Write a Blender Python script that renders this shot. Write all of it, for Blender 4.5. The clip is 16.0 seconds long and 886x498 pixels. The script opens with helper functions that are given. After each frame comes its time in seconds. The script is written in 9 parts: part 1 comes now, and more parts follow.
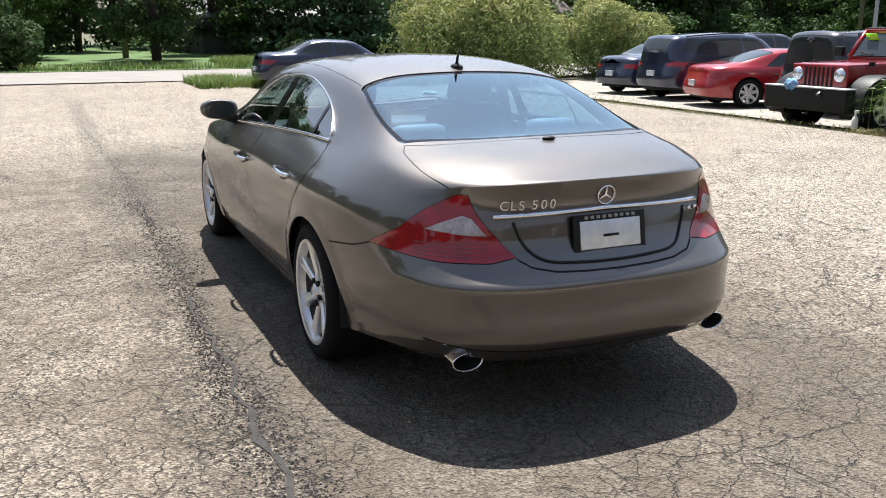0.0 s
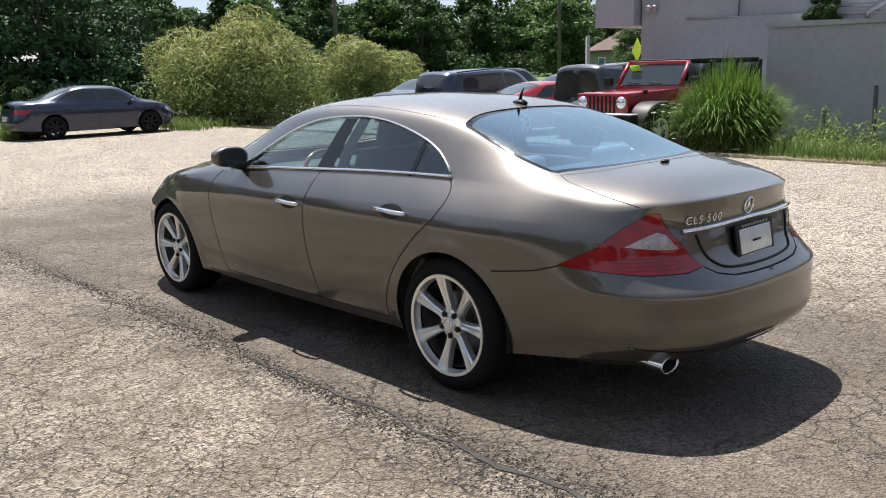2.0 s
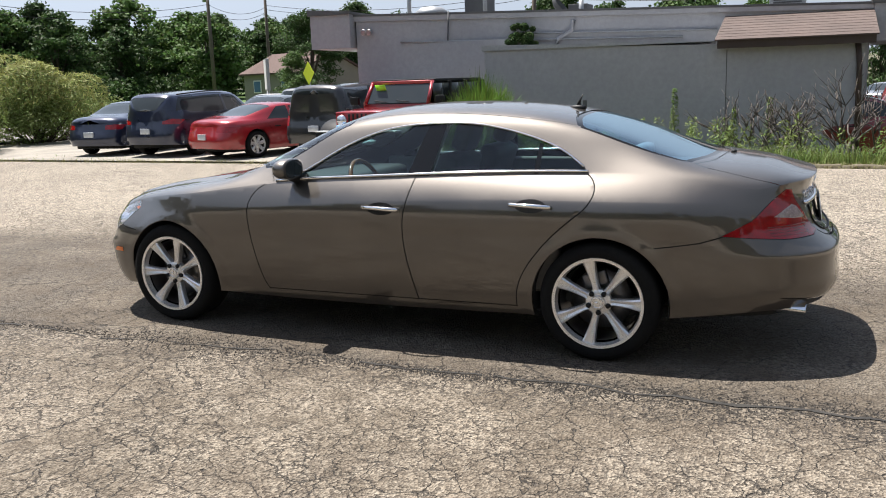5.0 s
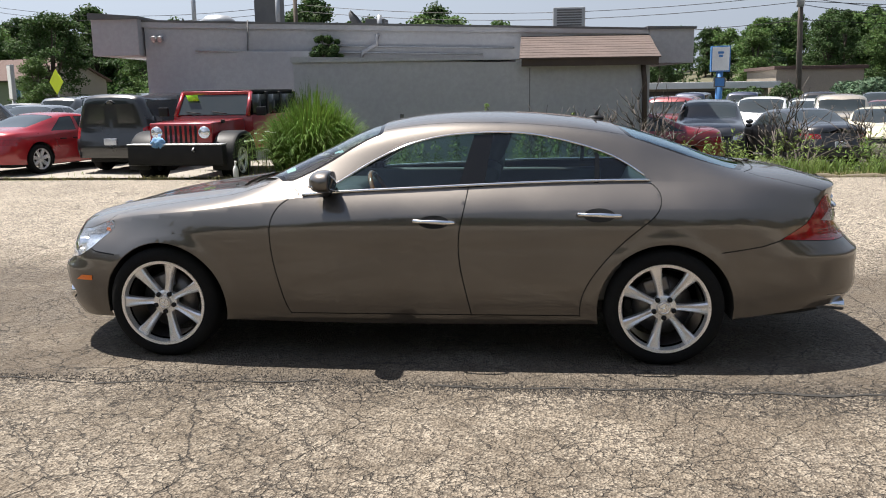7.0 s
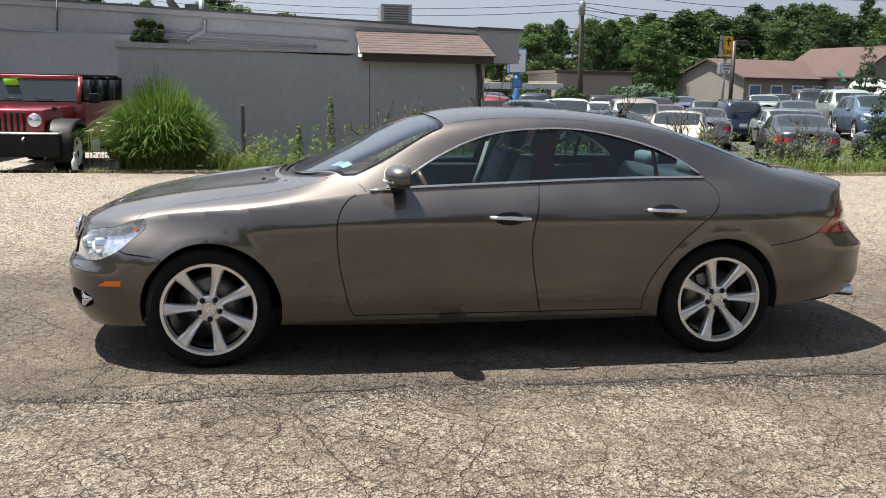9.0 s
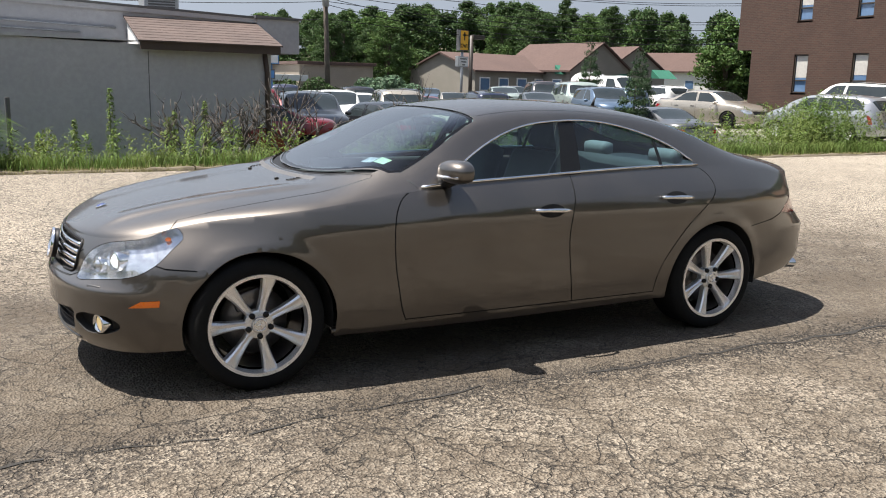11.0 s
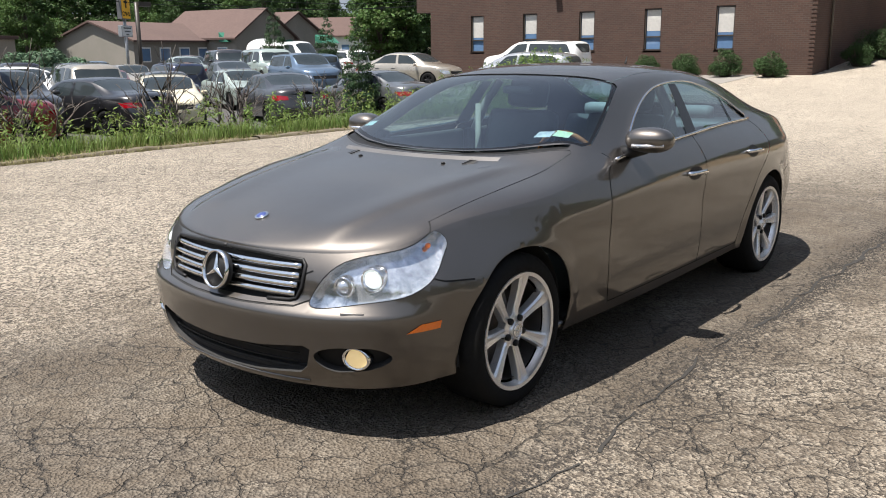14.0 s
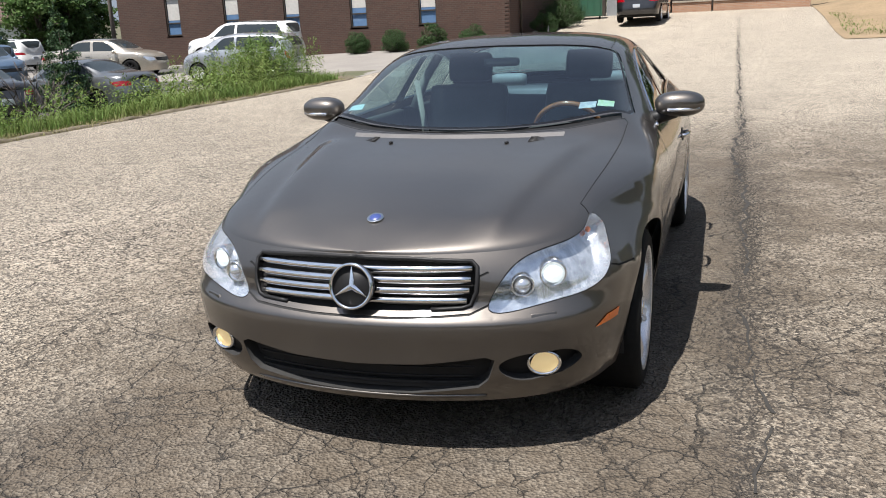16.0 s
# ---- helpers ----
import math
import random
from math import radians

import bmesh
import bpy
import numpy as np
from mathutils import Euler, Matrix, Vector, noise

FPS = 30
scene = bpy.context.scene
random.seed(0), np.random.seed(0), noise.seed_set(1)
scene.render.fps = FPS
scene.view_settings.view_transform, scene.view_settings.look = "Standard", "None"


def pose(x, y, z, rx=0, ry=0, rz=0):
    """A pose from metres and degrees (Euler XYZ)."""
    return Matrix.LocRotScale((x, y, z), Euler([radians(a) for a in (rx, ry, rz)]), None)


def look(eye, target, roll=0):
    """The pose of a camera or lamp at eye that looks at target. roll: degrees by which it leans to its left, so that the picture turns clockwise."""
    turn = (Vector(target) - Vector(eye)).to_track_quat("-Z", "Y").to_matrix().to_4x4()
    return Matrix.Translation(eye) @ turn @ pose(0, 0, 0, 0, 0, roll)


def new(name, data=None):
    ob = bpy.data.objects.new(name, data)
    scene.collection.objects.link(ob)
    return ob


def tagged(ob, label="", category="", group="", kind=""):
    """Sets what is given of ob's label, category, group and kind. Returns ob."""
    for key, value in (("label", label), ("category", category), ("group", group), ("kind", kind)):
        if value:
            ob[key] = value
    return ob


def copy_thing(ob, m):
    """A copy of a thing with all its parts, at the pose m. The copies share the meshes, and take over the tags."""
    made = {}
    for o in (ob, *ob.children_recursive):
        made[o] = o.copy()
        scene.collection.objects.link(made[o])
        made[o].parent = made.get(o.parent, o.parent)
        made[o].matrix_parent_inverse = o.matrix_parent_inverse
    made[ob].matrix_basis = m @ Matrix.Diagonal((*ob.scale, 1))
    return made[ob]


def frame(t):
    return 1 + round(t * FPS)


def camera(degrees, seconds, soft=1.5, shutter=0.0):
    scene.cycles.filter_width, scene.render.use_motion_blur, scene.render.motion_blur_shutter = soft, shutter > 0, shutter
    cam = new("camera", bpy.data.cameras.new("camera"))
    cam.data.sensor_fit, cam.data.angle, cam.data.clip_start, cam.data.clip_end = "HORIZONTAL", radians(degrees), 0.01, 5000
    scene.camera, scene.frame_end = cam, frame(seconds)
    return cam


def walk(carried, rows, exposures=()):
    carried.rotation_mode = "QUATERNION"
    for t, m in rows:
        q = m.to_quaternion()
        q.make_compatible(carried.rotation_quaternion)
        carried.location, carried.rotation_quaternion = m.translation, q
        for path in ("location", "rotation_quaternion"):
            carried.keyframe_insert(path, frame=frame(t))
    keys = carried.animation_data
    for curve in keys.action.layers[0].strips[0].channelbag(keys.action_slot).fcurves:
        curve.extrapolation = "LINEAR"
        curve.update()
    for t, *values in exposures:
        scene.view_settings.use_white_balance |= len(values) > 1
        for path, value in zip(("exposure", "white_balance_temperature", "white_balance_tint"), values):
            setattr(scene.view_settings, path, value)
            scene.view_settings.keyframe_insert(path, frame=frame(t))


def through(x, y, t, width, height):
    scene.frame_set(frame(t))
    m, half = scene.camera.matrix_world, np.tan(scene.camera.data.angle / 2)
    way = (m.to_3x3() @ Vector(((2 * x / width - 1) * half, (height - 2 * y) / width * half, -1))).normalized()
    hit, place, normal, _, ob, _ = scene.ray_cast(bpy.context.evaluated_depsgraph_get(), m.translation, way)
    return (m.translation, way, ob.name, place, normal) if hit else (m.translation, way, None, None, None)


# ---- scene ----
cam = camera(54.4, 16.0, soft=1.0)
METRES, EYE, TILT, LEAN, TURN = 14.019, 1.5, 0.0, 0.0, -24.2
ROWS = [
    (0.0, 0.0, 0.0, 0.0, -0.03, -14.06, 0.12),
    (0.5, -0.0313, -0.0001, 0.0007, -3.85, -13.26, 0.58),
    (1.0, -0.066, -0.0033, 0.0021, -8.79, -13.37, 0.94),
    (1.5, -0.0989, 0.0041, 0.0015, -14.53, -13.01, 0.67),
    (2.0, -0.1343, 0.0083, 0.002, -18.9, -11.84, 1.55),
    (2.5, -0.1664, 0.0148, 0.003, -22.83, -11.26, 2.1),
    (3.0, -0.1974, 0.0241, 0.0031, -26.76, -10.45, 1.55),
    (3.5, -0.2286, 0.0285, 0.0019, -31.04, -10.56, 1.8),
    (4.0, -0.2545, 0.0416, 0.0015, -34.44, -10.76, 2.0),
    (6.5, -0.3575, 0.1568, 0.0011, -56.29, -10.72, 1.09),
    (7.0, -0.3686, 0.1858, 0.0015, -59.87, -10.47, 0.83),
    (7.5, -0.3819, 0.2118, 0.0001, -64.33, -10.73, 0.37),
    (8.0, -0.3897, 0.2389, -0.0001, -67.61, -11.21, -0.25),
    (8.5, -0.3957, 0.2675, 0.0009, -70.59, -10.86, -0.85),
    (9.0, -0.4066, 0.2962, 0.0006, -74.76, -10.75, -1.08),
    (11.5, -0.4039, 0.4486, -0.0028, -97.17, -11.09, -1.17),
    (12.0, -0.3954, 0.48, -0.0036, -100.87, -11.33, -0.86),
    (12.5, -0.3825, 0.51, -0.0031, -104.01, -11.39, -0.94),
    (13.0, -0.3727, 0.5404, -0.0029, -108.2, -11.38, -0.89),
    (13.5, -0.3553, 0.5657, -0.0038, -112.01, -12.11, -0.15),
    (14.0, -0.3351, 0.5895, -0.003, -116.38, -12.89, 0.59),
    (14.5, -0.3162, 0.6152, -0.0023, -122.37, -13.85, 1.43),
    (15.0, -0.2929, 0.6358, -0.0031, -127.22, -14.27, 1.82),
    (15.5, -0.2687, 0.6548, -0.0041, -132.16, -14.31, 1.85),
    (16.0, -0.2449, 0.6718, -0.0023, -137.63, -14.74, 2.6),
]
EXPOSURES = [(0.0, 1.30, 6180, 10), (1.5, 1.21, 6250, 10), (3.5, 1.12, 6330, 10), (7.5, 1.12, 6490, 10), (12.5, 1.07, 6460, 10), (14.5, 0.98, 6340, 10), (16.0, 0.90, 6240, 10)]
walk(cam, [(t, pose(-1.9245, -5.207, EYE, TILT, LEAN, TURN) @ pose(METRES * x, METRES * y, METRES * z, 90 + pitch, roll, yaw)) for t, x, y, z, yaw, pitch, roll in ROWS], EXPOSURES)


# ---- daylight ----
SUN_DIR = Vector((0.15, 0.36, 1.0)).normalized()
world = bpy.data.worlds.new("sky")
scene.world = world
world.use_nodes = True
wn = world.node_tree.nodes
sky = wn.new("ShaderNodeTexSky")
sky.sky_type = "NISHITA"
sky.sun_disc = False
sky.sun_elevation = math.asin(SUN_DIR.z)
sky.sun_rotation = math.atan2(SUN_DIR.x, SUN_DIR.y)
sky.air_density, sky.dust_density, sky.ozone_density = 1.0, 1.5, 1.0
wn["Background"].inputs["Strength"].default_value = 0.045
# summer haze whitens the sky towards the horizon
wl = world.node_tree.links
where = wn.new("ShaderNodeSeparateXYZ")
wl.new(wn.new("ShaderNodeTexCoord").outputs["Generated"], where.inputs[0])
low = wn.new("ShaderNodeMapRange")
low.interpolation_type = "SMOOTHSTEP"
for k, val in ((1, 0.0), (2, 1.1), (3, 0.92), (4, 0.0)):
    low.inputs[k].default_value = val
wl.new(where.outputs[2], low.inputs[0])
haze = wn.new("ShaderNodeMix")
haze.data_type = "RGBA"
haze.inputs[7].default_value = (6.4, 7.2, 8.5, 1)
wl.new(low.outputs[0], haze.inputs[0])
wl.new(sky.outputs[0], haze.inputs[6])
# the haze scatters more light towards the sun than away from it
toward = wn.new("ShaderNodeVectorMath")
toward.operation = "DOT_PRODUCT"
toward.inputs[1].default_value = SUN_DIR
wl.new(where.inputs[0].links[0].from_socket, toward.inputs[0])
glare = wn.new("ShaderNodeMapRange")
glare.interpolation_type = "SMOOTHSTEP"
for k, val in ((1, -0.1), (2, 1.0), (3, 0.7), (4, 1.6)):
    glare.inputs[k].default_value = val
wl.new(toward.outputs["Value"], glare.inputs[0])
air = wn.new("ShaderNodeVectorMath")
air.operation = "SCALE"
wl.new(haze.outputs[2], air.inputs[0])
wl.new(glare.outputs[0], air.inputs["Scale"])
wl.new(air.outputs[0], wn["Background"].inputs["Color"])
sun = new("sun", bpy.data.lights.new("sun", "SUN"))
sun.data.energy, sun.data.angle, sun.data.color = 5.2, radians(0.5), (1.0, 0.945, 0.875)
sun.matrix_world = look(SUN_DIR * 50, (0, 0, 0))

# ---- building helpers ----
def thing(name, label="", category="", group="", m=None, kind=""):
    ob = new(name)
    ob.empty_display_size = 0.2
    if m is not None:
        ob.matrix_basis = m
    return tagged(ob, label, category, group, kind)


def mesh_of(name, bm, material, smooth=True):
    me = bpy.data.meshes.new(name)
    bm.to_mesh(me)
    bm.free()
    if material:
        me.materials.append(material)
    me.polygons.foreach_set("use_smooth", [smooth] * len(me.polygons))
    return me


def part(name, bm, material, parent, label="", smooth=True, m=None):
    """Links a bmesh as one mesh object under a thing or a part."""
    ob = new(name, mesh_of(name, bm, material, smooth))
    ob.parent = parent
    if m is not None:
        ob.matrix_basis = m
    return tagged(ob, label)


def solid(name, bm, material, label, category, kind="", m=None, smooth=False, group=""):
    """A top-level thing that is one mesh."""
    ob = new(name, mesh_of(name, bm, material, smooth))
    if m is not None:
        ob.matrix_basis = m
    return tagged(ob, label, category, group, kind)


def from_lists(name, verts, faces, material, smooth=True):
    me = bpy.data.meshes.new(name)
    me.from_pydata([tuple(v) for v in verts], [], [tuple(f) for f in faces])
    me.materials.append(material)
    me.polygons.foreach_set("use_smooth", [smooth] * len(me.polygons))
    return me


def sharp(ob, degrees=35):
    ob.data.set_sharp_from_angle(angle=radians(degrees))
    return ob


def box(bm, x0, x1, y0, y1, z0, z1, bevel=0.0, m=None):
    vs = [bm.verts.new((x, y, z)) for z in (z0, z1) for y in (y0, y1) for x in (x0, x1)]
    fs = [bm.faces.new([vs[i] for i in f]) for f in
          ((0, 2, 3, 1), (4, 5, 7, 6), (0, 1, 5, 4), (2, 6, 7, 3), (0, 4, 6, 2), (1, 3, 7, 5))]
    if bevel:
        es = list({e for f in fs for e in f.edges})
        r = bmesh.ops.bevel(bm, geom=es, offset=bevel, segments=2, affect="EDGES", profile=0.6)
        vs = list({v for f in r["faces"] for v in f.verts} | {v for v in vs if v.is_valid})
    if m is not None:
        bmesh.ops.transform(bm, matrix=m, verts=[v for v in vs if v.is_valid])
    return bm


def boxed(x0, x1, y0, y1, z0, z1, bevel=0.0, m=None):
    return box(bmesh.new(), x0, x1, y0, y1, z0, z1, bevel, m)


def lathe(bm, profile, n=32, m=None, arc=2 * math.pi):
    """Turns (r, h) pairs about the z axis."""
    rings = []
    whole = arc > 6.28
    for r, h in profile:
        rings.append([bm.verts.new((r * math.cos(a), r * math.sin(a), h)) for a in
                      [arc * k / n for k in range(n if whole else n + 1)]])
    for a, b in zip(rings, rings[1:]):
        for k in range(n):
            j = (k + 1) % n if whole else k + 1
            bm.faces.new((a[k], a[j], b[j], b[k]))
    if m is not None:
        bmesh.ops.transform(bm, matrix=m, verts=[v for r in rings for v in r])
    return bm


def tube(bm, pts, r, n=8, closed=False, flat=1.0):
    """A pipe along points; r may be a list."""
    pts = [Vector(p) for p in pts]
    rs = r if isinstance(r, (list, tuple)) else [r] * len(pts)
    rings = []
    up = Vector((0, 0, 1))
    for i, p in enumerate(pts):
        a = pts[i - 1] if i or closed else p
        b = pts[(i + 1) % len(pts)] if i < len(pts) - 1 or closed else p
        d = (b - a).normalized()
        u = up if abs(d.dot(up)) < 0.95 else Vector((1, 0, 0))
        sx = d.cross(u).normalized()
        sy = sx.cross(d).normalized()
        rings.append([bm.verts.new(p + rs[i] * (sx * math.cos(t) + sy * flat * math.sin(t))) for t in
                      [2 * math.pi * k / n for k in range(n)]])
    pairs = list(zip(rings, rings[1:])) + ([(rings[-1], rings[0])] if closed else [])
    for a, b in pairs:
        for k in range(n):
            bm.faces.new((a[k], a[(k + 1) % n], b[(k + 1) % n], b[k]))
    if not closed:
        bm.faces.new(rings[0][::-1])
        bm.faces.new(rings[-1])
    return bm


def blob(bm, m, n=2, power=2.0):
    """A rounded lump: a superellipsoid of unit half-size, placed by m."""
    r = bmesh.ops.create_icosphere(bm, subdivisions=n, radius=1)
    for v in r["verts"]:
        if power != 2.0:
            c = v.co
            k = (abs(c.x) ** power + abs(c.y) ** power + abs(c.z) ** power) ** (-1 / power)
            v.co = c * k
    bmesh.ops.transform(bm, matrix=m, verts=r["verts"])
    return bm


def prism(bm, poly, h0, h1, m=None):
    """An upright prism over a polygon in x, y."""
    a = [bm.verts.new((x, y, h0)) for x, y in poly]
    b = [bm.verts.new((x, y, h1)) for x, y in poly]
    n = len(poly)
    bm.faces.new(a[::-1])
    bm.faces.new(b)
    for k in range(n):
        bm.faces.new((a[k], a[(k + 1) % n], b[(k + 1) % n], b[k]))
    if m is not None:
        bmesh.ops.transform(bm, matrix=m, verts=a + b)
    return bm


def text_bm(words, size, m, depth=0.004):
    cu = bpy.data.curves.new("words", "FONT")
    cu.body, cu.size, cu.extrude = words, size, depth
    cu.align_x, cu.align_y = "CENTER", "CENTER"
    ob = bpy.data.objects.new("words", cu)
    scene.collection.objects.link(ob)
    me = bpy.data.meshes.new_from_object(ob.evaluated_get(bpy.context.evaluated_depsgraph_get()))
    bm = bmesh.new()
    bm.from_mesh(me)
    bmesh.ops.transform(bm, matrix=m, verts=bm.verts)
    bpy.data.objects.remove(ob)
    bpy.data.curves.remove(cu)
    bpy.data.meshes.remove(me)
    return bm


# ---- materials ----
def nodes_of(name):
    mt = bpy.data.materials.new(name)
    mt.use_nodes = True
    return mt, mt.node_tree.nodes, mt.node_tree.links, mt.node_tree.nodes["Principled BSDF"]


def mix_rgb(nodes, links, fac, a, b, blend="MIX"):
    n = nodes.new("ShaderNodeMix")
    n.data_type, n.blend_type = "RGBA", blend
    for sock, v in ((n.inputs[0], fac), (n.inputs[6], a), (n.inputs[7], b)):
        if hasattr(v, "links"):
            links.new(v, sock)
        elif isinstance(v, (int, float)):
            sock.default_value = v
        else:
            sock.default_value = (*v[:3], 1)
    return n.outputs[2]


def noise_at(nodes, links, coord, scale, detail=4, rough=0.6):
    n = nodes.new("ShaderNodeTexNoise")
    n.inputs["Scale"].default_value, n.inputs["Detail"].default_value = scale, detail
    n.inputs["Roughness"].default_value = rough
    links.new(coord, n.inputs["Vector"])
    return n.outputs["Fac"]


def ramp(nodes, links, fac, lo, hi, a=0.0, b=1.0):
    n = nodes.new("ShaderNodeMapRange")
    n.inputs[1].default_value, n.inputs[2].default_value = lo, hi
    n.inputs[3].default_value, n.inputs[4].default_value = a, b
    n.interpolation_type = "SMOOTHSTEP"
    links.new(fac, n.inputs[0])
    return n.outputs[0]


def bump_of(nodes, links, bsdf, height, strength, dist=0.01):
    n = nodes.new("ShaderNodeBump")
    n.inputs["Strength"].default_value, n.inputs["Distance"].default_value = strength, dist
    links.new(height, n.inputs["Height"])
    links.new(n.outputs[0], bsdf.inputs["Normal"])


def stuff_mat(name, a, b=None, rough=0.6, metal=0.0, grain=60.0, big=1.5, bump=0.0, coat=0.0, vary=0.0,
              spec=0.5, trans=0.0, coat_rough=0.03, island=False):
    """A surface of two tones mixed at a broad and a fine scale; vary: chance shift from object to object."""
    b = b or tuple(c * 0.8 for c in a)
    mt, nodes, links, bsdf = nodes_of(name)
    co = nodes.new("ShaderNodeTexCoord").outputs["Object"]
    f1 = noise_at(nodes, links, co, big)
    f2 = noise_at(nodes, links, co, grain, 6)
    c1 = mix_rgb(nodes, links, ramp(nodes, links, f1, 0.3, 0.7), a, b)
    c2 = mix_rgb(nodes, links, ramp(nodes, links, f2, 0.3, 0.7), c1, tuple(c * 0.82 for c in b))
    col = mix_rgb(nodes, links, 0.45, c1, c2)
    if vary:
        if island:
            rnd = nodes.new("ShaderNodeNewGeometry").outputs["Random Per Island"]
        else:
            rnd = nodes.new("ShaderNodeObjectInfo").outputs["Random"]
        hv = nodes.new("ShaderNodeHueSaturation")
        links.new(ramp(nodes, links, rnd, 0, 1, 1 - vary, 1 + vary), hv.inputs["Value"])
        links.new(ramp(nodes, links, rnd, 0, 1, 0.5 - vary * 0.04, 0.5 + vary * 0.04), hv.inputs["Hue"])
        links.new(col, hv.inputs["Color"])
        col = hv.outputs[0]
    links.new(col, bsdf.inputs["Base Color"])
    bsdf.inputs["Metallic"].default_value = metal
    links.new(ramp(nodes, links, f2, 0.2, 0.8, max(rough - 0.06, 0.02), min(rough + 0.06, 1)), bsdf.inputs["Roughness"])
    bsdf.inputs["Specular IOR Level"].default_value = spec
    bsdf.inputs["Coat Weight"].default_value, bsdf.inputs["Coat Roughness"].default_value = coat, coat_rough
    if trans:
        bsdf.inputs["Subsurface Weight"].default_value = 0
    if bump:
        bump_of(nodes, links, bsdf, f2, bump)
    return mt


def paint_mat(name, col, metal=0.55, rough=0.34, coat_ior=1.5):
    """Car paint: flaked base under clear lacquer, with a trace of dust."""
    mt, nodes, links, bsdf = nodes_of(name)
    co = nodes.new("ShaderNodeTexCoord").outputs["Object"]
    f = noise_at(nodes, links, co, 900, 2)
    d = noise_at(nodes, links, co, 2.2, 5)
    c = mix_rgb(nodes, links, ramp(nodes, links, f, 0.35, 0.65), tuple(k * 0.86 for k in col), tuple(min(k * 1.14, 1) for k in col))
    c = mix_rgb(nodes, links, ramp(nodes, links, d, 0.45, 0.8, 0, 0.04), c, (0.3, 0.28, 0.25))
    links.new(c, bsdf.inputs["Base Color"])
    bsdf.inputs["Metallic"].default_value = metal
    links.new(ramp(nodes, links, d, 0.3, 0.7, rough - 0.03, rough + 0.04), bsdf.inputs["Roughness"])
    bsdf.inputs["Coat Weight"].default_value, bsdf.inputs["Coat IOR"].default_value = 1.0, coat_ior
    links.new(ramp(nodes, links, d, 0.4, 0.8, 0.06, 0.10), bsdf.inputs["Coat Roughness"])
    return mt


def glass_mat(name, tint=(0.55, 0.66, 0.64), gloss=0.0, least=0.04, sheen=(1, 1, 1)):
    """Sheet glass: clear with a tint, and a mirror by Fresnel."""
    mt, nodes, links, bsdf = nodes_of(name)
    nodes.remove(bsdf)
    tr = nodes.new("ShaderNodeBsdfTransparent")
    tr.inputs[0].default_value = (*tint, 1)
    gl = nodes.new("ShaderNodeBsdfGlossy")
    gl.inputs["Roughness"].default_value = gloss
    gl.inputs["Color"].default_value = (*sheen, 1)
    lw = nodes.new("ShaderNodeLayerWeight")
    lw.inputs[0].default_value = 0.5
    pw = nodes.new("ShaderNodeMath")
    pw.operation = "POWER"
    pw.inputs[1].default_value = 3.0
    links.new(lw.outputs["Facing"], pw.inputs[0])
    fr = nodes.new("ShaderNodeMapRange")
    fr.inputs[3].default_value = least
    links.new(pw.outputs[0], fr.inputs[0])
    mx = nodes.new("ShaderNodeMixShader")
    links.new(fr.outputs[0], mx.inputs[0])
    links.new(tr.outputs[0], mx.inputs[1])
    links.new(gl.outputs[0], mx.inputs[2])
    links.new(mx.outputs[0], nodes["Material Output"].inputs[0])
    return mt


def glow_mat(name, col, power):
    mt, nodes, links, bsdf = nodes_of(name)
    bsdf.inputs["Base Color"].default_value = (*col, 1)
    bsdf.inputs["Emission Color"].default_value = (*col, 1)
    bsdf.inputs["Emission Strength"].default_value = power
    bsdf.inputs["Roughness"].default_value = 0.2
    return mt


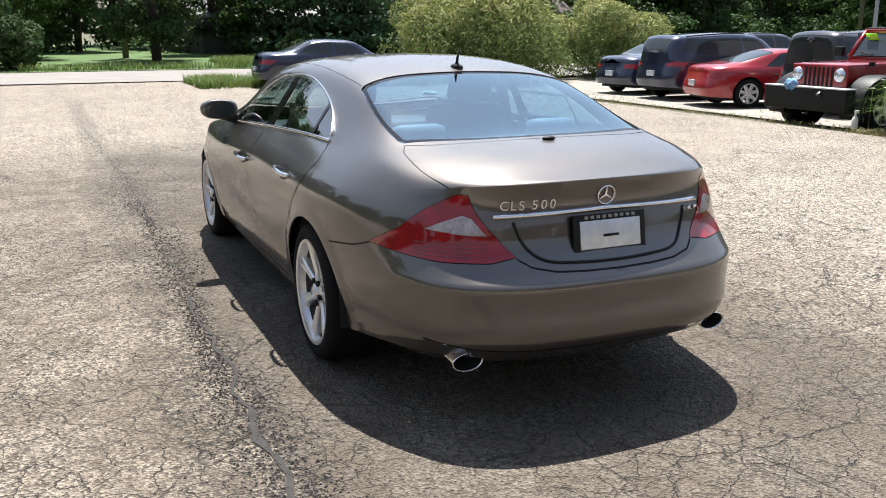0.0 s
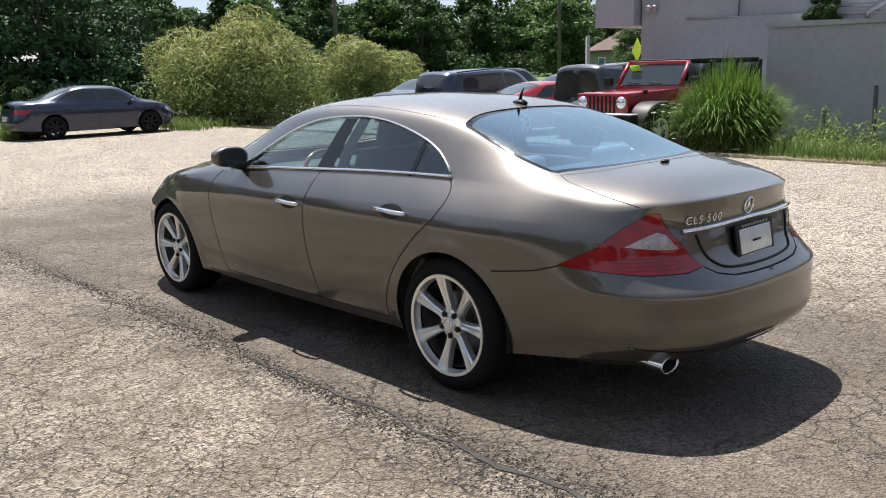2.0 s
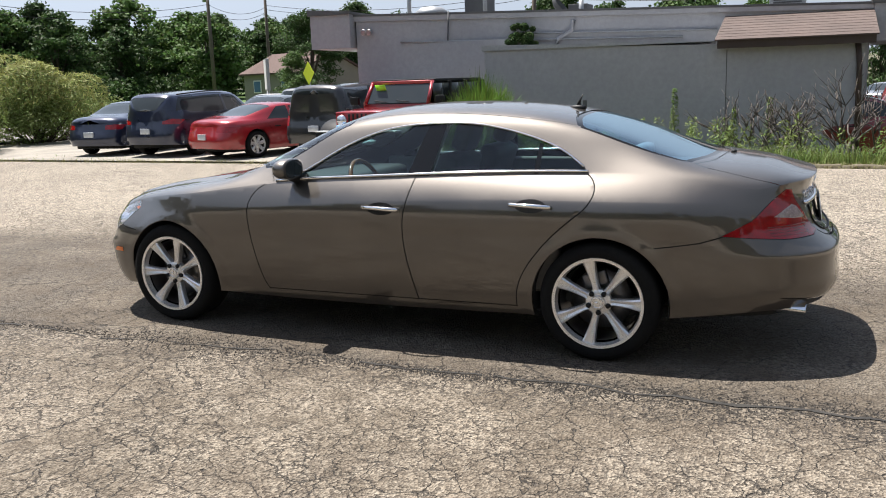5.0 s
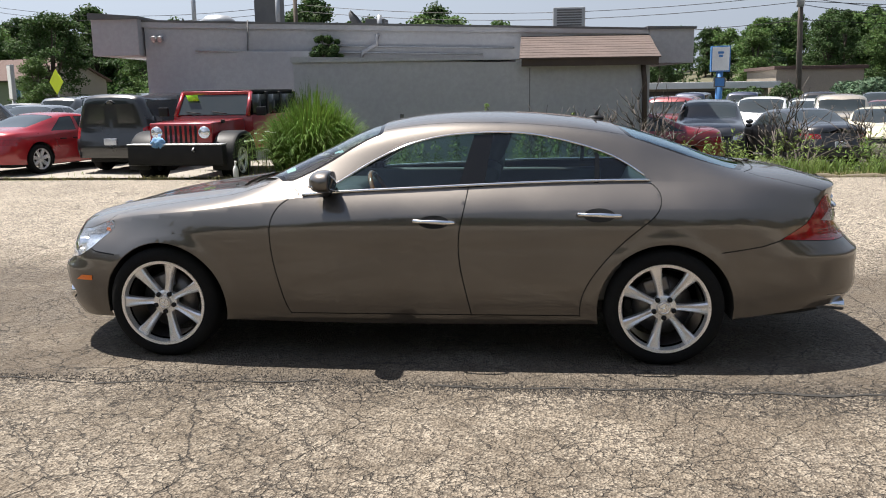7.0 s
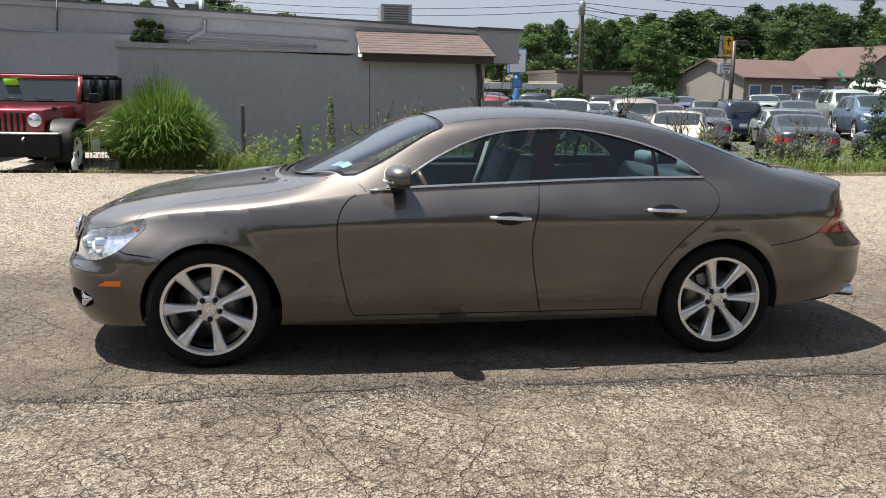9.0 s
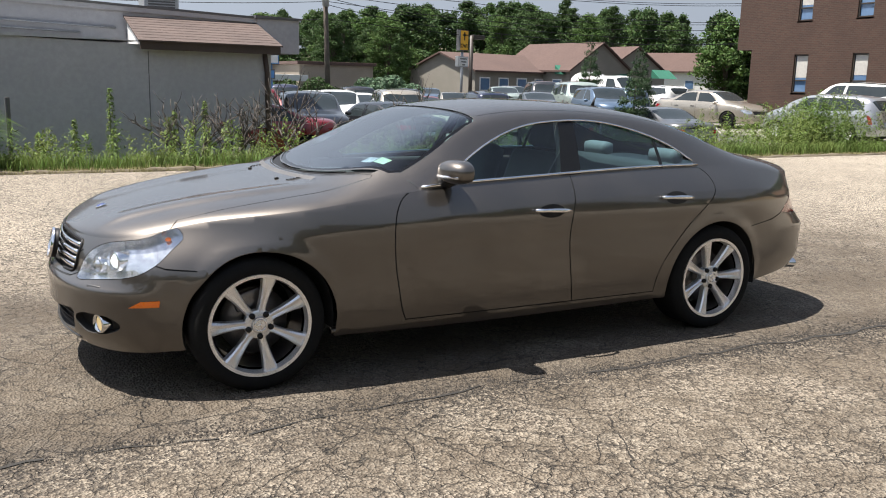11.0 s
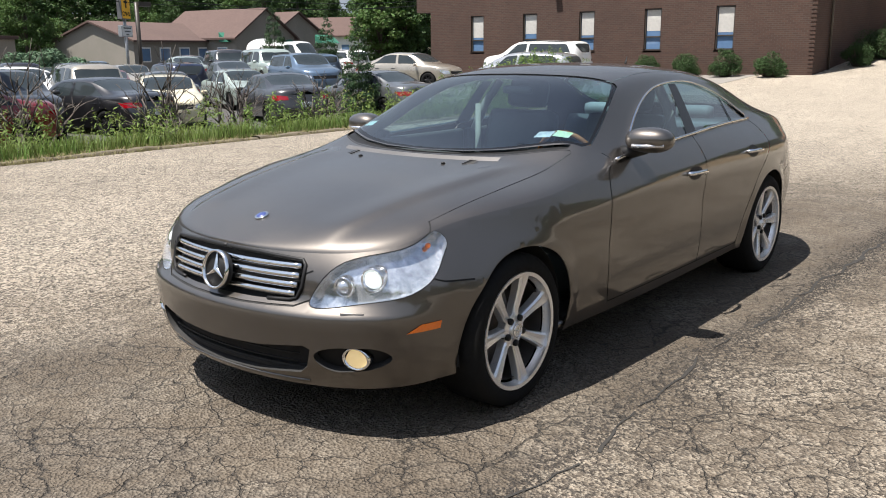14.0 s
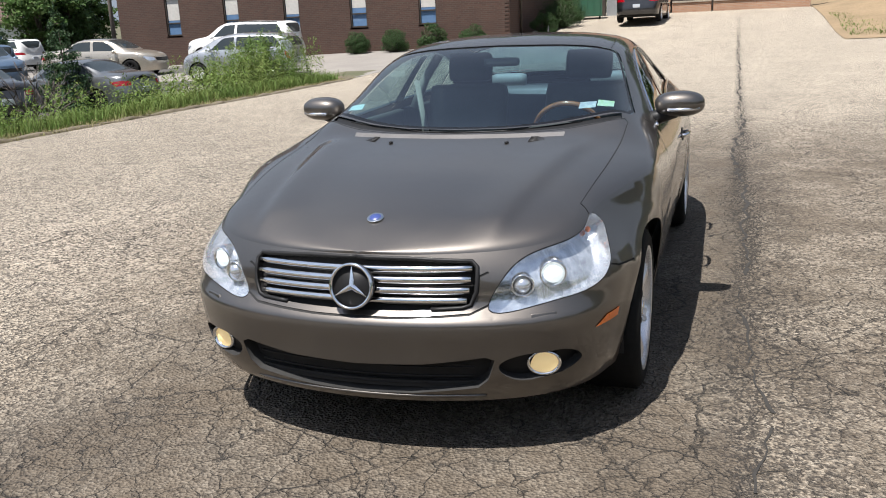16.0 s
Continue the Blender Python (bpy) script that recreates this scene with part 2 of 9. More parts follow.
def asphalt_mat():
    """Old pale asphalt: bared stones, crazed cracks in patches, darker sealed stains, shade painted round the car."""
    mt, nodes, links, bsdf = nodes_of("old_asphalt")
    co = nodes.new("ShaderNodeTexCoord").outputs["Object"]
    warp = nodes.new("ShaderNodeTexNoise")
    warp.inputs["Scale"].default_value, warp.inputs["Detail"].default_value = 14.0, 5
    links.new(co, warp.inputs["Vector"])
    add = nodes.new("ShaderNodeMixRGB")
    add.blend_type = "LINEAR_LIGHT"
    add.inputs[0].default_value = 0.035
    links.new(co, add.inputs[1])
    links.new(warp.outputs["Color"], add.inputs[2])
    # bared stones
    st = nodes.new("ShaderNodeTexVoronoi")
    st.inputs["Scale"].default_value = 80
    links.new(co, st.inputs["Vector"])
    stone = nodes.new("ShaderNodeSeparateColor")
    links.new(st.outputs["Color"], stone.inputs[0])
    st2 = nodes.new("ShaderNodeTexVoronoi")
    st2.inputs["Scale"].default_value = 52
    links.new(add.outputs[0], st2.inputs["Vector"])
    stone2 = nodes.new("ShaderNodeSeparateColor")
    links.new(st2.outputs["Color"], stone2.inputs[0])
    broad = noise_at(nodes, links, co, 0.22, 5)
    mid = noise_at(nodes, links, co, 1.3, 6)
    fine = noise_at(nodes, links, co, 30, 6, 0.7)
    c = mix_rgb(nodes, links, ramp(nodes, links, broad, 0.3, 0.7), (0.475, 0.405, 0.315), (0.40, 0.338, 0.262))
    c = mix_rgb(nodes, links, ramp(nodes, links, mid, 0.42, 0.75, 0, 0.36), c, (0.14, 0.123, 0.103))
    c = mix_rgb(nodes, links, ramp(nodes, links, stone.outputs[0], 0.56, 0.72, 0, 0.62), c, (0.56, 0.50, 0.405))
    c = mix_rgb(nodes, links, ramp(nodes, links, stone.outputs[1], 0.62, 0.74, 0, 0.88), c, (0.045, 0.04, 0.036))
    c = mix_rgb(nodes, links, ramp(nodes, links, stone2.outputs[0], 0.76, 0.86, 0, 0.55), c, (0.075, 0.067, 0.058))
    c = mix_rgb(nodes, links, ramp(nodes, links, fine, 0.48, 0.62, 0, 0.42), c, (0.085, 0.073, 0.06))
    # an older, darker bay, part of it painted car shade; dirt along the long seam
    pos = nodes.new("ShaderNodeSeparateXYZ")
    links.new(add.outputs[0], pos.inputs[0])
    def span(sock, lo, mid0, mid1, hi):
        up = ramp(nodes, links, sock, lo, mid0)
        dn = ramp(nodes, links, sock, mid1, hi, 1, 0)
        m = nodes.new("ShaderNodeMath")
        m.operation = "MULTIPLY"
        links.new(up, m.inputs[0])
        links.new(dn, m.inputs[1])
        return m.outputs[0]
    def times(a, b):
        m = nodes.new("ShaderNodeMath")
        m.operation = "MULTIPLY"
        links.new(a, m.inputs[0])
        if isinstance(b, float):
            m.inputs[1].default_value = b
        else:
            links.new(b, m.inputs[1])
        return m.outputs[0]
    bay_shade = times(span(pos.outputs[0], -1.40, -1.2, 1.1, 2.0), span(pos.outputs[1], -7.0, -2.5, 5.5, 8.0))
    bay_shade = times(bay_shade, ramp(nodes, links, noise_at(nodes, links, co, 0.9, 5), 0.32, 0.55, 0.55, 1.0))
    c = mix_rgb(nodes, links, times(bay_shade, 0.70), c, (0.055, 0.049, 0.043))
    # darker and browner over the middle of the lot
    middle_tone = times(span(pos.outputs[0], -9.0, -4.5, 1.0, 4.0), span(pos.outputs[1], -9.0, -3.5, 3.5, 9.0))
    middle_tone = times(middle_tone, ramp(nodes, links, noise_at(nodes, links, co, 1.6, 8, 0.75), 0.40, 0.60, 0.55, 1.0))
    c = mix_rgb(nodes, links, times(middle_tone, 0.80), c, (0.10, 0.078, 0.055))
    # paler towards the south
    c = mix_rgb(nodes, links, ramp(nodes, links, pos.outputs[1], -16.0, -5.0, 0.28, 0.0), c, (0.60, 0.525, 0.42))
    grit = ramp(nodes, links, noise_at(nodes, links, co, 34.0, 8, 0.8), 0.47, 0.58)
    mottled = times(span(pos.outputs[0], -1.80, -1.50, -1.27, -1.08), span(pos.outputs[1], -9.0, -5.0, 3.0, 7.5))
    c = mix_rgb(nodes, links, times(times(mottled, grit), 0.88), c, (0.04, 0.034, 0.029))
    broken = ramp(nodes, links, noise_at(nodes, links, co, 3.2, 5, 0.7), 0.33, 0.48)
    seam = times(times(span(pos.outputs[0], -1.43, -1.35, -1.27, -1.19), span(pos.outputs[1], -40.0, -28.0, -1.5, 1.5)), times(broken, grit))
    c = mix_rgb(nodes, links, times(seam, 0.96), c, (0.028, 0.025, 0.022))
    faint = times(span(pos.outputs[0], -1.66, -1.52, -1.36, -1.24), span(pos.outputs[1], 1.0, 5.0, 14.0, 19.0))
    c = mix_rgb(nodes, links, times(times(faint, grit), 0.78), c, (0.05, 0.043, 0.036))
    # crazing
    heights = []
    gaps = ramp(nodes, links, noise_at(nodes, links, co, 16, 3), 0.34, 0.50, 0.2, 1.0)
    for scale, lo, hi, wide, deep in ((6.2, 0.32, 0.46, 0.018, 0.80), (13.0, 0.40, 0.56, 0.032, 0.52), (1.3, 0.40, 0.54, 0.008, 0.75)):
        v = nodes.new("ShaderNodeTexVoronoi")
        v.feature = "DISTANCE_TO_EDGE"
        v.inputs["Scale"].default_value = scale
        links.new(add.outputs[0], v.inputs["Vector"])
        line = ramp(nodes, links, v.outputs["Distance"], wide * 0.3, wide, 1, 0)
        where = ramp(nodes, links, noise_at(nodes, links, co, 0.55 + scale * 0.03, 4), lo, hi)
        mul = nodes.new("ShaderNodeMath")
        mul.operation = "MULTIPLY"
        links.new(times(line, gaps), mul.inputs[0])
        links.new(where, mul.inputs[1])
        heights.append(times(mul.outputs[0], deep))
        sc = nodes.new("ShaderNodeMath")
        sc.operation = "MULTIPLY"
        sc.inputs[1].default_value = deep
        links.new(mul.outputs[0], sc.inputs[0])
        c = mix_rgb(nodes, links, sc.outputs[0], c, (0.03, 0.027, 0.024))
    links.new(c, bsdf.inputs["Base Color"])
    bsdf.inputs["Roughness"].default_value = 0.85
    bsdf.inputs["Specular IOR Level"].default_value = 0.3
    h = st.outputs["Distance"]
    for k in heights:
        m2 = nodes.new("ShaderNodeMath")
        m2.operation = "SUBTRACT"
        links.new(h, m2.inputs[0])
        links.new(k, m2.inputs[1])
        h = m2.outputs[0]
    bump_of(nodes, links, bsdf, h, 1.0, 0.016)
    return mt


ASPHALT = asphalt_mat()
CRACK = stuff_mat("crack_filler", (0.016, 0.0145, 0.013), (0.03, 0.027, 0.023), 0.9, grain=40, big=6)
CRUMB = stuff_mat("asphalt_crumb", (0.055, 0.047, 0.039), (0.03, 0.026, 0.022), 0.9, grain=40, big=6)
GRAVEL = stuff_mat("gravel", (0.2952, 0.2706, 0.2296), (0.1968, 0.1804, 0.1558), 0.95, grain=45, big=1.2, bump=0.8)
SOIL = stuff_mat("soil", (0.1066, 0.0902, 0.0574), (0.0656, 0.0697, 0.0328), 0.95, grain=30, big=0.7, bump=0.7)
LAWN = stuff_mat("lawn", (0.0697, 0.1312, 0.0246), (0.0492, 0.0943, 0.01804), 0.9, grain=25, big=0.5, bump=0.6)
STREET = stuff_mat("street_asphalt", (0.2214, 0.205, 0.1804), (0.1804, 0.164, 0.1476), 0.9, grain=60, big=0.6, bump=0.2)
LOT = stuff_mat("lower_lot_asphalt", (0.06765, 0.06457, 0.0615), (0.0492, 0.04612, 0.04305), 0.9, grain=60, big=0.4, bump=0.3)
KERB = stuff_mat("crumbled_kerb", (0.15, 0.122, 0.082), (0.085, 0.07, 0.045), 0.9, grain=30, big=3, bump=0.4)
HERO = paint_mat("pewter_paint", (0.100, 0.090, 0.080), 0.95, 0.45, 1.68)
CHROME = stuff_mat("chrome", (0.86, 0.87, 0.88), (0.8, 0.8, 0.8), 0.09, 1.0, grain=15, big=3)
ALLOY = stuff_mat("alloy", (0.86, 0.855, 0.845), (0.80, 0.79, 0.78), 0.30, 0.72, grain=500, big=8)
DISC = stuff_mat("brake_disc", (0.25, 0.24, 0.23), (0.18, 0.17, 0.17), 0.4, 0.9, grain=90, big=6)
PIANO = stuff_mat("gloss_black_trim", (0.006, 0.006, 0.007), (0.008, 0.008, 0.008), 0.08, grain=8, big=2, spec=0.35)
RUBBER = stuff_mat("tyre_rubber", (0.008, 0.008, 0.009), (0.012, 0.012, 0.011), 0.9, grain=50, big=5, bump=0.1, spec=0.15)
REVGLASS = stuff_mat("clear_ribbed_lamp", (0.55, 0.50, 0.50), (0.30, 0.24, 0.25), 0.25, 0.3, grain=120, big=25, coat=1.0)
BLACK = stuff_mat("black_trim", (0.009, 0.009, 0.010), (0.014, 0.014, 0.014), 0.5, grain=70, big=4, spec=0.22)
WELL = stuff_mat("underbody_black", (0.012, 0.012, 0.012), (0.018, 0.017, 0.016), 0.9, grain=30, big=4)
GLASS = glass_mat("window_glass", (0.64, 0.80, 0.82), 0.0, 0.05)
SIDEGLASS = glass_mat("tinted_side_glass", (0.50, 0.63, 0.63), 0.0, 0.05)
# rear glass: blue of the reflected sky put into tint and sheen
REARGLASS = glass_mat("coated_glass", (0.50, 0.72, 0.86), 0.0, 0.22, (0.75, 0.92, 1.0))
CLEAR = glass_mat("lamp_glass", (0.96, 0.97, 0.98), 0.0, 0.05)
DARKGLASS = stuff_mat("dark_car_glass", (0.02, 0.027, 0.03), (0.03, 0.036, 0.038), 0.04, 0, grain=3, big=1, spec=0.5)
REDLAMP = stuff_mat("red_lamp", (0.33, 0.002, 0.008), (0.20, 0.001, 0.005), 0.2, 0, grain=90, big=14, coat=1.0, spec=0.3)
AMBER = stuff_mat("amber_lamp", (1.0, 0.24, 0.015), (0.9, 0.18, 0.01), 0.3, 0, grain=60, big=6, coat=0.6)
REFLECTOR = stuff_mat("lamp_reflector", (0.88, 0.90, 0.92), (0.55, 0.57, 0.61), 0.16, 0.75, grain=25, big=38)
BEAM = glow_mat("dipped_beam_lit", (0.95, 1.0, 0.96), 0.3)
BADGEBLUE = stuff_mat("badge_blue", (0.03, 0.05, 0.16), (0.04, 0.06, 0.2), 0.3, grain=60, big=9)
SEAT = stuff_mat("seat_leather", (0.095, 0.09, 0.084), (0.075, 0.072, 0.067), 0.5, grain=90, big=5, bump=0.1)
DASH = stuff_mat("dash_vinyl", (0.035, 0.034, 0.034), (0.05, 0.048, 0.046), 0.6, grain=120, big=5, bump=0.1)
PALE = stuff_mat("pale_trim", (0.32, 0.31, 0.285), (0.27, 0.26, 0.24), 0.6, grain=80, big=5)
INLET = stuff_mat("satin_inlet_grey", (0.22, 0.21, 0.20), (0.18, 0.17, 0.16), 0.40, 0.7, grain=120, big=8)
WOOD = stuff_mat("burr_wood", (0.32, 0.13, 0.05), (0.18, 0.07, 0.03), 0.2, grain=40, big=12, coat=1.0)

# ---- ground ----
def ground_z(x, y):
    """Height of the land: level lot, a drop to the lower lot in the east, a rise to the south."""
    x, y = np.asarray(x, float), np.asarray(y, float)
    rise = np.interp(-y, [18, 24, 30, 35, 40, 55, 90], [0, 0.15, 0.5, 1.0, 1.35, 1.7, 2.5])
    rise = rise * (1 - sm2(x, 12.0, 30.0))
    drop = -0.55 * sm2(x, 10.2, 13.0) * sm2(-y, -4.5, -1.0) * (1 - 0.9 * sm2(-y, 17.0, 23.0))
    far = 0.02 * np.maximum(np.hypot(x, y) - 90, 0)
    north = 0.02 * np.maximum(y - 34, 0)
    drop = drop - 0.2 * sm2(x, 9.6, 11.2) * sm2(y, 2.5, 5.0) * (1 - sm2(y, 24, 34)) * (1 - sm2(x, 40, 60))
    hill = 8 * np.exp(-(((x - 175) / 55) ** 2 + ((y + 85) / 60) ** 2))
    return rise + drop + far + north + hill


def sm2(x, a, b):
    t = np.clip((np.asarray(x, float) - a) / (b - a), 0, 1)
    return t * t * (3 - 2 * t)


def sheet(xs, ys, lift=0.0, keep=None):
    X, Y = np.meshgrid(xs, ys)
    Z = ground_z(X, Y) + lift
    v = np.stack([X, Y, Z], -1).reshape(-1, 3)
    n = len(xs)
    f = [(j * n + i, j * n + i + 1, (j + 1) * n + i + 1, (j + 1) * n + i) for j in range(len(ys) - 1) for i in range(n - 1)
         if keep is None or keep((xs[i] + xs[i + 1]) / 2, (ys[j] + ys[j + 1]) / 2)]
    return v, f


def spread(a, b, n0, n1, step, reach):
    """Even steps in the middle, growing to the edges."""
    mid = list(np.arange(n0, n1 + step, step))
    lo, hi = [n0], [mid[-1]]
    g = step
    while lo[-1] > a:
        g *= 1.35
        lo.append(lo[-1] - g)
    g = step
    while hi[-1] < b:
        g *= 1.35
        hi.append(hi[-1] + g)
    return np.array(lo[:0:-1] + mid + hi[1:])


gx, gy = spread(-600, 600, -12, 26, 1.0, 0), spread(-600, 600, -46, 38, 1.0, 0)
v, f = sheet(gx, gy, -0.03)
tagged(new("ground", from_lists("ground", v, f, SOIL)), "weedy brown soil and rough grass round the lot", "ground", kind="structure")
# the lot's own pavement, 3 cm proud of the soil, up to its broken east edge
lx = np.array([-60, -40, -25, -15, -10, -6, -4, -2, 0, 2, 4, 6, 8, 9.25])
ly = np.concatenate([np.arange(-62, -16, 2), np.arange(-16, 26, 2)])
v, f = sheet(lx, ly, 0.0)
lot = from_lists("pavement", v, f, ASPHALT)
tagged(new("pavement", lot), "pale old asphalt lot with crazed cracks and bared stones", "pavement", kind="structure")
v, f = sheet(np.array([-200, -60, -30, -10, 0, 10, 20, 40, 80, 200]), np.array([24.5, 27, 30, 33.2]), 0.012)
tagged(new("road", from_lists("road", v, f, STREET)), "grey asphalt street along the lot", "road", kind="structure")
v, f = sheet(np.array([-200, -60, -30, -10, 0, 10, 20, 40, 80, 200]), np.array([33.6, 36, 40, 46, 55, 70]), 0.02)
tagged(new("lawn", from_lists("lawn", v, f, LAWN)), "mown green lawn beyond the street", "lawn", kind="structure")
v, f = sheet(np.arange(9.9, 24, 1.0), np.arange(4.4, 24, 1.0), 0.0)
tagged(new("gravel_yard", from_lists("gravel_yard", v, f, GRAVEL)), "grey gravel yard under the parked cars", "gravel", kind="structure")
v, f = sheet(np.arange(13.0, 70, 3.0), np.arange(-60, -3.0, 3.0), 0.01, lambda x, y: y < -4 and not (x < 16 and y < -16))
tagged(new("lower_lot", from_lists("lower_lot", v, f, LOT)), "dark asphalt car lot lying lower than the pavement", "pavement", kind="structure")


def crack_line(pts, width, seed, label):
    """A long ragged seam: a dark ribbon with broken edges lying in the asphalt."""
    r = random.Random(seed)
    line = []
    for a, b in zip(pts, pts[1:]):
        n = max(2, int(math.dist(a, b) / 0.06))
        line += [(a[0] + (b[0] - a[0]) * k / n, a[1] + (b[1] - a[1]) * k / n) for k in range(n)]
    v, f = [], []
    wob = 0.0
    for i, (x, y) in enumerate(line):
        a, b = line[max(i - 1, 0)], line[min(i + 1, len(line) - 1)]
        d = Vector((b[0] - a[0], b[1] - a[1])).normalized()
        nx, ny = -d.y, d.x
        wob = wob * 0.9 + r.uniform(-1, 1) * 0.02
        w = width * (0.35 + 0.65 * abs(noise.noise((i * 0.13, seed, 0)) * 1.8)) * r.uniform(0.6, 1.3)
        z = float(ground_z(x, y)) + 0.004
        v += [(x + nx * (wob + w), y + ny * (wob + w), z), (x + nx * (wob - w * r.uniform(0.5, 1)), y + ny * (wob - w), z)]
        if i and noise.noise((i * 0.21, seed + 9, 2)) > -0.22:
            k = 2 * i
            f.append((k - 2, k - 1, k + 1, k))
    return tagged(new("crack", from_lists("crack", v, f, CRACK, False)), label, "crack", kind="structure")


crack_line([(-1.62, 18.5), (-1.5, 12), (-1.42, 8), (-1.3, 4.8), (-1.35, 1.2), (-1.26, 0)], 0.012, 1, "long straight dark seam crack in the asphalt")
crack_line([(-1.26, 0), (-1.31, -1.7), (-1.28, -4), (-1.32, -10), (-1.3, -20), (-1.3, -30)], 0.026, 7, "long straight dark seam crack in the asphalt")
crack_line([(9.0, 0.6), (7.2, -1.2), (6.1, -2.3), (5.6, -3.4), (4.2, -3.5), (2.6, -4.4)], 0.008, 2, "thin branching crack across the asphalt")
crack_line([(5.4, 4.0), (4.2, 1.2), (3.76, 0.1), (3.62, -0.8), (3.64, -2.5), (3.2, -5.0), (1.44, -10.0), (0.9, -12.4), (-0.25, -14.5)], 0.009, 3, "long thin crack wandering through the asphalt")
crack_line([(-3.5, 9.0), (-1.0, 7.4), (1.1, 6.6), (1.4, 5.3), (2.3, 5.2), (4.0, 5.6), (6.2, 4.6), (6.3, 3.3), (8.8, 1.6)], 0.008, 4, "thin bent crack across the asphalt")


def crumbs():
    """Loose dark crumbs along the long seam."""
    r = np.random.default_rng(12)
    n = 5600
    y = r.normal(-1.5, 3.6, n)
    x = -1.31 - np.maximum(y - 4, 0) * 0.022 + 0.03 * np.sin(y * 1.3) + r.normal(0, 0.065, n) * (1 + 0.5 * np.sin(y * 2.1))
    s = r.uniform(0.003, 0.008, n)
    v, f = [], []
    tet = np.array([(1, 0, -.3), (-.5, .87, -.3), (-.5, -.87, -.3), (0, 0, 0.9)])
    for i in range(n):
        a = r.uniform(0, 6.28)
        c, q = math.cos(a), math.sin(a)
        k = len(v)
        for p in tet:
            v.append((x[i] + s[i] * (p[0] * c - p[1] * q) * 1.2, y[i] + s[i] * (p[0] * q + p[1] * c), 0.002 + s[i] * p[2] * 0.8))
        f += [(k, k + 1, k + 3), (k + 1, k + 2, k + 3), (k + 2, k, k + 3)]
    tagged(new("asphalt_crumbs", from_lists("asphalt_crumbs", v, f, CRUMB, False)), "loose dark asphalt crumbs along the seam", "gravel", kind="stuff")


crumbs()

# ---- car bodies ----
def spline(xs, ys):
    """A natural cubic through points, vectorised."""
    xs, ys = np.array(xs, float), np.array(ys, float)
    n = len(xs)
    h = np.diff(xs)
    a = np.eye(n)
    r = np.zeros(n)
    for i in range(1, n - 1):
        a[i, i - 1], a[i, i], a[i, i + 1] = h[i - 1], 2 * (h[i - 1] + h[i]), h[i]
        r[i] = 6 * ((ys[i + 1] - ys[i]) / h[i] - (ys[i] - ys[i - 1]) / h[i - 1])
    m = np.linalg.solve(a, r)

    def f(x):
        x = np.clip(np.asarray(x, float), xs[0], xs[-1])
        i = np.clip(np.searchsorted(xs, x) - 1, 0, n - 2)
        t0, t1 = xs[i + 1] - x, x - xs[i]
        return (m[i] * t0 ** 3 + m[i + 1] * t1 ** 3) / (6 * h[i]) + (ys[i] / h[i] - m[i] * h[i] / 6) * t0 + (ys[i + 1] / h[i] - m[i + 1] * h[i] / 6) * t1
    return f


def sm(x, a, b):
    t = np.clip((np.asarray(x, float) - a) / (b - a), 0, 1)
    return t * t * (3 - 2 * t)


def inside(poly, pts):
    poly, pts = np.array(poly, float), np.array(pts, float)
    x, y = pts[:, 0], pts[:, 1]
    hit = np.zeros(len(pts), bool)
    j = len(poly) - 1
    for i in range(len(poly)):
        xi, yi, xj, yj = *poly[i], *poly[j]
        if yi != yj:
            hit ^= ((yi > y) != (yj > y)) & (x < (xj - xi) * (y - yi) / (yj - yi) + xi)
        j = i
    return hit


def dense(pts, step, closed=True):
    out = []
    pts = [tuple(p) for p in pts]
    for a, b in zip(pts, pts[1:] + pts[:1] if closed else pts[1:]):
        n = max(1, int(math.dist(a, b) / step))
        out += [(a[0] + (b[0] - a[0]) * k / n, a[1] + (b[1] - a[1]) * k / n) for k in range(n)]
    return out if closed else out + [pts[-1]]


def smooth_line(pts, n=24, closed=False):
    pts = np.array(pts, float)
    if closed:
        pts = np.vstack([pts[-2:], pts, pts[:3]])
    d = np.concatenate([[0], np.cumsum(np.linalg.norm(np.diff(pts, axis=0), axis=1))])
    f = [spline(d, pts[:, k]) for k in range(pts.shape[1])]
    t = np.linspace(d[2], d[-3], n, endpoint=False) if closed else np.linspace(0, d[-1], n)
    return [tuple(float(g(v)) for g in f) for v in t]


def ribbon(pts, w):
    """A thin closed strip round a line."""
    p = np.array(dense(pts, 0.03, False), float)
    t = np.gradient(p, axis=0)
    t /= np.linalg.norm(t, axis=1)[:, None] + 1e-9
    nrm = np.stack([-t[:, 1], t[:, 0]], 1) * w / 2
    return [tuple(v) for v in p + nrm] + [tuple(v) for v in (p - nrm)[::-1]]


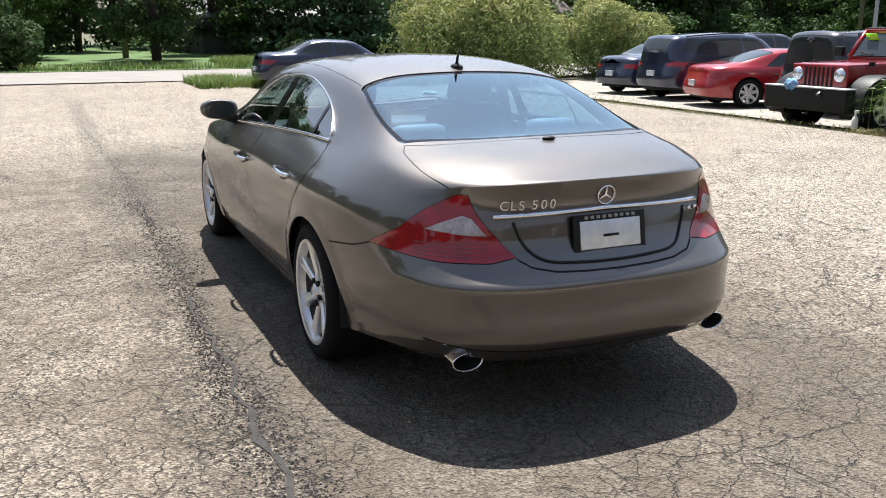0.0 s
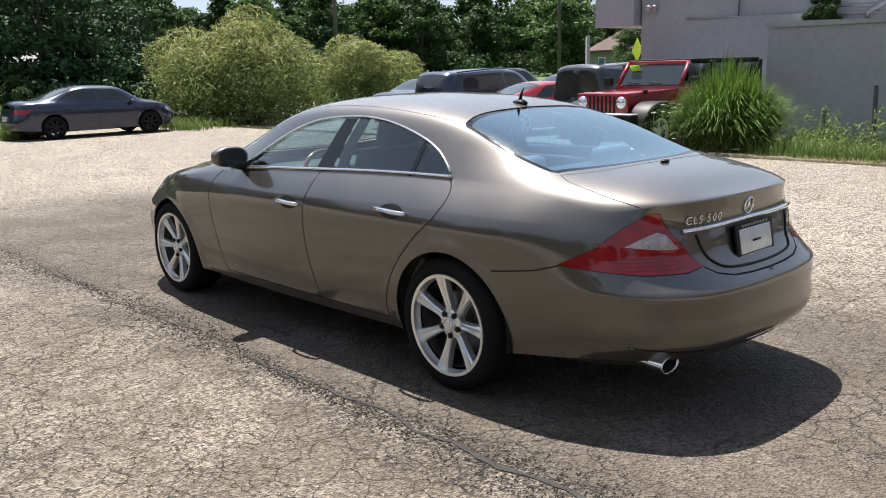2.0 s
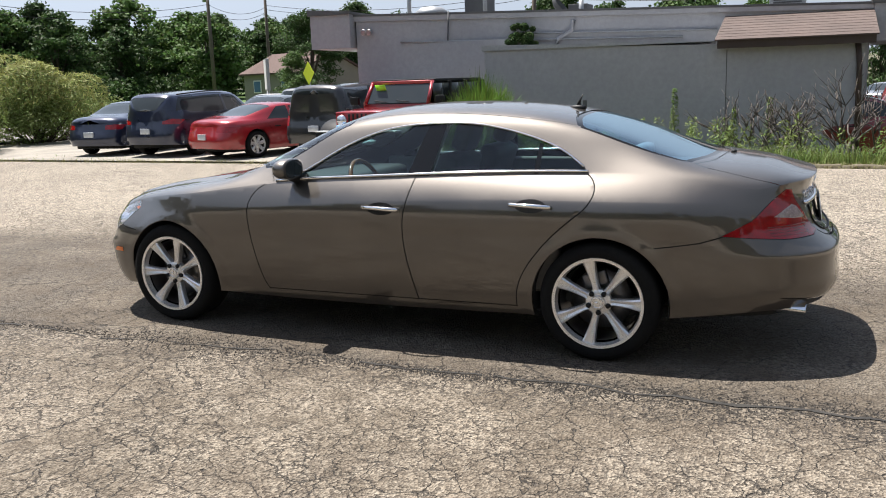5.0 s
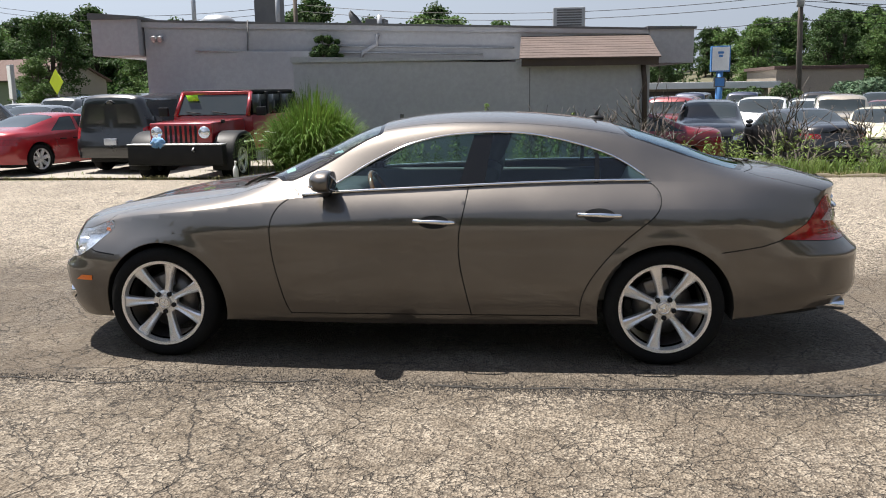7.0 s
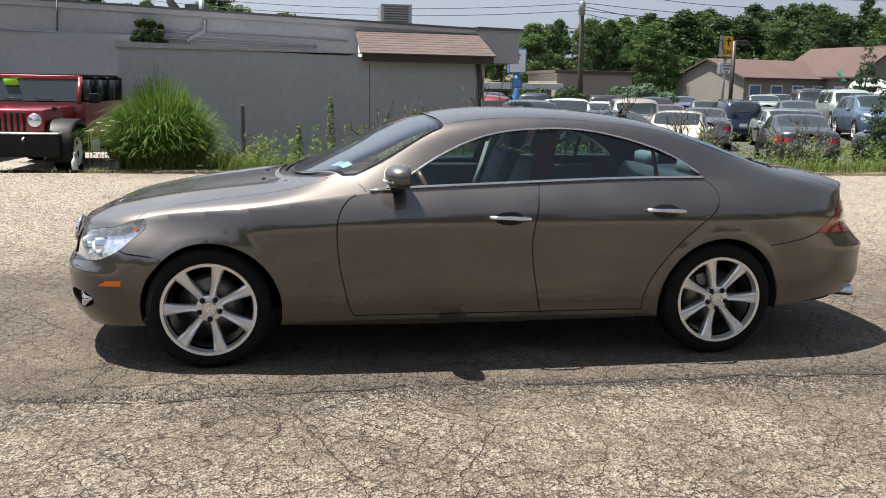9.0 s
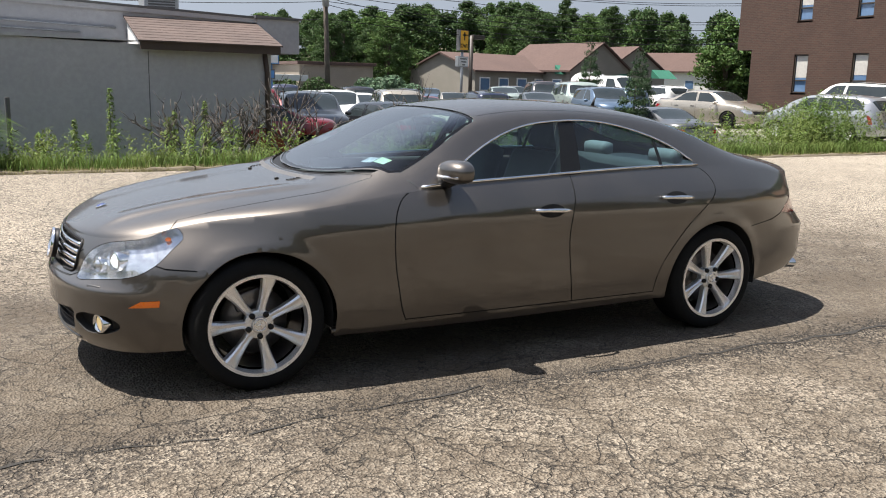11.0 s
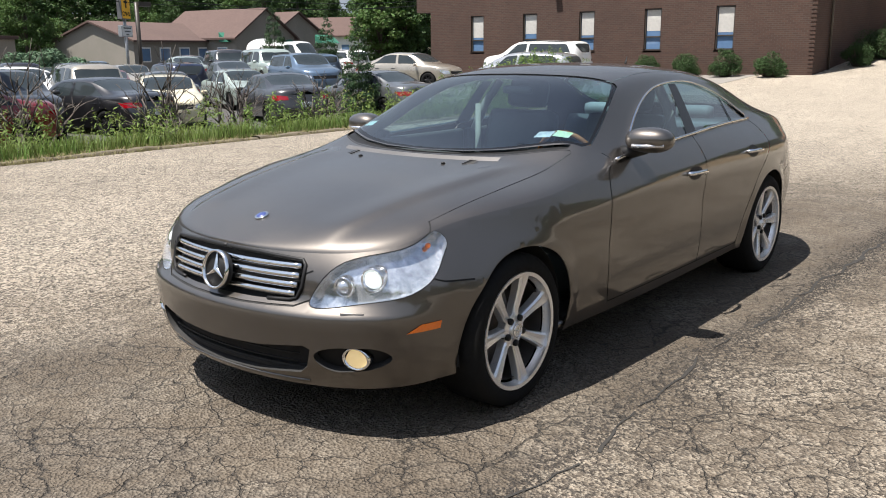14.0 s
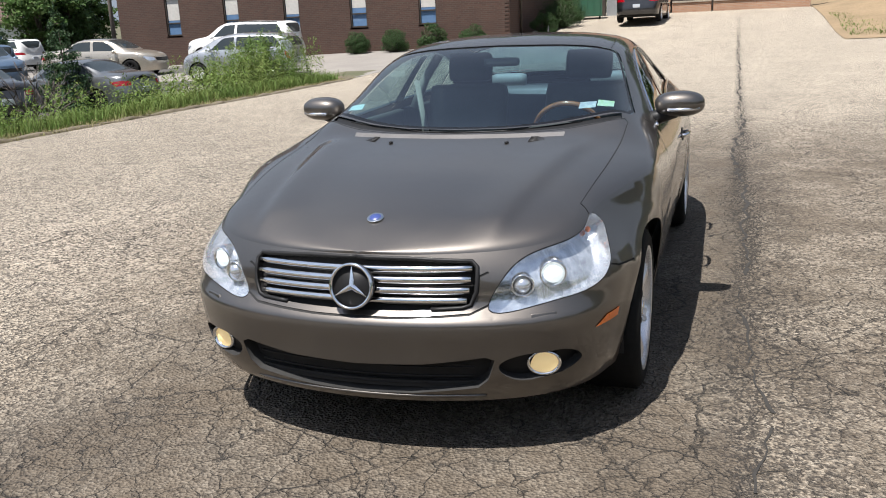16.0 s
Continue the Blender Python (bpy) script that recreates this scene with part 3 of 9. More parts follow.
class Shell:
    """A car body: a band round the flanks, nose and tail, (s, z), and the top above it, (y, q), for one half (x > 0)."""

    def __init__(self, plan, kx, front, rear, zlo, zb, zc, mid, end, gf, gr, step=0.035, tuck=0.0, nose=0.0, fold=None):
        self.fold = fold
        plan = np.array(plan, float)
        mir = plan * (-1, 1)
        full = np.vstack([mir[3:0:-1], plan, mir[-2:-5:-1]])
        d = np.concatenate([[0], np.cumsum(np.linalg.norm(np.diff(full, axis=0), axis=1))])
        d -= d[3]
        self.S = d[-4]
        self.X, self.Y = spline(d, full[:, 0]), spline(d, full[:, 1])
        self.kx, self.front, self.rear = spline(*zip(*kx)), spline(*zip(*front)), spline(*zip(*rear))
        self.zlo, self.zb, self.zc = spline(*zip(*zlo)), spline(*zip(*zb)), spline(*zip(*zc))
        q = np.linspace(0, 1, len(mid))
        self.mid = [spline(q, [p[k] for p in mid]) for k in (0, 1)]
        self.end = [spline(np.linspace(0, 1, len(end)), [p[k] for p in end]) for k in (0, 1)]
        self.gf, self.gr, self.step, self.tuck, self.nose = gf, gr, step, tuck, nose
        self.y1, self.y0 = plan[-1, 1], plan[0, 1]
        s = np.linspace(0, self.S, 1500)
        self.s_, self.y_ = s, self.Y(s)
        self.x_ = self.X(s)
        self.top = self.band(s, self.zb(self.y_))
        self.ridge = None

    def band(self, s, z):
        s, z = np.asarray(s, float), np.asarray(z, float)
        y = self.Y(s)
        fw, rw = sm(y, self.y1 - 0.75, self.y1 - 0.05), sm(-y, -self.y0 - 0.85, -self.y0 - 0.1)
        k = self.kx(z) - self.tuck * sm(-y, 0.3, 1.5) * sm(z, 0.8, 1.02) - self.nose * sm(y, self.y1 - 1.15, self.y1 - 0.45) * sm(z, 0.56, 0.84)
        if self.fold:
            k = k + self.fold(y, z)
        return np.stack([np.maximum(self.X(s), 0) * k, y + fw * self.front(z) + rw * self.rear(z), z + 0 * s], -1)

    def edge(self, y):
        """Half width and height of the band's top at y."""
        return np.interp(y, self.top[:, 1], self.top[:, 0]), np.interp(y, self.top[:, 1], self.top[:, 2])

    def upper(self, y, q):
        y, q = np.asarray(y, float), np.asarray(q, float)
        xb, zb = self.edge(y)
        g = (1 - sm(y, *self.gf)) * (1 - sm(-y, *self.gr))
        fx = self.mid[0](q) * g + self.end[0](q) * (1 - g)
        fz = self.mid[1](q) * g + self.end[1](q) * (1 - g)
        zc = np.maximum(self.zc(y), zb + 0.002)
        z = zb + (zc - zb) * fz
        if self.ridge:
            z = z + self.ridge(xb * fx, y)
        return np.stack([xb * fx, y, z], -1)

    def s_y(self, y):
        return float(np.interp(y, self.y_, self.s_))

    def s_front(self, x):
        k = self.s_ > self.S * 0.6
        return float(np.interp(-x, -self.x_[k], self.s_[k]))

    def s_rear(self, x):
        k = self.s_ < self.S * 0.35
        return float(np.interp(x, self.x_[k], self.s_[k]))

    def q_z(self, y, z):
        q = np.linspace(0, 1, 400)
        p = self.upper(np.full(400, y), q)
        return float(np.interp(z, p[:, 2], q))

    def q_x(self, y, x):
        q = np.linspace(0, 1, 400)
        p = self.upper(np.full(400, y), q)
        return float(np.interp(-x, -p[:, 0], q))

    def shift(self, f, a, b, off):
        p = f(a, b)
        if off:
            e = 1e-3
            n = np.cross(f(a + e, b) - f(a - e, b), f(a, b + e) - f(a, b - e))
            n /= np.linalg.norm(n, axis=-1)[..., None] + 1e-12
            n *= np.where((n[..., :1] < 0) & (p[..., :1] > 0.02) | (abs(n[..., :1]) < 1e-6) & (n[..., 2:] < 0), -1, 1)
            if f == self.upper:
                n *= np.where(n[..., 2:] < -0.05, -1, 1)
            p = p + n * off
        return p

    def cut(self, f, outline, shapes, grid):
        """Triangles of a half surface inside an outline, sorted by the first shape that holds them."""
        from mathutils.geometry import delaunay_2d_cdt
        pts, edges = [], []
        for poly in [outline] + [p for _, p, crisp in shapes if crisp]:
            k = len(pts)
            pts += poly
            edges += [(k + i, k + (i + 1) % len(poly)) for i in range(len(poly))]
        pts += [tuple(p) for p in np.array(grid)[inside(outline, grid)]]
        v, _, faces, *_ = delaunay_2d_cdt([Vector(p) for p in pts], edges, [], 0, 1e-5)
        v = np.array([tuple(p) for p in v])
        tri = np.array([t for t in faces if len(t) == 3])
        mid = v[tri].mean(1)
        keep = inside(outline, mid)
        tri, mid = tri[keep], mid[keep]
        kind = np.full(len(tri), "", dtype=object)
        for name, poly, _ in shapes[::-1]:
            kind[inside(poly, mid)] = name
        return v, tri, kind

    def slice_all(self, band_shapes, top_shapes):
        st = self.step
        seam = [0.0]
        while seam[-1] < self.S - st * 0.6:
            seam.append(seam[-1] + st)
        seam[-1] = self.S
        seam = np.array(seam)
        ys = self.Y(seam)
        tops, lows = self.zb(ys), self.zlo(ys)
        outline = [(s, z) for s, z in zip(seam, lows)] + [(s, z) for s, z in zip(seam[::-1], tops[::-1])]
        zz = np.arange(lows.min() + st, tops.max(), st)
        grid = [(s + (st / 2 if i % 2 else 0), z) for s in seam[:-1] for i, z in enumerate(zz)]
        grid = [g for g in grid if float(self.zlo(self.Y(g[0]))) + st * 0.4 < g[1] < float(self.zb(self.Y(g[0]))) - st * 0.4]
        a = self.cut(self.band, dense(outline, st * 1.01), band_shapes, grid)
        ty = self.band(seam, tops)[:, 1]
        outline2 = [(y, 0.0) for y in ty] + [(y, 1.0) for y in ty[::-1]]
        nq = max(6, int(1.05 / st))
        grid2 = [(y, q) for y in ty[1:-1] for q in (np.arange(1, nq) / nq)]
        b = self.cut(self.upper, outline2, top_shapes, grid2)
        return {self.band: a, self.upper: b}

    def pieces(self, cuts, names, sides=(1, -1), off=0.0, spans=None):
        """Verts and faces of the named shapes, for the given sides."""
        V, F = [], []
        for f, (v, tri, kind) in cuts.items():
            sel = np.isin(kind, [n for n in names])
            if spans is not None:
                sel &= spans(f == self.band, v[tri].mean(1))
            t = tri[sel]
            if not len(t):
                continue
            used, inv = np.unique(t, return_inverse=True)
            t = inv.reshape(-1, 3)
            p = self.shift(f, v[used, 0], v[used, 1], off)
            a, b, c = p[t[:, 0]], p[t[:, 1]], p[t[:, 2]]
            n = np.cross(b - a, c - a)
            mid = (a + b + c) / 3
            out = mid - np.array([0, np.clip(mid[:, 1].mean(), -1.3, 1.3), 0.55])
            if f == self.band:
                out[:, 2] = 0
                out[:, 1] = np.sign(mid[:, 1]) * np.maximum(abs(mid[:, 1]) - 1.3, 0)
            else:
                out = np.tile([0, 0, 1.0], (len(t), 1)) + np.stack([mid[:, 0] * 1.0, 0 * mid[:, 0], 0 * mid[:, 0]], 1)
            flip = (n * out).sum(1) < 0
            t[flip] = t[flip][:, ::-1]
            for side in sides:
                k = len(V)
                q = p * (side, 1, 1)
                V += q.tolist()
                F += ((t if side > 0 else t[:, ::-1]) + k).tolist()
        return V, F

    def panel(self, name, cuts, names, material, parent, sides=(1, -1), off=0.0, label="", spans=None, thick=0.0):
        V, F = self.pieces(cuts, names, sides, off, spans)
        if not F:
            return None
        bm = bmesh.new()
        vs = [bm.verts.new(p) for p in V]
        for f in F:
            try:
                bm.faces.new([vs[i] for i in f])
            except ValueError:
                pass
        bmesh.ops.remove_doubles(bm, verts=bm.verts, dist=0.0006)
        if thick:
            edge = [e for e in bm.edges if e.is_boundary]
            r = bmesh.ops.extrude_edge_only(bm, edges=edge)
            nrm = {}
            bm.normal_update()
            for e in edge:
                for v in e.verts:
                    nrm[v.index] = v.normal.copy()
            for v in [g for g in r["geom"] if isinstance(g, bmesh.types.BMVert)]:
                fs = [f.normal for f in v.link_faces]
                near = min((e.other_vert(v) for e in v.link_edges if not e.is_boundary), key=lambda o: (o.co - v.co).length, default=None)
                if near is not None:
                    v.co -= near.normal * thick
        return part(name, bm, material, parent, label)


def wheel(parent, name, x, y, r, rim, width, side, spokes=7, style="hero", turn=0.0):
    """A wheel with tyre, alloy rim and disc; side -1 shows its face towards -x."""
    hub = new(name)
    hub.parent = parent
    hub.matrix_basis = pose(x, y, r, 0, 90 * side, 0)
    w = width / 2
    part("tyre", lathe(bmesh.new(), [(rim, -w * 0.86), (rim + 0.012, -w), (r - 0.035, -w), (r - 0.012, -w * 0.9), (r, -w * 0.72), (r, w * 0.72),
                                     (r - 0.012, w * 0.9), (r - 0.035, w * 1.0), (rim + 0.012, w), (rim, w * 0.9)], 48 if style == "hero" else 20), RUBBER, hub)
    bm = lathe(bmesh.new(), [(rim - 0.020, w * 0.66), (rim - 0.017, w * 0.74), (rim - 0.011, w * 0.86), (rim - 0.012, w * 0.97), (rim + 0.004, w * 0.99), (rim + 0.006, w * 0.9)],
               48 if style == "hero" else 20)
    zf = w * 0.80
    part("rim_barrel", lathe(bmesh.new(), [(rim - 0.031, -w * 0.8), (rim - 0.031, w * 0.66)], 32), DISC if style == "hero" else WELL, hub)
    for k in range(spokes):
        a = 2 * math.pi * k / spokes + (math.pi / 2 if style == "hero" else 0) + turn
        prof = [(0.045, 0.023, zf - 0.008), (0.085, 0.0185, zf - 0.012), (0.13, 0.021, zf - 0.005), (0.18, 0.027, zf + 0.003), (rim - 0.03, 0.034, zf + 0.008), (rim - 0.008, 0.039, zf + 0.008)]
        if style != "hero":
            prof = [(0.04, 0.035, zf - 0.01), (rim - 0.01, 0.045, zf)]
        rows = []
        for rr, hw, z in prof:
            row = []
            for o, dz in ((-1, -0.04), (-0.92, -0.008), (-0.62, 0.0), (-0.45, -0.001), (0, -0.005 if style == "hero" else 0.0), (0.45, -0.001), (0.62, 0.0), (0.92, -0.008), (1, -0.04)):
                row.append(bm.verts.new(Matrix.Rotation(a, 3, "Z") @ Vector((rr, o * hw, z + dz))))
            rows.append(row)
        for p, q in zip(rows, rows[1:]):
            for i in range(8):
                bm.faces.new((p[i], q[i], q[i + 1], p[i + 1]))
    lathe(bm, [(0.070, zf - 0.05), (0.070, zf - 0.014), (0.062, zf - 0.010), (0.042, zf - 0.008), (0.036, zf + 0.004), (0.0, zf + 0.006)], 24)
    sharp(part("rim", bm, ALLOY, hub), 28)
    part("brake_disc", lathe(bmesh.new(), [(0.06, zf - 0.10), (0.165, zf - 0.10), (0.165, zf - 0.125), (0.0, zf - 0.125)], 32), DISC if style == "hero" else WELL, hub)
    if style == "hero":
        for k in range(5):
            a = 2 * math.pi * (k + 0.25) / 5 + 0.35
            part("wheel_bolt", lathe(bmesh.new(), [(0.0, 0.003), (0.0125, 0.003), (0.0142, 0.0), (0.0142, -0.03)], 10,
                                     Matrix.Translation((0.056 * math.cos(a), 0.056 * math.sin(a), zf))), BLACK, hub)
        part("centre_cap", star_badge(0.030, 0.003, Matrix.Translation((0, 0, zf + 0.007))), CHROME, hub, "chrome cap with a three-rayed mark")
        part("brake_calliper", boxed(0.07, 0.155, -0.07, 0.07, zf - 0.14, zf - 0.075, 0.012, Matrix.Rotation(0.3, 4, "Z")), DISC, hub)
    return hub


def star_badge(r, d, m):
    """A ring round three tapered rays, in the x, y plane."""
    bm = bmesh.new()
    lathe(bm, [(r * 0.86, 0), (r * 0.88, d), (r * 0.98, d), (r, 0)], 40)
    for k in range(3):
        a = math.pi / 2 + 2 * math.pi * k / 3
        tip = (r * 0.9 * math.cos(a), r * 0.9 * math.sin(a), d * 0.4)
        l = (r * 0.15 * math.cos(a - 1.047), r * 0.15 * math.sin(a - 1.047), 0)
        rr = (r * 0.15 * math.cos(a + 1.047), r * 0.15 * math.sin(a + 1.047), 0)
        c = bm.verts.new((0, 0, d * 1.3))
        t, l, rr = bm.verts.new(tip), bm.verts.new(l), bm.verts.new(rr)
        bm.faces.new((c, l, t))
        bm.faces.new((c, t, rr))
    bmesh.ops.transform(bm, matrix=m, verts=bm.verts)
    return bm


# ---- the pewter saloon ----
FOLD_Z = spline(*zip((-2.4, 0.862), (-2.0, 0.868), (-1.43, 0.873), (-0.31, 0.855), (0.79, 0.787), (1.03, 0.766), (1.47, 0.712), (1.9, 0.66)))


def shoulder_fold(y, z):
    """The pressed line that climbs along the flank from the front wing to the tail lamp."""
    d = z - FOLD_Z(y)
    wide = 1 + 0.5 * sm(y, 0.3, 1.4)
    lift = np.maximum(0, 1.05 - np.sqrt(d * d + 0.00006) / (np.where(d > 0, 0.125, 0.19) * wide))
    lip = sum(0.010 * (1 - sm(np.hypot(y - yw, z - 0.315), 0.375, 0.455)) for yw in (1.415, -1.432))
    return 0.021 * lift * (0.6 + 0.4 * (1 - sm(y, 0.4, 1.2))) * sm(-y, -1.85, -1.3) * (1 - sm(-y, 1.75, 2.15)) + lip


HS = Shell(
    plan=[(0, -2.615), (0.28, -2.603), (0.52, -2.545), (0.685, -2.42), (0.785, -2.23), (0.85, -1.98), (0.895, -1.7), (0.915, -1.43), (0.925, -0.9),
          (0.932, -0.2), (0.932, 0.5), (0.925, 1.0), (0.912, 1.43), (0.882, 1.73), (0.835, 1.92), (0.745, 2.06), (0.60, 2.165), (0.40, 2.238), (0.2, 2.275), (0, 2.287)],
    kx=[(0.12, 0.87), (0.2, 0.918), (0.3, 0.955), (0.45, 0.984), (0.6, 0.998), (0.70, 1.0), (0.78, 0.994), (0.86, 0.972), (0.93, 0.932), (1.0, 0.872), (1.06, 0.80)],
    front=[(0.12, -0.13), (0.2, -0.06), (0.3, -0.01), (0.42, 0.0), (0.488, 0.003), (0.508, -0.004), (0.525, -0.022), (0.55, -0.046), (0.60, -0.057), (0.66, -0.07), (0.72, -0.098), (0.8, -0.15), (1.0, -0.3)],
    rear=[(0.12, 0.25), (0.25, 0.085), (0.32, 0.040), (0.345, 0.018), (0.48, 0.0), (0.575, -0.002), (0.60, 0.004), (0.615, 0.022), (0.66, 0.068), (0.70, 0.108), (0.78, 0.135), (0.88, 0.155), (0.97, 0.13), (1.06, 0.12)],
    zlo=[(-2.62, 0.315), (-2.2, 0.292), (-1.8, 0.255), (-1.0, 0.225), (1.0, 0.225), (1.7, 0.23), (2.0, 0.212), (2.29, 0.205)],
    zb=[(-2.615, 0.955), (-2.5, 0.945), (-2.35, 0.925), (-2.15, 0.945), (-1.85, 0.985), (-1.4, 1.005), (-0.9, 1.003), (-0.4, 0.988), (0.1, 0.967), (0.5, 0.945),
        (0.75, 0.918), (1.1, 0.876), (1.45, 0.838), (1.75, 0.80), (1.95, 0.765), (2.1, 0.735), (2.2, 0.722), (2.287, 0.717)],
    zc=[(-2.5, 0.957), (-2.42, 0.975), (-2.3, 1.012), (-2.1, 1.05), (-1.9, 1.078), (-1.58, 1.188), (-1.24, 1.298), (-1.0, 1.345), (-0.72, 1.374), (-0.4, 1.386),
        (-0.1, 1.377), (0.1, 1.352), (0.27, 1.310), (0.5, 1.207), (0.8, 1.068), (1.0, 0.985), (1.2, 0.945), (1.56, 0.897), (1.9, 0.832), (2.08, 0.778), (2.19, 0.727)],
    mid=[(1, 0), (0.93, 0.26), (0.855, 0.52), (0.78, 0.745), (0.70, 0.865), (0.56, 0.937), (0.32, 0.983), (0, 1)],
    end=[(1, 0), (0.965, 0.24), (0.90, 0.47), (0.79, 0.68), (0.63, 0.84), (0.44, 0.935), (0.22, 0.985), (0, 1)],
    gf=(0.62, 1.02), gr=(1.45, 2.05), step=0.024, tuck=0.03, nose=0.16, fold=shoulder_fold)


def bonnet_ridge(x, y):
    """The raised folds that run from the screen's corners to the grille."""
    xc = 0.42 + (2.15 - y) * 0.165
    d = x - xc
    return 0.013 * np.where(d > 0, np.exp(-(d / 0.035) ** 2), np.exp(-(d / 0.12) ** 2)) * sm(y, 0.98, 1.2) * (1 - sm(y, 1.95, 2.12))


HS.ridge = bonnet_ridge


def side_pts(pts):
    """(y, z) on the flank below the belt."""
    return [(HS.s_y(y), z) for y, z in pts]


def glass_pts(pts):
    """(y, z) on the side glass."""
    return [(y, HS.q_z(y, z)) for y, z in pts]


def plan_pts(pts):
    """(x, y) on the top."""
    return [(y, HS.q_x(y, x)) for x, y in pts]


def nose_pts(pts):
    return [(HS.s_front(x), z) for x, z in pts]


def tail_pts(pts):
    return [(HS.s_rear(x), z) for x, z in pts]


def ring(y, z, r, n=40):
    return [(y + r * math.cos(2 * math.pi * k / n), z + r * math.sin(2 * math.pi * k / n)) for k in range(n)]


def pewter_saloon():
    car = thing("saloon_car", "pewter brown metallic four-door saloon parked on cracked asphalt", "car")
    FY, RY = 1.427, -1.427
    hl = smooth_line([(HS.s_front(0.455), 0.553), (HS.s_front(0.50), 0.625), (HS.s_front(0.60), 0.695), (HS.s_y(2.0), 0.738), (HS.s_y(1.89), 0.772), (HS.s_y(1.81), 0.782), (HS.s_y(1.78), 0.752),
                      (HS.s_y(1.815), 0.716), (HS.s_y(1.895), 0.650), (HS.s_y(2.0), 0.590), (HS.s_front(0.625), 0.550)], 60, True)
    tl = dense([(HS.s_y(-2.09), 0.700), (HS.s_rear(0.76), 0.775), (HS.s_rear(0.68), 0.868), (HS.s_rear(0.62), 0.915), (HS.s_rear(0.585), 0.912), (HS.s_rear(0.50), 0.80),
                (HS.s_rear(0.405), 0.688), (HS.s_rear(0.50), 0.672), (HS.s_rear(0.66), 0.672)], 0.03)
    rev = dense(tail_pts([(0.69, 0.785), (0.64, 0.813), (0.58, 0.838), (0.548, 0.826), (0.497, 0.765), (0.58, 0.768)]), 0.02)
    gapA = smooth_line(side_pts([(0.60, 0.952), (0.70, 0.90), (0.748, 0.82), (0.757, 0.70), (0.742, 0.55), (0.715, 0.42), (0.68, 0.30), (0.665, 0.27)]), 30)
    gapB = smooth_line(side_pts([(-0.355, 0.995), (-0.335, 0.88), (-0.308, 0.75), (-0.303, 0.64), (-0.325, 0.48), (-0.355, 0.34), (-0.37, 0.27)]), 30)
    gapC = smooth_line(side_pts([(-1.34, 1.008), (-1.385, 0.97), (-1.40, 0.92), (-1.375, 0.855), (-1.30, 0.785), (-1.17, 0.67), (-1.06, 0.54), (-0.995, 0.43), (-0.97, 0.33), (-0.97, 0.27)]), 36)
    sill = side_pts([(0.668, 0.275), (0.2, 0.275), (-0.97, 0.275)])
    fbump = dense(nose_pts([(0.455, 0.553), (0.40, 0.53), (0.3, 0.525), (0.15, 0.52), (0.0, 0.52)]), 0.03, False)
    fbump2 = side_pts([(1.945, 0.640), (1.87, 0.618), (1.72, 0.606)])
    rbump = [(HS.s_y(-2.10), 0.699), (HS.s_y(-1.95), 0.665), (HS.s_y(-1.72), 0.635)]
    rbump2 = tail_pts([(0.405, 0.684), (0.36, 0.655), (0.27, 0.636), (0.15, 0.630), (0.0, 0.628)])
    trunk_v = tail_pts([(0.585, 0.912), (0.50, 0.80), (0.405, 0.684)])
    grille = dense(nose_pts([(0.0, 0.708), (0.2, 0.706), (0.425, 0.695), (0.438, 0.678), (0.418, 0.60), (0.398, 0.555), (0.37, 0.547), (0.2, 0.540), (0.0, 0.538)]), 0.03)
    intake = dense(nose_pts([(0.0, 0.355), (0.25, 0.362), (0.46, 0.385), (0.49, 0.372), (0.475, 0.30), (0.44, 0.268), (0.2, 0.243), (0.0, 0.238)]), 0.03)
    fogp = smooth_line(nose_pts([(0.505, 0.35), (0.56, 0.382), (0.65, 0.388), (0.745, 0.372), (0.765, 0.345), (0.74, 0.315), (0.65, 0.292), (0.55, 0.30)]), 40, True)
    marker = dense(side_pts([(2.0, 0.440), (1.95, 0.472), (1.87, 0.476), (1.875, 0.446)]), 0.02)
    recess = smooth_line(tail_pts([(0.40, 0.80), (0.37, 0.74), (0.33, 0.69), (0.25, 0.665), (0.12, 0.658), (-0.0, 0.656)]), 20) + tail_pts([(0.0, 0.83), (0.2, 0.826), (0.38, 0.818)])
    g = 0.0065
    W = lambda l: [("gap", ribbon(l, g), True)]
    arch_f, arch_r = side_pts(ring(FY - 0.012, 0.315, 0.371)), side_pts(ring(RY - 0.005, 0.315, 0.372))
    doorF = gapA + gapB[::-1]
    doorR = gapB + gapC[::-1]
    S = HS.S
    band = [("arch", arch_f, True), ("arch", arch_r, True), ("headlamp", hl, True), ("gap", ribbon(hl + hl[:1], 0.006), True), ("reversing", rev, True), ("taillamp", tl, True),
            ("gap", ribbon(tl + tl[:1], 0.005), True), ("grille", grille, True), ("intake", intake, True), ("fog", fogp, True), ("marker", marker, True)]
    for l in (gapA, gapB, gapC, sill, fbump, fbump2, rbump, rbump2, tail_pts([(0.74, 0.372), (0.6, 0.352), (0.4, 0.342), (0.0, 0.338)]), [(HS.s_front(0.47), 0.66), (HS.s_front(0.415), 0.64)]):
        band += W(l)
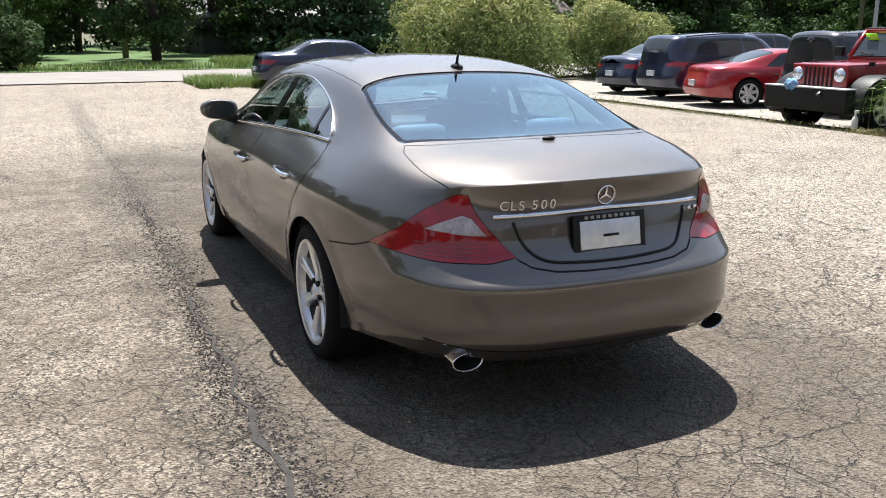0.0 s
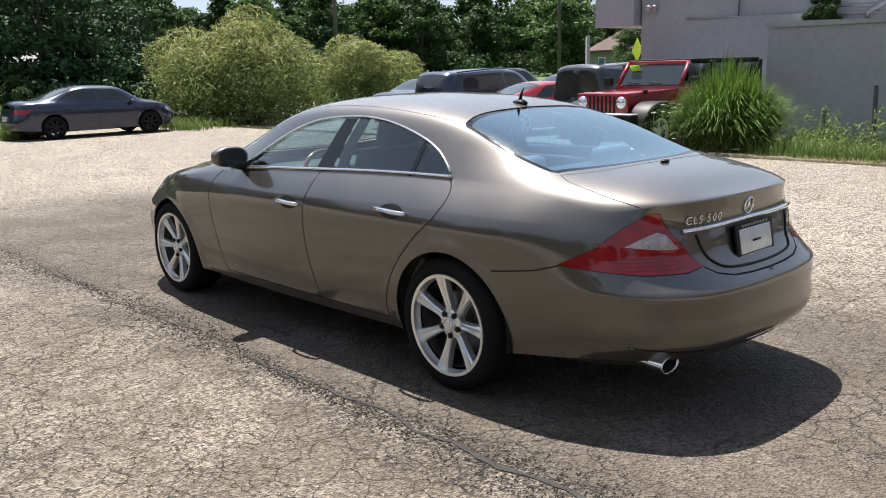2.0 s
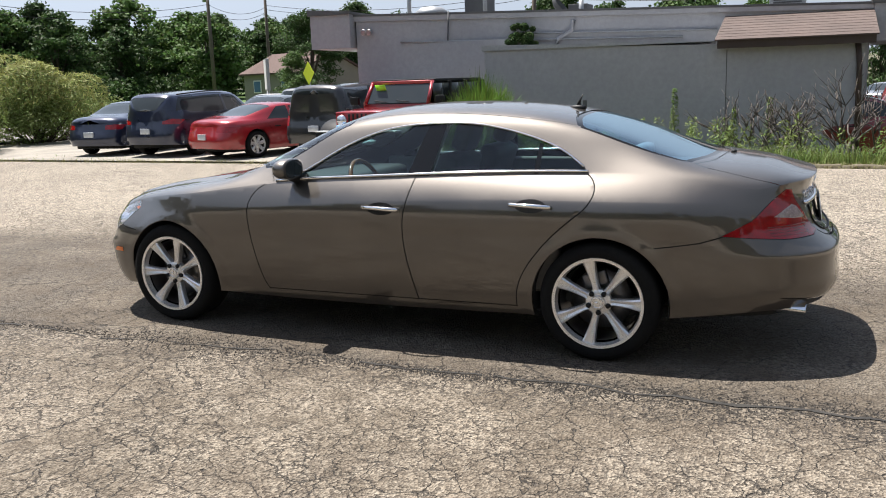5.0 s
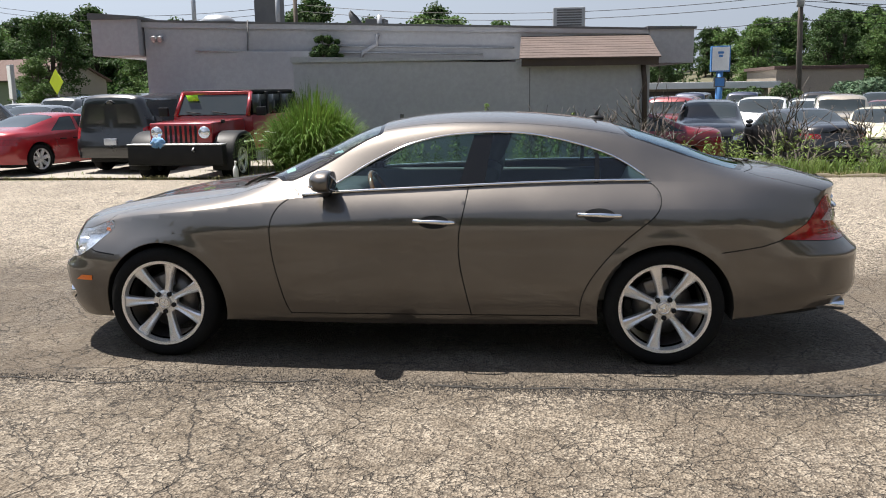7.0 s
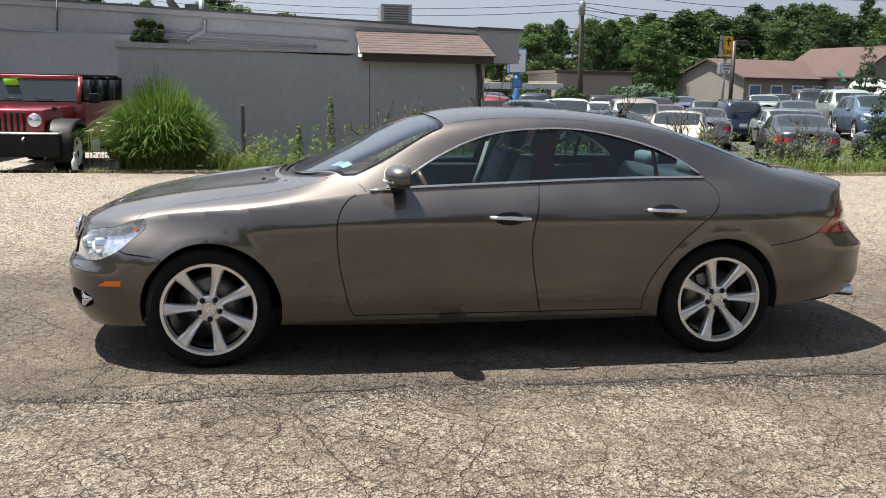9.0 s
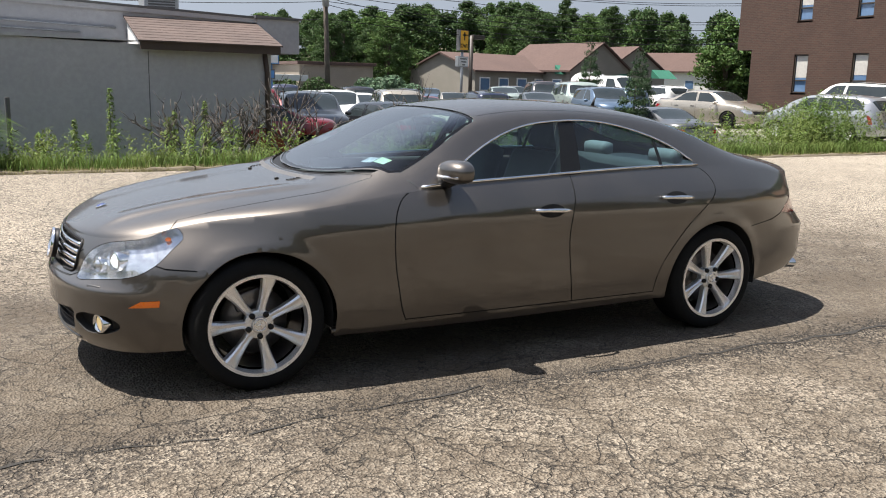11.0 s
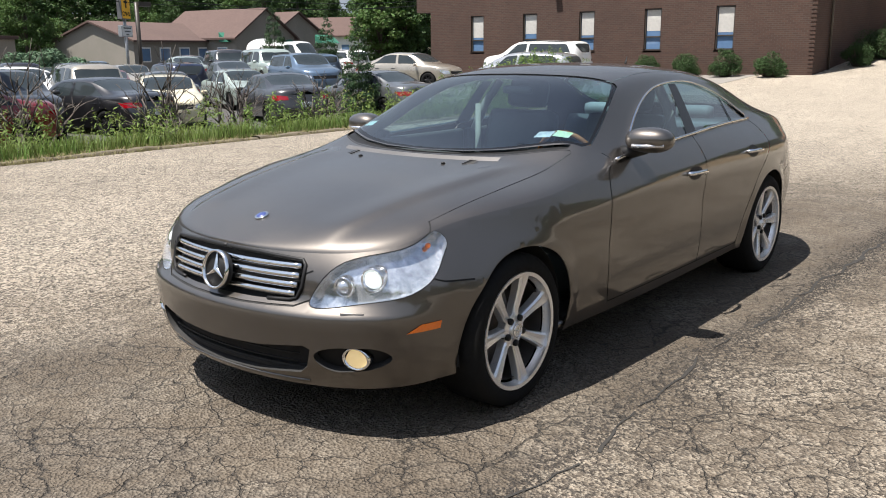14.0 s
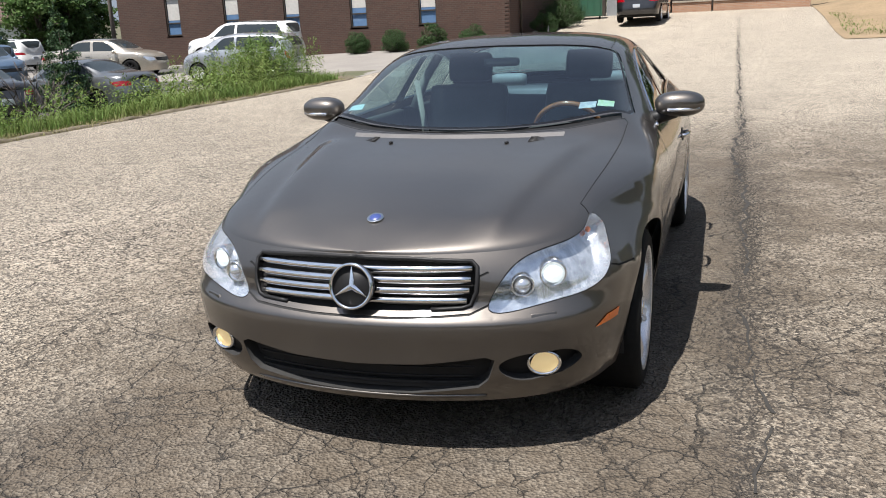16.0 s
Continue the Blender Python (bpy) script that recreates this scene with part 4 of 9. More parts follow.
    band += [("front_door", doorF, False), ("rear_door", doorR, False),
             ("front_bumper", [(S + 1, 0)] + [(S + 1, 0.53)] + fbump[::-1] + [(HS.s_front(0.455), 0.553), (HS.s_front(0.70), 0.56), (HS.s_y(1.9), 0.612)] + fbump2 + [(HS.s_y(1.45), 0.60), (HS.s_y(1.45), 0)], False),
             ("boot_face", tail_pts([(0.6, 0.99)]) + trunk_v + rbump2 + [(-0.2, 0.628), (-0.2, 0.99)], False),
             ("rear_bumper", [(-0.2, 0), (-0.2, 0.628)] + rbump2[::-1] + [(HS.s_rear(0.405), 0.69), (HS.s_y(-2.09), 0.70)] + rbump + [(HS.s_y(-1.5), 0.635), (HS.s_y(-1.5), 0)], False),
             ("flank", [(-1, 0), (S + 1, 0), (S + 1, 2), (-1, 2)], False)]
    # pressed lines that the panels' edges must follow
    band += [("fold", ribbon(side_pts([(y, float(FOLD_Z(y))) for y in np.linspace(1.7, -2.1, 40)]), 0.006), True),
             ("fold", ribbon([(s, 0.604) for s in np.linspace(0.0, HS.s_y(-2.2), 30)], 0.010), True),
             ("fold", ribbon([(s, 0.505) for s in np.linspace(HS.s_y(2.0), S, 30)], 0.008), True)]
    # side glass, (y, z)
    roofline = [(0.47, 0.972), (0.40, 1.005), (0.27, 1.082), (0.07, 1.185), (-0.13, 1.248), (-0.38, 1.275), (-0.64, 1.272), (-0.82, 1.244), (-1.01, 1.195), (-1.20, 1.118), (-1.32, 1.038)]
    lip = 0.016
    dlo = smooth_line(roofline, 40) + [(-1.33, 1.005 + lip), (-0.9, 1.003 + lip), (-0.4, 0.988 + lip), (0.1, 0.967 + lip), (0.46, 0.948 + lip)]
    dlo_d = dense(dlo, 0.03)
    glass_all = glass_pts(dlo_d)
    pillar = dense(glass_pts(dense([(-0.295, 0.985), (-0.378, 1.268), (-0.484, 1.268), (-0.437, 0.985)], 0.04)), 0.04)
    strip = dense(glass_pts(dense([(-1.045, 0.99), (-1.052, 1.168), (-1.077, 1.160), (-1.072, 0.99)], 0.04)), 0.04)
    ws = plan_pts(smooth_line([(0.0, 0.185), (0.25, 0.182), (0.46, 0.165), (0.605, 0.150)], 14) + smooth_line([(0.628, 0.165), (0.675, 0.32), (0.725, 0.50), (0.765, 0.655)], 12)
                  + smooth_line([(0.752, 0.72), (0.6, 0.835), (0.45, 0.912), (0.25, 0.968), (0.0, 0.99)], 20))
    ws_d = dense(ws, 0.03)
    rw = plan_pts(smooth_line([(0.0, -1.175), (0.25, -1.18), (0.45, -1.20), (0.555, -1.235)], 14) + smooth_line([(0.575, -1.26), (0.60, -1.45), (0.615, -1.65), (0.612, -1.83)], 14)
                  + smooth_line([(0.60, -1.862), (0.45, -1.915), (0.25, -1.955), (0.0, -1.967)], 20))
    rw_d = dense(rw, 0.03)
    hood_l = plan_pts(smooth_line([(0.0, 1.05), (0.3, 1.022), (0.5, 0.965), (0.68, 0.85), (0.735, 0.80)], 20) + smooth_line([(0.75, 0.82), (0.745, 1.1), (0.73, 1.4), (0.705, 1.64), (0.69, 1.76)], 20))
    hood_end = [(1.80, 0.0)]
    boot_l = plan_pts(smooth_line([(0.0, -2.0), (0.3, -1.985), (0.5, -1.945), (0.605, -1.885)], 14) + smooth_line([(0.635, -1.95), (0.645, -2.08), (0.63, -2.22), (0.60, -2.31)], 14))
    roof_l = plan_pts(smooth_line([(0.585, 0.14), (0.575, -0.2), (0.57, -0.6), (0.57, -1.0), (0.56, -1.22)], 20))
    cowl = plan_pts([(0.0, 1.0), (0.25, 0.98), (0.45, 0.925), (0.6, 0.848), (0.715, 0.757), (0.72, 0.80), (0.66, 0.862), (0.5, 0.958), (0.3, 1.015), (0.0, 1.042)])
    top = [("gap", ribbon(l, g), True) for l in (hood_l + hood_end, boot_l + [(-2.36, 0.0)], roof_l)]
    top += [("gap", ribbon(glass_pts([(0.60, 0.945), (0.61, 0.962), (0.64, 0.985)]), 0.004), True)]
    def inset(line, share):
        a = np.array(line)
        mid = np.array([(a[:, 0].min() + a[:, 0].max()) / 2, 1.0])
        return [tuple(p) for p in mid + (a - mid) * share]
    top += [("glass_border", ribbon(inset(rw, 0.955), 0.036), True), ("glass_border", ribbon(inset(ws, 0.968), 0.024), True)]
    top += [("door_pillar", pillar, True), ("quarter_strip", strip, True), ("side_glass", glass_all, True), ("windscreen", ws_d, True), ("cowl", dense(cowl, 0.03), True), ("rear_window", rw_d, True),
            ("bonnet", hood_l + hood_end + [(3, 0.0), (3, 1.1), (1.0, 1.1)], False), ("boot_lid", boot_l + [(-2.36, 0), (-3, 0), (-3, 1.1), (-2.0, 1.1)], False),
            ("roof", roof_l + [(-1.18, 1.1), (0.2, 1.1)], False), ("flank", [(-3, -1), (3, -1), (3, 2), (-3, 2)], False)]
    cuts = HS.slice_all(band, top)
    P = lambda *a, **k: HS.panel(*a, **k)
    P("bonnet", cuts, ["bonnet"], HERO, car)
    P("roof", cuts, ["roof"], HERO, car)
    sharp(P("boot_lid", cuts, ["boot_lid", "boot_face"], HERO, car), 32)
    P("front_bumper", cuts, ["front_bumper"], HERO, car)
    P("rear_bumper", cuts, ["rear_bumper"], HERO, car)
    for sd in (-1, 1):
        dF = P("front_door", cuts, ["front_door"], HERO, car, sides=(sd,))
        dR = P("rear_door", cuts, ["rear_door"], HERO, car, sides=(sd,))
        P("front_wing", cuts, ["flank"], HERO, car, sides=(sd,), spans=lambda b, m: m[:, 0] > np.where(b, HS.s_y(0.3), 0.62))
        P("rear_wing", cuts, ["flank"], HERO, car, sides=(sd,), spans=lambda b, m: m[:, 0] <= np.where(b, HS.s_y(0.3), 0.62))
        P("front_side_window", cuts, ["side_glass"], SIDEGLASS, dF, sides=(sd,), off=-0.006, spans=lambda b, m: m[:, 0] > -0.37)
        P("rear_side_window", cuts, ["side_glass"], SIDEGLASS, dR, sides=(sd,), off=-0.006, spans=lambda b, m: (m[:, 0] <= -0.37) & (m[:, 0] > -1.06))
        P("quarter_window", cuts, ["side_glass"], SIDEGLASS, dR, sides=(sd,), off=-0.006, spans=lambda b, m: m[:, 0] <= -1.06)
        P("door_pillar", cuts, ["door_pillar"], PIANO, car, sides=(sd,), off=-0.003)
        P("quarter_strip", cuts, ["quarter_strip"], PIANO, dR, sides=(sd,), off=-0.003)
        h1 = P("headlamp", cuts, ["headlamp"], CLEAR, car, sides=(sd,), label="clear headlamp with round projector lenses")
        P("lamp_bowl", cuts, ["headlamp"], REFLECTOR, h1, sides=(sd,), off=-0.045)
        ha = np.array(hl)
        outer, inner = (HS.shift(HS.band, ha[:, 0], ha[:, 1], o) * (sd, 1, 1) for o in (0.0, -0.046))
        bm = bmesh.new()
        u, w = [bm.verts.new(p) for p in outer], [bm.verts.new(p) for p in inner]
        for k in range(len(u)):
            bm.faces.new((u[k], u[k - 1], w[k - 1], w[k]))
        part("lamp_wall", bm, REFLECTOR, h1)
        t1 = P("tail_lamp", cuts, ["taillamp"], REDLAMP, car, sides=(sd,), off=0.002, label="red tail lamp")
        P("reversing_lamp", cuts, ["reversing"], REVGLASS, t1, sides=(sd,), off=0.003, label="clear reversing lamp")
        P("side_marker", cuts, ["marker"], AMBER, car, sides=(sd,), off=0.003, label="amber side marker")
        P("fog_recess", cuts, ["fog"], BLACK, car, sides=(sd,), off=-0.035)
    P("windscreen", cuts, ["windscreen"], GLASS, car, off=-0.004)
    P("windscreen_border", cuts, ["glass_border"], PIANO, car, off=-0.004, spans=lambda b, m: m[:, 0] > -0.5, label="black printed border of the windscreen")
    P("rear_window_border", cuts, ["glass_border"], PIANO, car, off=-0.004, spans=lambda b, m: m[:, 0] <= -0.5, label="black printed border of the rear window")
    P("rear_window", cuts, ["rear_window"], REARGLASS, car, off=-0.004)
    P("scuttle", cuts, ["cowl"], BLACK, car, off=-0.012)
    P("panel_seal", cuts, ["gap"], WELL, car, off=-0.003)
    P("grille_backing", cuts, ["grille"], WELL, car, off=-0.03)
    P("lower_intake", cuts, ["intake"], WELL, car, off=-0.05)
    for nm, line, deep in (("intake_wall", intake, 0.052), ("grille_wall", grille, 0.032), ("fog_wall", fogp, 0.037)):
        for sd in (-1, 1):
            ha = np.array(line)
            outer, inner = (HS.shift(HS.band, ha[:, 0], ha[:, 1], o) * (sd, 1, 1) for o in (-0.0005, -deep))
            bm = bmesh.new()
            u, w = [bm.verts.new(p) for p in outer], [bm.verts.new(p) for p in inner]
            for k in range(len(u)):
                if max(u[k].co.x * sd, u[k - 1].co.x * sd) > 0.002:
                    bm.faces.new((u[k], u[k - 1], w[k - 1], w[k]))
            part(nm, bm, WELL, car)
    # bright window surround and belt strips
    def on_glass(pts, off):
        a = np.array(glass_pts(pts))
        return HS.shift(HS.upper, a[:, 0], a[:, 1], off)
    arch_line = smooth_line(roofline, 60)
    for sd in (-1, 1):
        line = on_glass(arch_line, 0.004) * (sd, 1, 1)
        base = on_glass([(y, 0.010 + float(HS.zb(y))) for y in np.linspace(-1.345, 0.58, 40)], 0.005) * (sd, 1, 1)
        part("window_surround", tube(bmesh.new(), line, 0.0062, 6), CHROME, car, "thin bright window surround")
        part("belt_strip", tube(bmesh.new(), base, 0.0085, 6), CHROME, car, "thin bright belt strip")
        for y0, z0 in ((FY - 0.012, 0.371), (RY - 0.005, 0.372)):
            a = np.linspace(-0.12, math.pi + 0.12, 40)
            pts = np.array(side_pts([(y0 + (z0) * math.cos(t), 0.315 + z0 * math.sin(t)) for t in a]))
            pts = pts[(pts[:, 1] > 0.235)]
            lipl = HS.shift(HS.band, pts[:, 0], pts[:, 1], -0.004) * (sd, 1, 1)
            part("arch_lip", tube(bmesh.new(), lipl, 0.004, 6), HERO, car)
            bm = lathe(bmesh.new(), [(z0 - 0.004, 0), (z0 - 0.004, 0.34), (0.0, 0.34)], 32, Matrix.Translation((sd * (0.85 if y0 > 0 else 0.88), y0, 0.33)) @ Matrix.Rotation(radians(-90 * sd), 4, "Y"))
            bmesh.ops.delete(bm, geom=[v for v in bm.verts if v.co.z < 0.2], context="VERTS")
            part("wheel_well", bm, WELL, car)
        for y, z in ((-0.17, 0.812), (-1.065, 0.847)):
            base = Vector((*(HS.band(HS.s_y(y), z)),))
            base.x *= sd
            rot = Matrix.Translation(base) @ Matrix.Rotation(radians(2.5), 4, "X")
            h = part("door_handle", tube(bmesh.new(), [(0, 0.118, -0.004), (sd * 0.022, 0.108, 0), (sd * 0.035, 0.06, 0.002), (sd * 0.037, 0, 0.003), (sd * 0.035, -0.06, 0.002), (sd * 0.022, -0.108, 0), (0, -0.118, -0.004)],
                                         [0.009, 0.011, 0.009, 0.0115, 0.0115, 0.011, 0.009], 10, flat=1.1), CHROME, car, "chrome door handle", m=rot)
            # handle bowl: black patch for the shade in the body-coloured hollow
            pts = np.array(side_pts([(y + 0.085 * math.cos(t), z - 0.004 + 0.036 * math.sin(t)) for t in np.linspace(0, 2 * math.pi, 28, endpoint=False)]))
            rim = HS.shift(HS.band, pts[:, 0], pts[:, 1], 0.0025) * (sd, 1, 1)
            inner = HS.shift(HS.band, pts[:, 0], pts[:, 1] * 0.5 + 0.5 * z, 0.0015) * (sd, 1, 1)
            bm = bmesh.new()
            a = [bm.verts.new(p) for p in rim]
            b = [bm.verts.new(p) for p in inner]
            for k in range(28):
                bm.faces.new((a[k], a[(k + 1) % 28], b[(k + 1) % 28], b[k]))
            bm.faces.new(b)
            part("handle_bowl", bm, BLACK, car)
        # door mirror
        mm = Matrix.Translation((sd * 0.952, 0.425, 1.035))
        bm = bmesh.new()
        blob(bm, mm @ Matrix.Rotation(radians(-8 * sd), 4, "Z") @ Matrix.Diagonal((0.118, 0.085, 0.062, 1)), 4, 2.4)
        for v in bm.verts:
            d = v.co - Vector(mm.translation)
            if d.y < -0.035:
                v.co.y = mm.translation.y - 0.035 + (d.y + 0.035) * 0.15
        mir = part("door_mirror", bm, HERO, car)
        part("mirror_glass", blob(bmesh.new(), Matrix.Translation((sd * 0.952, 0.384, 1.035)) @ Matrix.Diagonal((0.094, 0.004, 0.056, 1)), 3, 2.6), DARKGLASS, mir)
        part("mirror_foot", tube(bmesh.new(), [(sd * 0.78, 0.44, 0.955), (sd * 0.85, 0.44, 0.972), (sd * 0.93, 0.43, 1.005)], [0.05, 0.034, 0.04], 12), BLACK, mir)
        part("indicator_strip", tube(bmesh.new(), [(sd * 0.90, 0.508, 1.012), (sd * 0.98, 0.502, 1.013), (sd * 1.045, 0.468, 1.015)], 0.010, 8), REFLECTOR, mir, "clear indicator strip")
        # lamps inside the headlamp glass
        for s, z, r in ((HS.s_front(0.575), 0.615, 0.040), (HS.s_front(0.69), 0.655, 0.048)):
            x = HS.shift(HS.band, np.array([s]), np.array([z]), -0.05)[0]
            lens = Matrix.Translation((sd * x[0], x[1], x[2])) @ Matrix.Rotation(radians(-90), 4, "X") @ Matrix.Rotation(radians(18 * sd), 4, "Y")
            part("projector_ring", lathe(bmesh.new(), [(r, -0.05), (r, 0.02), (r * 0.9, 0.03), (r * 0.78, 0.015)], 28, lens), CHROME, h1_of(car, sd))
            lit = r > 0.045
            part("projector_lens", lathe(bmesh.new(), [(r * 0.78, 0.012), (r * 0.6, 0.028), (r * 0.3, 0.038), (0, 0.04)], 28, lens), BEAM if lit else REFLECTOR, h1_of(car, sd), "lit dipped beam" if lit else "")
        x = HS.shift(HS.band, np.array([HS.s_y(1.87)]), np.array([0.752]), -0.03)[0]
        part("indicator_bulb", blob(bmesh.new(), Matrix.Translation((sd * x[0], x[1], x[2])) @ Matrix.Diagonal((0.010, 0.014, 0.011, 1)), 2), AMBER, h1_of(car, sd), "amber indicator bulb")
        for k in range(7):
            y = 1.985 - 0.022 * k
            za, zb2 = np.interp(y, [1.825, 1.915, 2.0], [0.745, 0.678, 0.635]), np.interp(y, [1.81, 1.89, 2.0], [0.768, 0.760, 0.724])
            if zb2 - za > 0.02:
                part("reflector_rib", tube(bmesh.new(), [HS.shift(HS.band, np.array([HS.s_y(y)]), np.array([z]), -0.06)[0] * (sd, 1, 1) for z in np.linspace(za, zb2, 5)], 0.006, 6), CHROME, h1_of(car, sd))
        # fog lamp
        lens = Matrix.Translation((sd * 0.615, 2.086, 0.340)) @ Matrix.Rotation(radians(-90), 4, "X") @ Matrix.Rotation(radians(16 * sd), 4, "Y") @ Matrix.Diagonal((1.3, 1, 1, 1))
        fog = part("fog_lamp", lathe(bmesh.new(), [(0.042, -0.03), (0.046, 0.03), (0.040, 0.038), (0.036, 0.02)], 32, lens), CHROME, car, "oval fog lamp in a chrome ring")
        part("fog_lens", lathe(bmesh.new(), [(0.037, 0.022), (0.02, 0.03), (0, 0.032)], 32, lens), FOGLIT, fog, "lit warm lens")
        # tail pipe
        px = sd * 0.585
        bm = lathe(bmesh.new(), [(0.04, -0.30), (0.046, 0.0), (0.047, 0.006), (0.044, 0.006), (0.043, -0.004)], 32,
                   Matrix.Translation((px, -2.45, 0.292)) @ Matrix.Rotation(radians(94), 4, "X") @ Matrix.Diagonal((1.38, 0.80, 1, 1)))
        tp = part("tail_pipe", bm, CHROME, car, "oval chrome tail pipe")
        part("pipe_bore", lathe(bmesh.new(), [(0.0435, -0.002), (0.042, -0.2), (0, -0.2)], 24, Matrix.Translation((px, -2.45, 0.292)) @ Matrix.Rotation(radians(94), 4, "X") @ Matrix.Diagonal((1.38, 0.80, 1, 1))), WELL, tp)
        part("washer_cover", boxed(-0.045, 0.045, -0.004, 0.004, -0.022, 0.022, 0.004, Matrix.Translation((sd * 0.63, 2.133, 0.503)) @ Matrix.Rotation(radians(-32 * sd), 4, "Z") @ Matrix.Rotation(radians(14), 4, "X")), HERO, car)
        wheel(car, "wheel", sd * 0.778, FY, 0.325, 0.245, 0.245, sd)
        wheel(car, "wheel", sd * 0.782, RY, 0.325, 0.245, 0.255, sd, turn=math.pi / 7)
    # grille bars and star
    for k in range(4):
        z = 0.672 - k * 0.0345
        hw = 0.418 - k * 0.012
        xs = np.linspace(-hw, hw, 26)
        pts = [HS.band(HS.s_front(abs(x)), z) * (np.sign(x) or 1, 1, 1) for x in xs]
        pts = [(p[0], p[1] - 0.004, p[2]) for p in pts]
        part("grille_bar", tube(bmesh.new(), pts, 0.0115, 8, flat=1.15), CHROME, car, "polished grille bar")
    frame_pts = [HS.shift(HS.band, np.array([s]), np.array([z]), 0.001)[0] for s, z in grille]
    for sd in (-1, 1):
        part("grille_frame", tube(bmesh.new(), [p * (sd, 1, 1) for p in frame_pts[:-12]], 0.008, 6), BLACK, car)
    star_m = Matrix.Translation((0, 2.258, 0.622)) @ Matrix.Rotation(radians(102), 4, "X") @ Matrix.Rotation(radians(180), 4, "Y")
    part("star_disc", lathe(bmesh.new(), [(0.076, -0.02), (0.076, 0.0), (0, 0.002)], 40, star_m), BLACK, car)
    part("star_emblem", star_badge(0.080, 0.012, star_m @ Matrix.Translation((0, 0, 0.003))), CHROME, car, "large chrome three-rayed star in a ring")
    zb = float(HS.zc(2.02)) + 0.004
    part("bonnet_badge", lathe(bmesh.new(), [(0.030, 0), (0.030, 0.003), (0.026, 0.004), (0, 0.004)], 28, Matrix.Translation((0, 2.02, zb)) @ Matrix.Rotation(radians(-20), 4, "X")), CHROME, car)
    part("badge_enamel", lathe(bmesh.new(), [(0.021, 0.004), (0.020, 0.0055), (0, 0.006)], 24, Matrix.Translation((0, 2.02, zb)) @ Matrix.Rotation(radians(-20), 4, "X")), BADGEBLUE, car, "dark blue enamel badge centre")
    # lower intake mesh bars and lip
    for k in range(3):
        z = 0.275 + k * 0.033
        part("intake_bar", tube(bmesh.new(), [HS.band(HS.s_front(abs(x)), z) * (np.sign(x) or 1, 1, 1) - (0, 0.03, 0) for x in np.linspace(-0.42, 0.42, 20)], 0.004, 5), BLACK, car)
    part("intake_lip", tube(bmesh.new(), [HS.band(HS.s_front(abs(x)), 0.232) * (np.sign(x) or 1, 1, 1) for x in np.linspace(-0.47, 0.47, 24)], 0.006, 6), HERO, car)
    # tail
    def tail_at(x, z, off=0.0):
        p = HS.shift(HS.band, np.array([HS.s_rear(abs(x))]), np.array([z]), off)[0]
        return Vector((p[0] * (1 if x >= 0 else -1), p[1], p[2]))
    part("boot_strip", tube(bmesh.new(), [tail_at(x, 0.842 - 0.02 * abs(x), 0.01) for x in np.linspace(-0.475, 0.475, 30)], 0.0125, 8, flat=0.8), CHROME, car, "chrome strip across the boot")
    ring_pts = [tail_at(s_x, z, 0.0015) for s_x, z in smooth_line([(-0.40, 0.812), (-0.37, 0.74), (-0.33, 0.69), (-0.22, 0.662), (0, 0.655), (0.22, 0.662), (0.33, 0.69), (0.37, 0.74), (0.40, 0.812)], 50)]
    part("plate_recess_edge", tube(bmesh.new(), ring_pts, 0.006, 6), BLACK, car)
    py = float(tail_at(0.0, 0.74).y)
    tilt = Matrix.Translation((0.0, py - 0.014, 0.742)) @ Matrix.Rotation(radians(-9), 4, "X")
    pl = part("plate_holder", boxed(-0.165, 0.165, -0.006, 0.006, -0.085, 0.085, 0.004, tilt), BLACK, car, "black plate holder")
    part("number_plate", boxed(-0.138, 0.138, -0.004, 0.004, -0.050, 0.060, 0.003, tilt @ Matrix.Translation((0, -0.006, 0))), PLATE, pl, "blank silver plate")
    part("dealer_shield", prism(bmesh.new(), [(-0.012, 0.012), (0.012, 0.012), (0.011, -0.004), (0.0, -0.014), (-0.011, -0.004)], 0.0, 0.003, tilt @ Matrix.Translation((-0.06, -0.0065, -0.070)) @ Matrix.Rotation(radians(90), 4, "X")), GOLD, pl, "small yellow shield")
    for z, n, x0 in ((0.073, 9, 0.0), (-0.071, 5, 0.035)):
        for k in range(n):
            w = 0.015
            x = x0 + (k - (n - 1) / 2) * (0.027 if n > 5 else 0.02)
            part("letter_bar", boxed(x - w / 2, x + w / 2, -0.009, -0.006, z - 0.006, z + 0.006, 0, tilt), PALE, pl)
    part("bar_strip", boxed(-0.035, 0.035, -0.0125, -0.010, -0.005, 0.005, 0, tilt), BLACK, pl)
    part("boot_star", star_badge(0.040, 0.006, Matrix.Translation(tail_at(0, 0.893, 0.004)) @ Matrix.Rotation(radians(100), 4, "X")), CHROME, car, "chrome three-rayed star in a ring")
    for k, (ch, x) in enumerate(zip("CLS500", (-0.44, -0.405, -0.372, -0.318, -0.280, -0.242))):
        p = tail_at(x, 0.872, 0.003)
        p2 = tail_at(x + 0.02, 0.872, 0.003)
        yaw = math.atan2(p2.y - p.y, p2.x - p.x)
        part("model_letter", text_bm(ch, 0.052, Matrix.Translation(p) @ Matrix.Rotation(yaw, 4, "Z") @ Matrix.Rotation(radians(98), 4, "X"), 0.003), CHROME, car)
    for x, w, mt in ((0.405, 0.012, PALE), (0.44, 0.018, CHROME), (0.475, 0.010, CHROME)):
        p = tail_at(x, 0.80, 0.003)
        part("dealer_mark", boxed(-w, w, -0.002, 0.002, -0.008, 0.008, 0, Matrix.Translation(p) @ Matrix.Rotation(radians(22), 4, "Z")), mt, car)
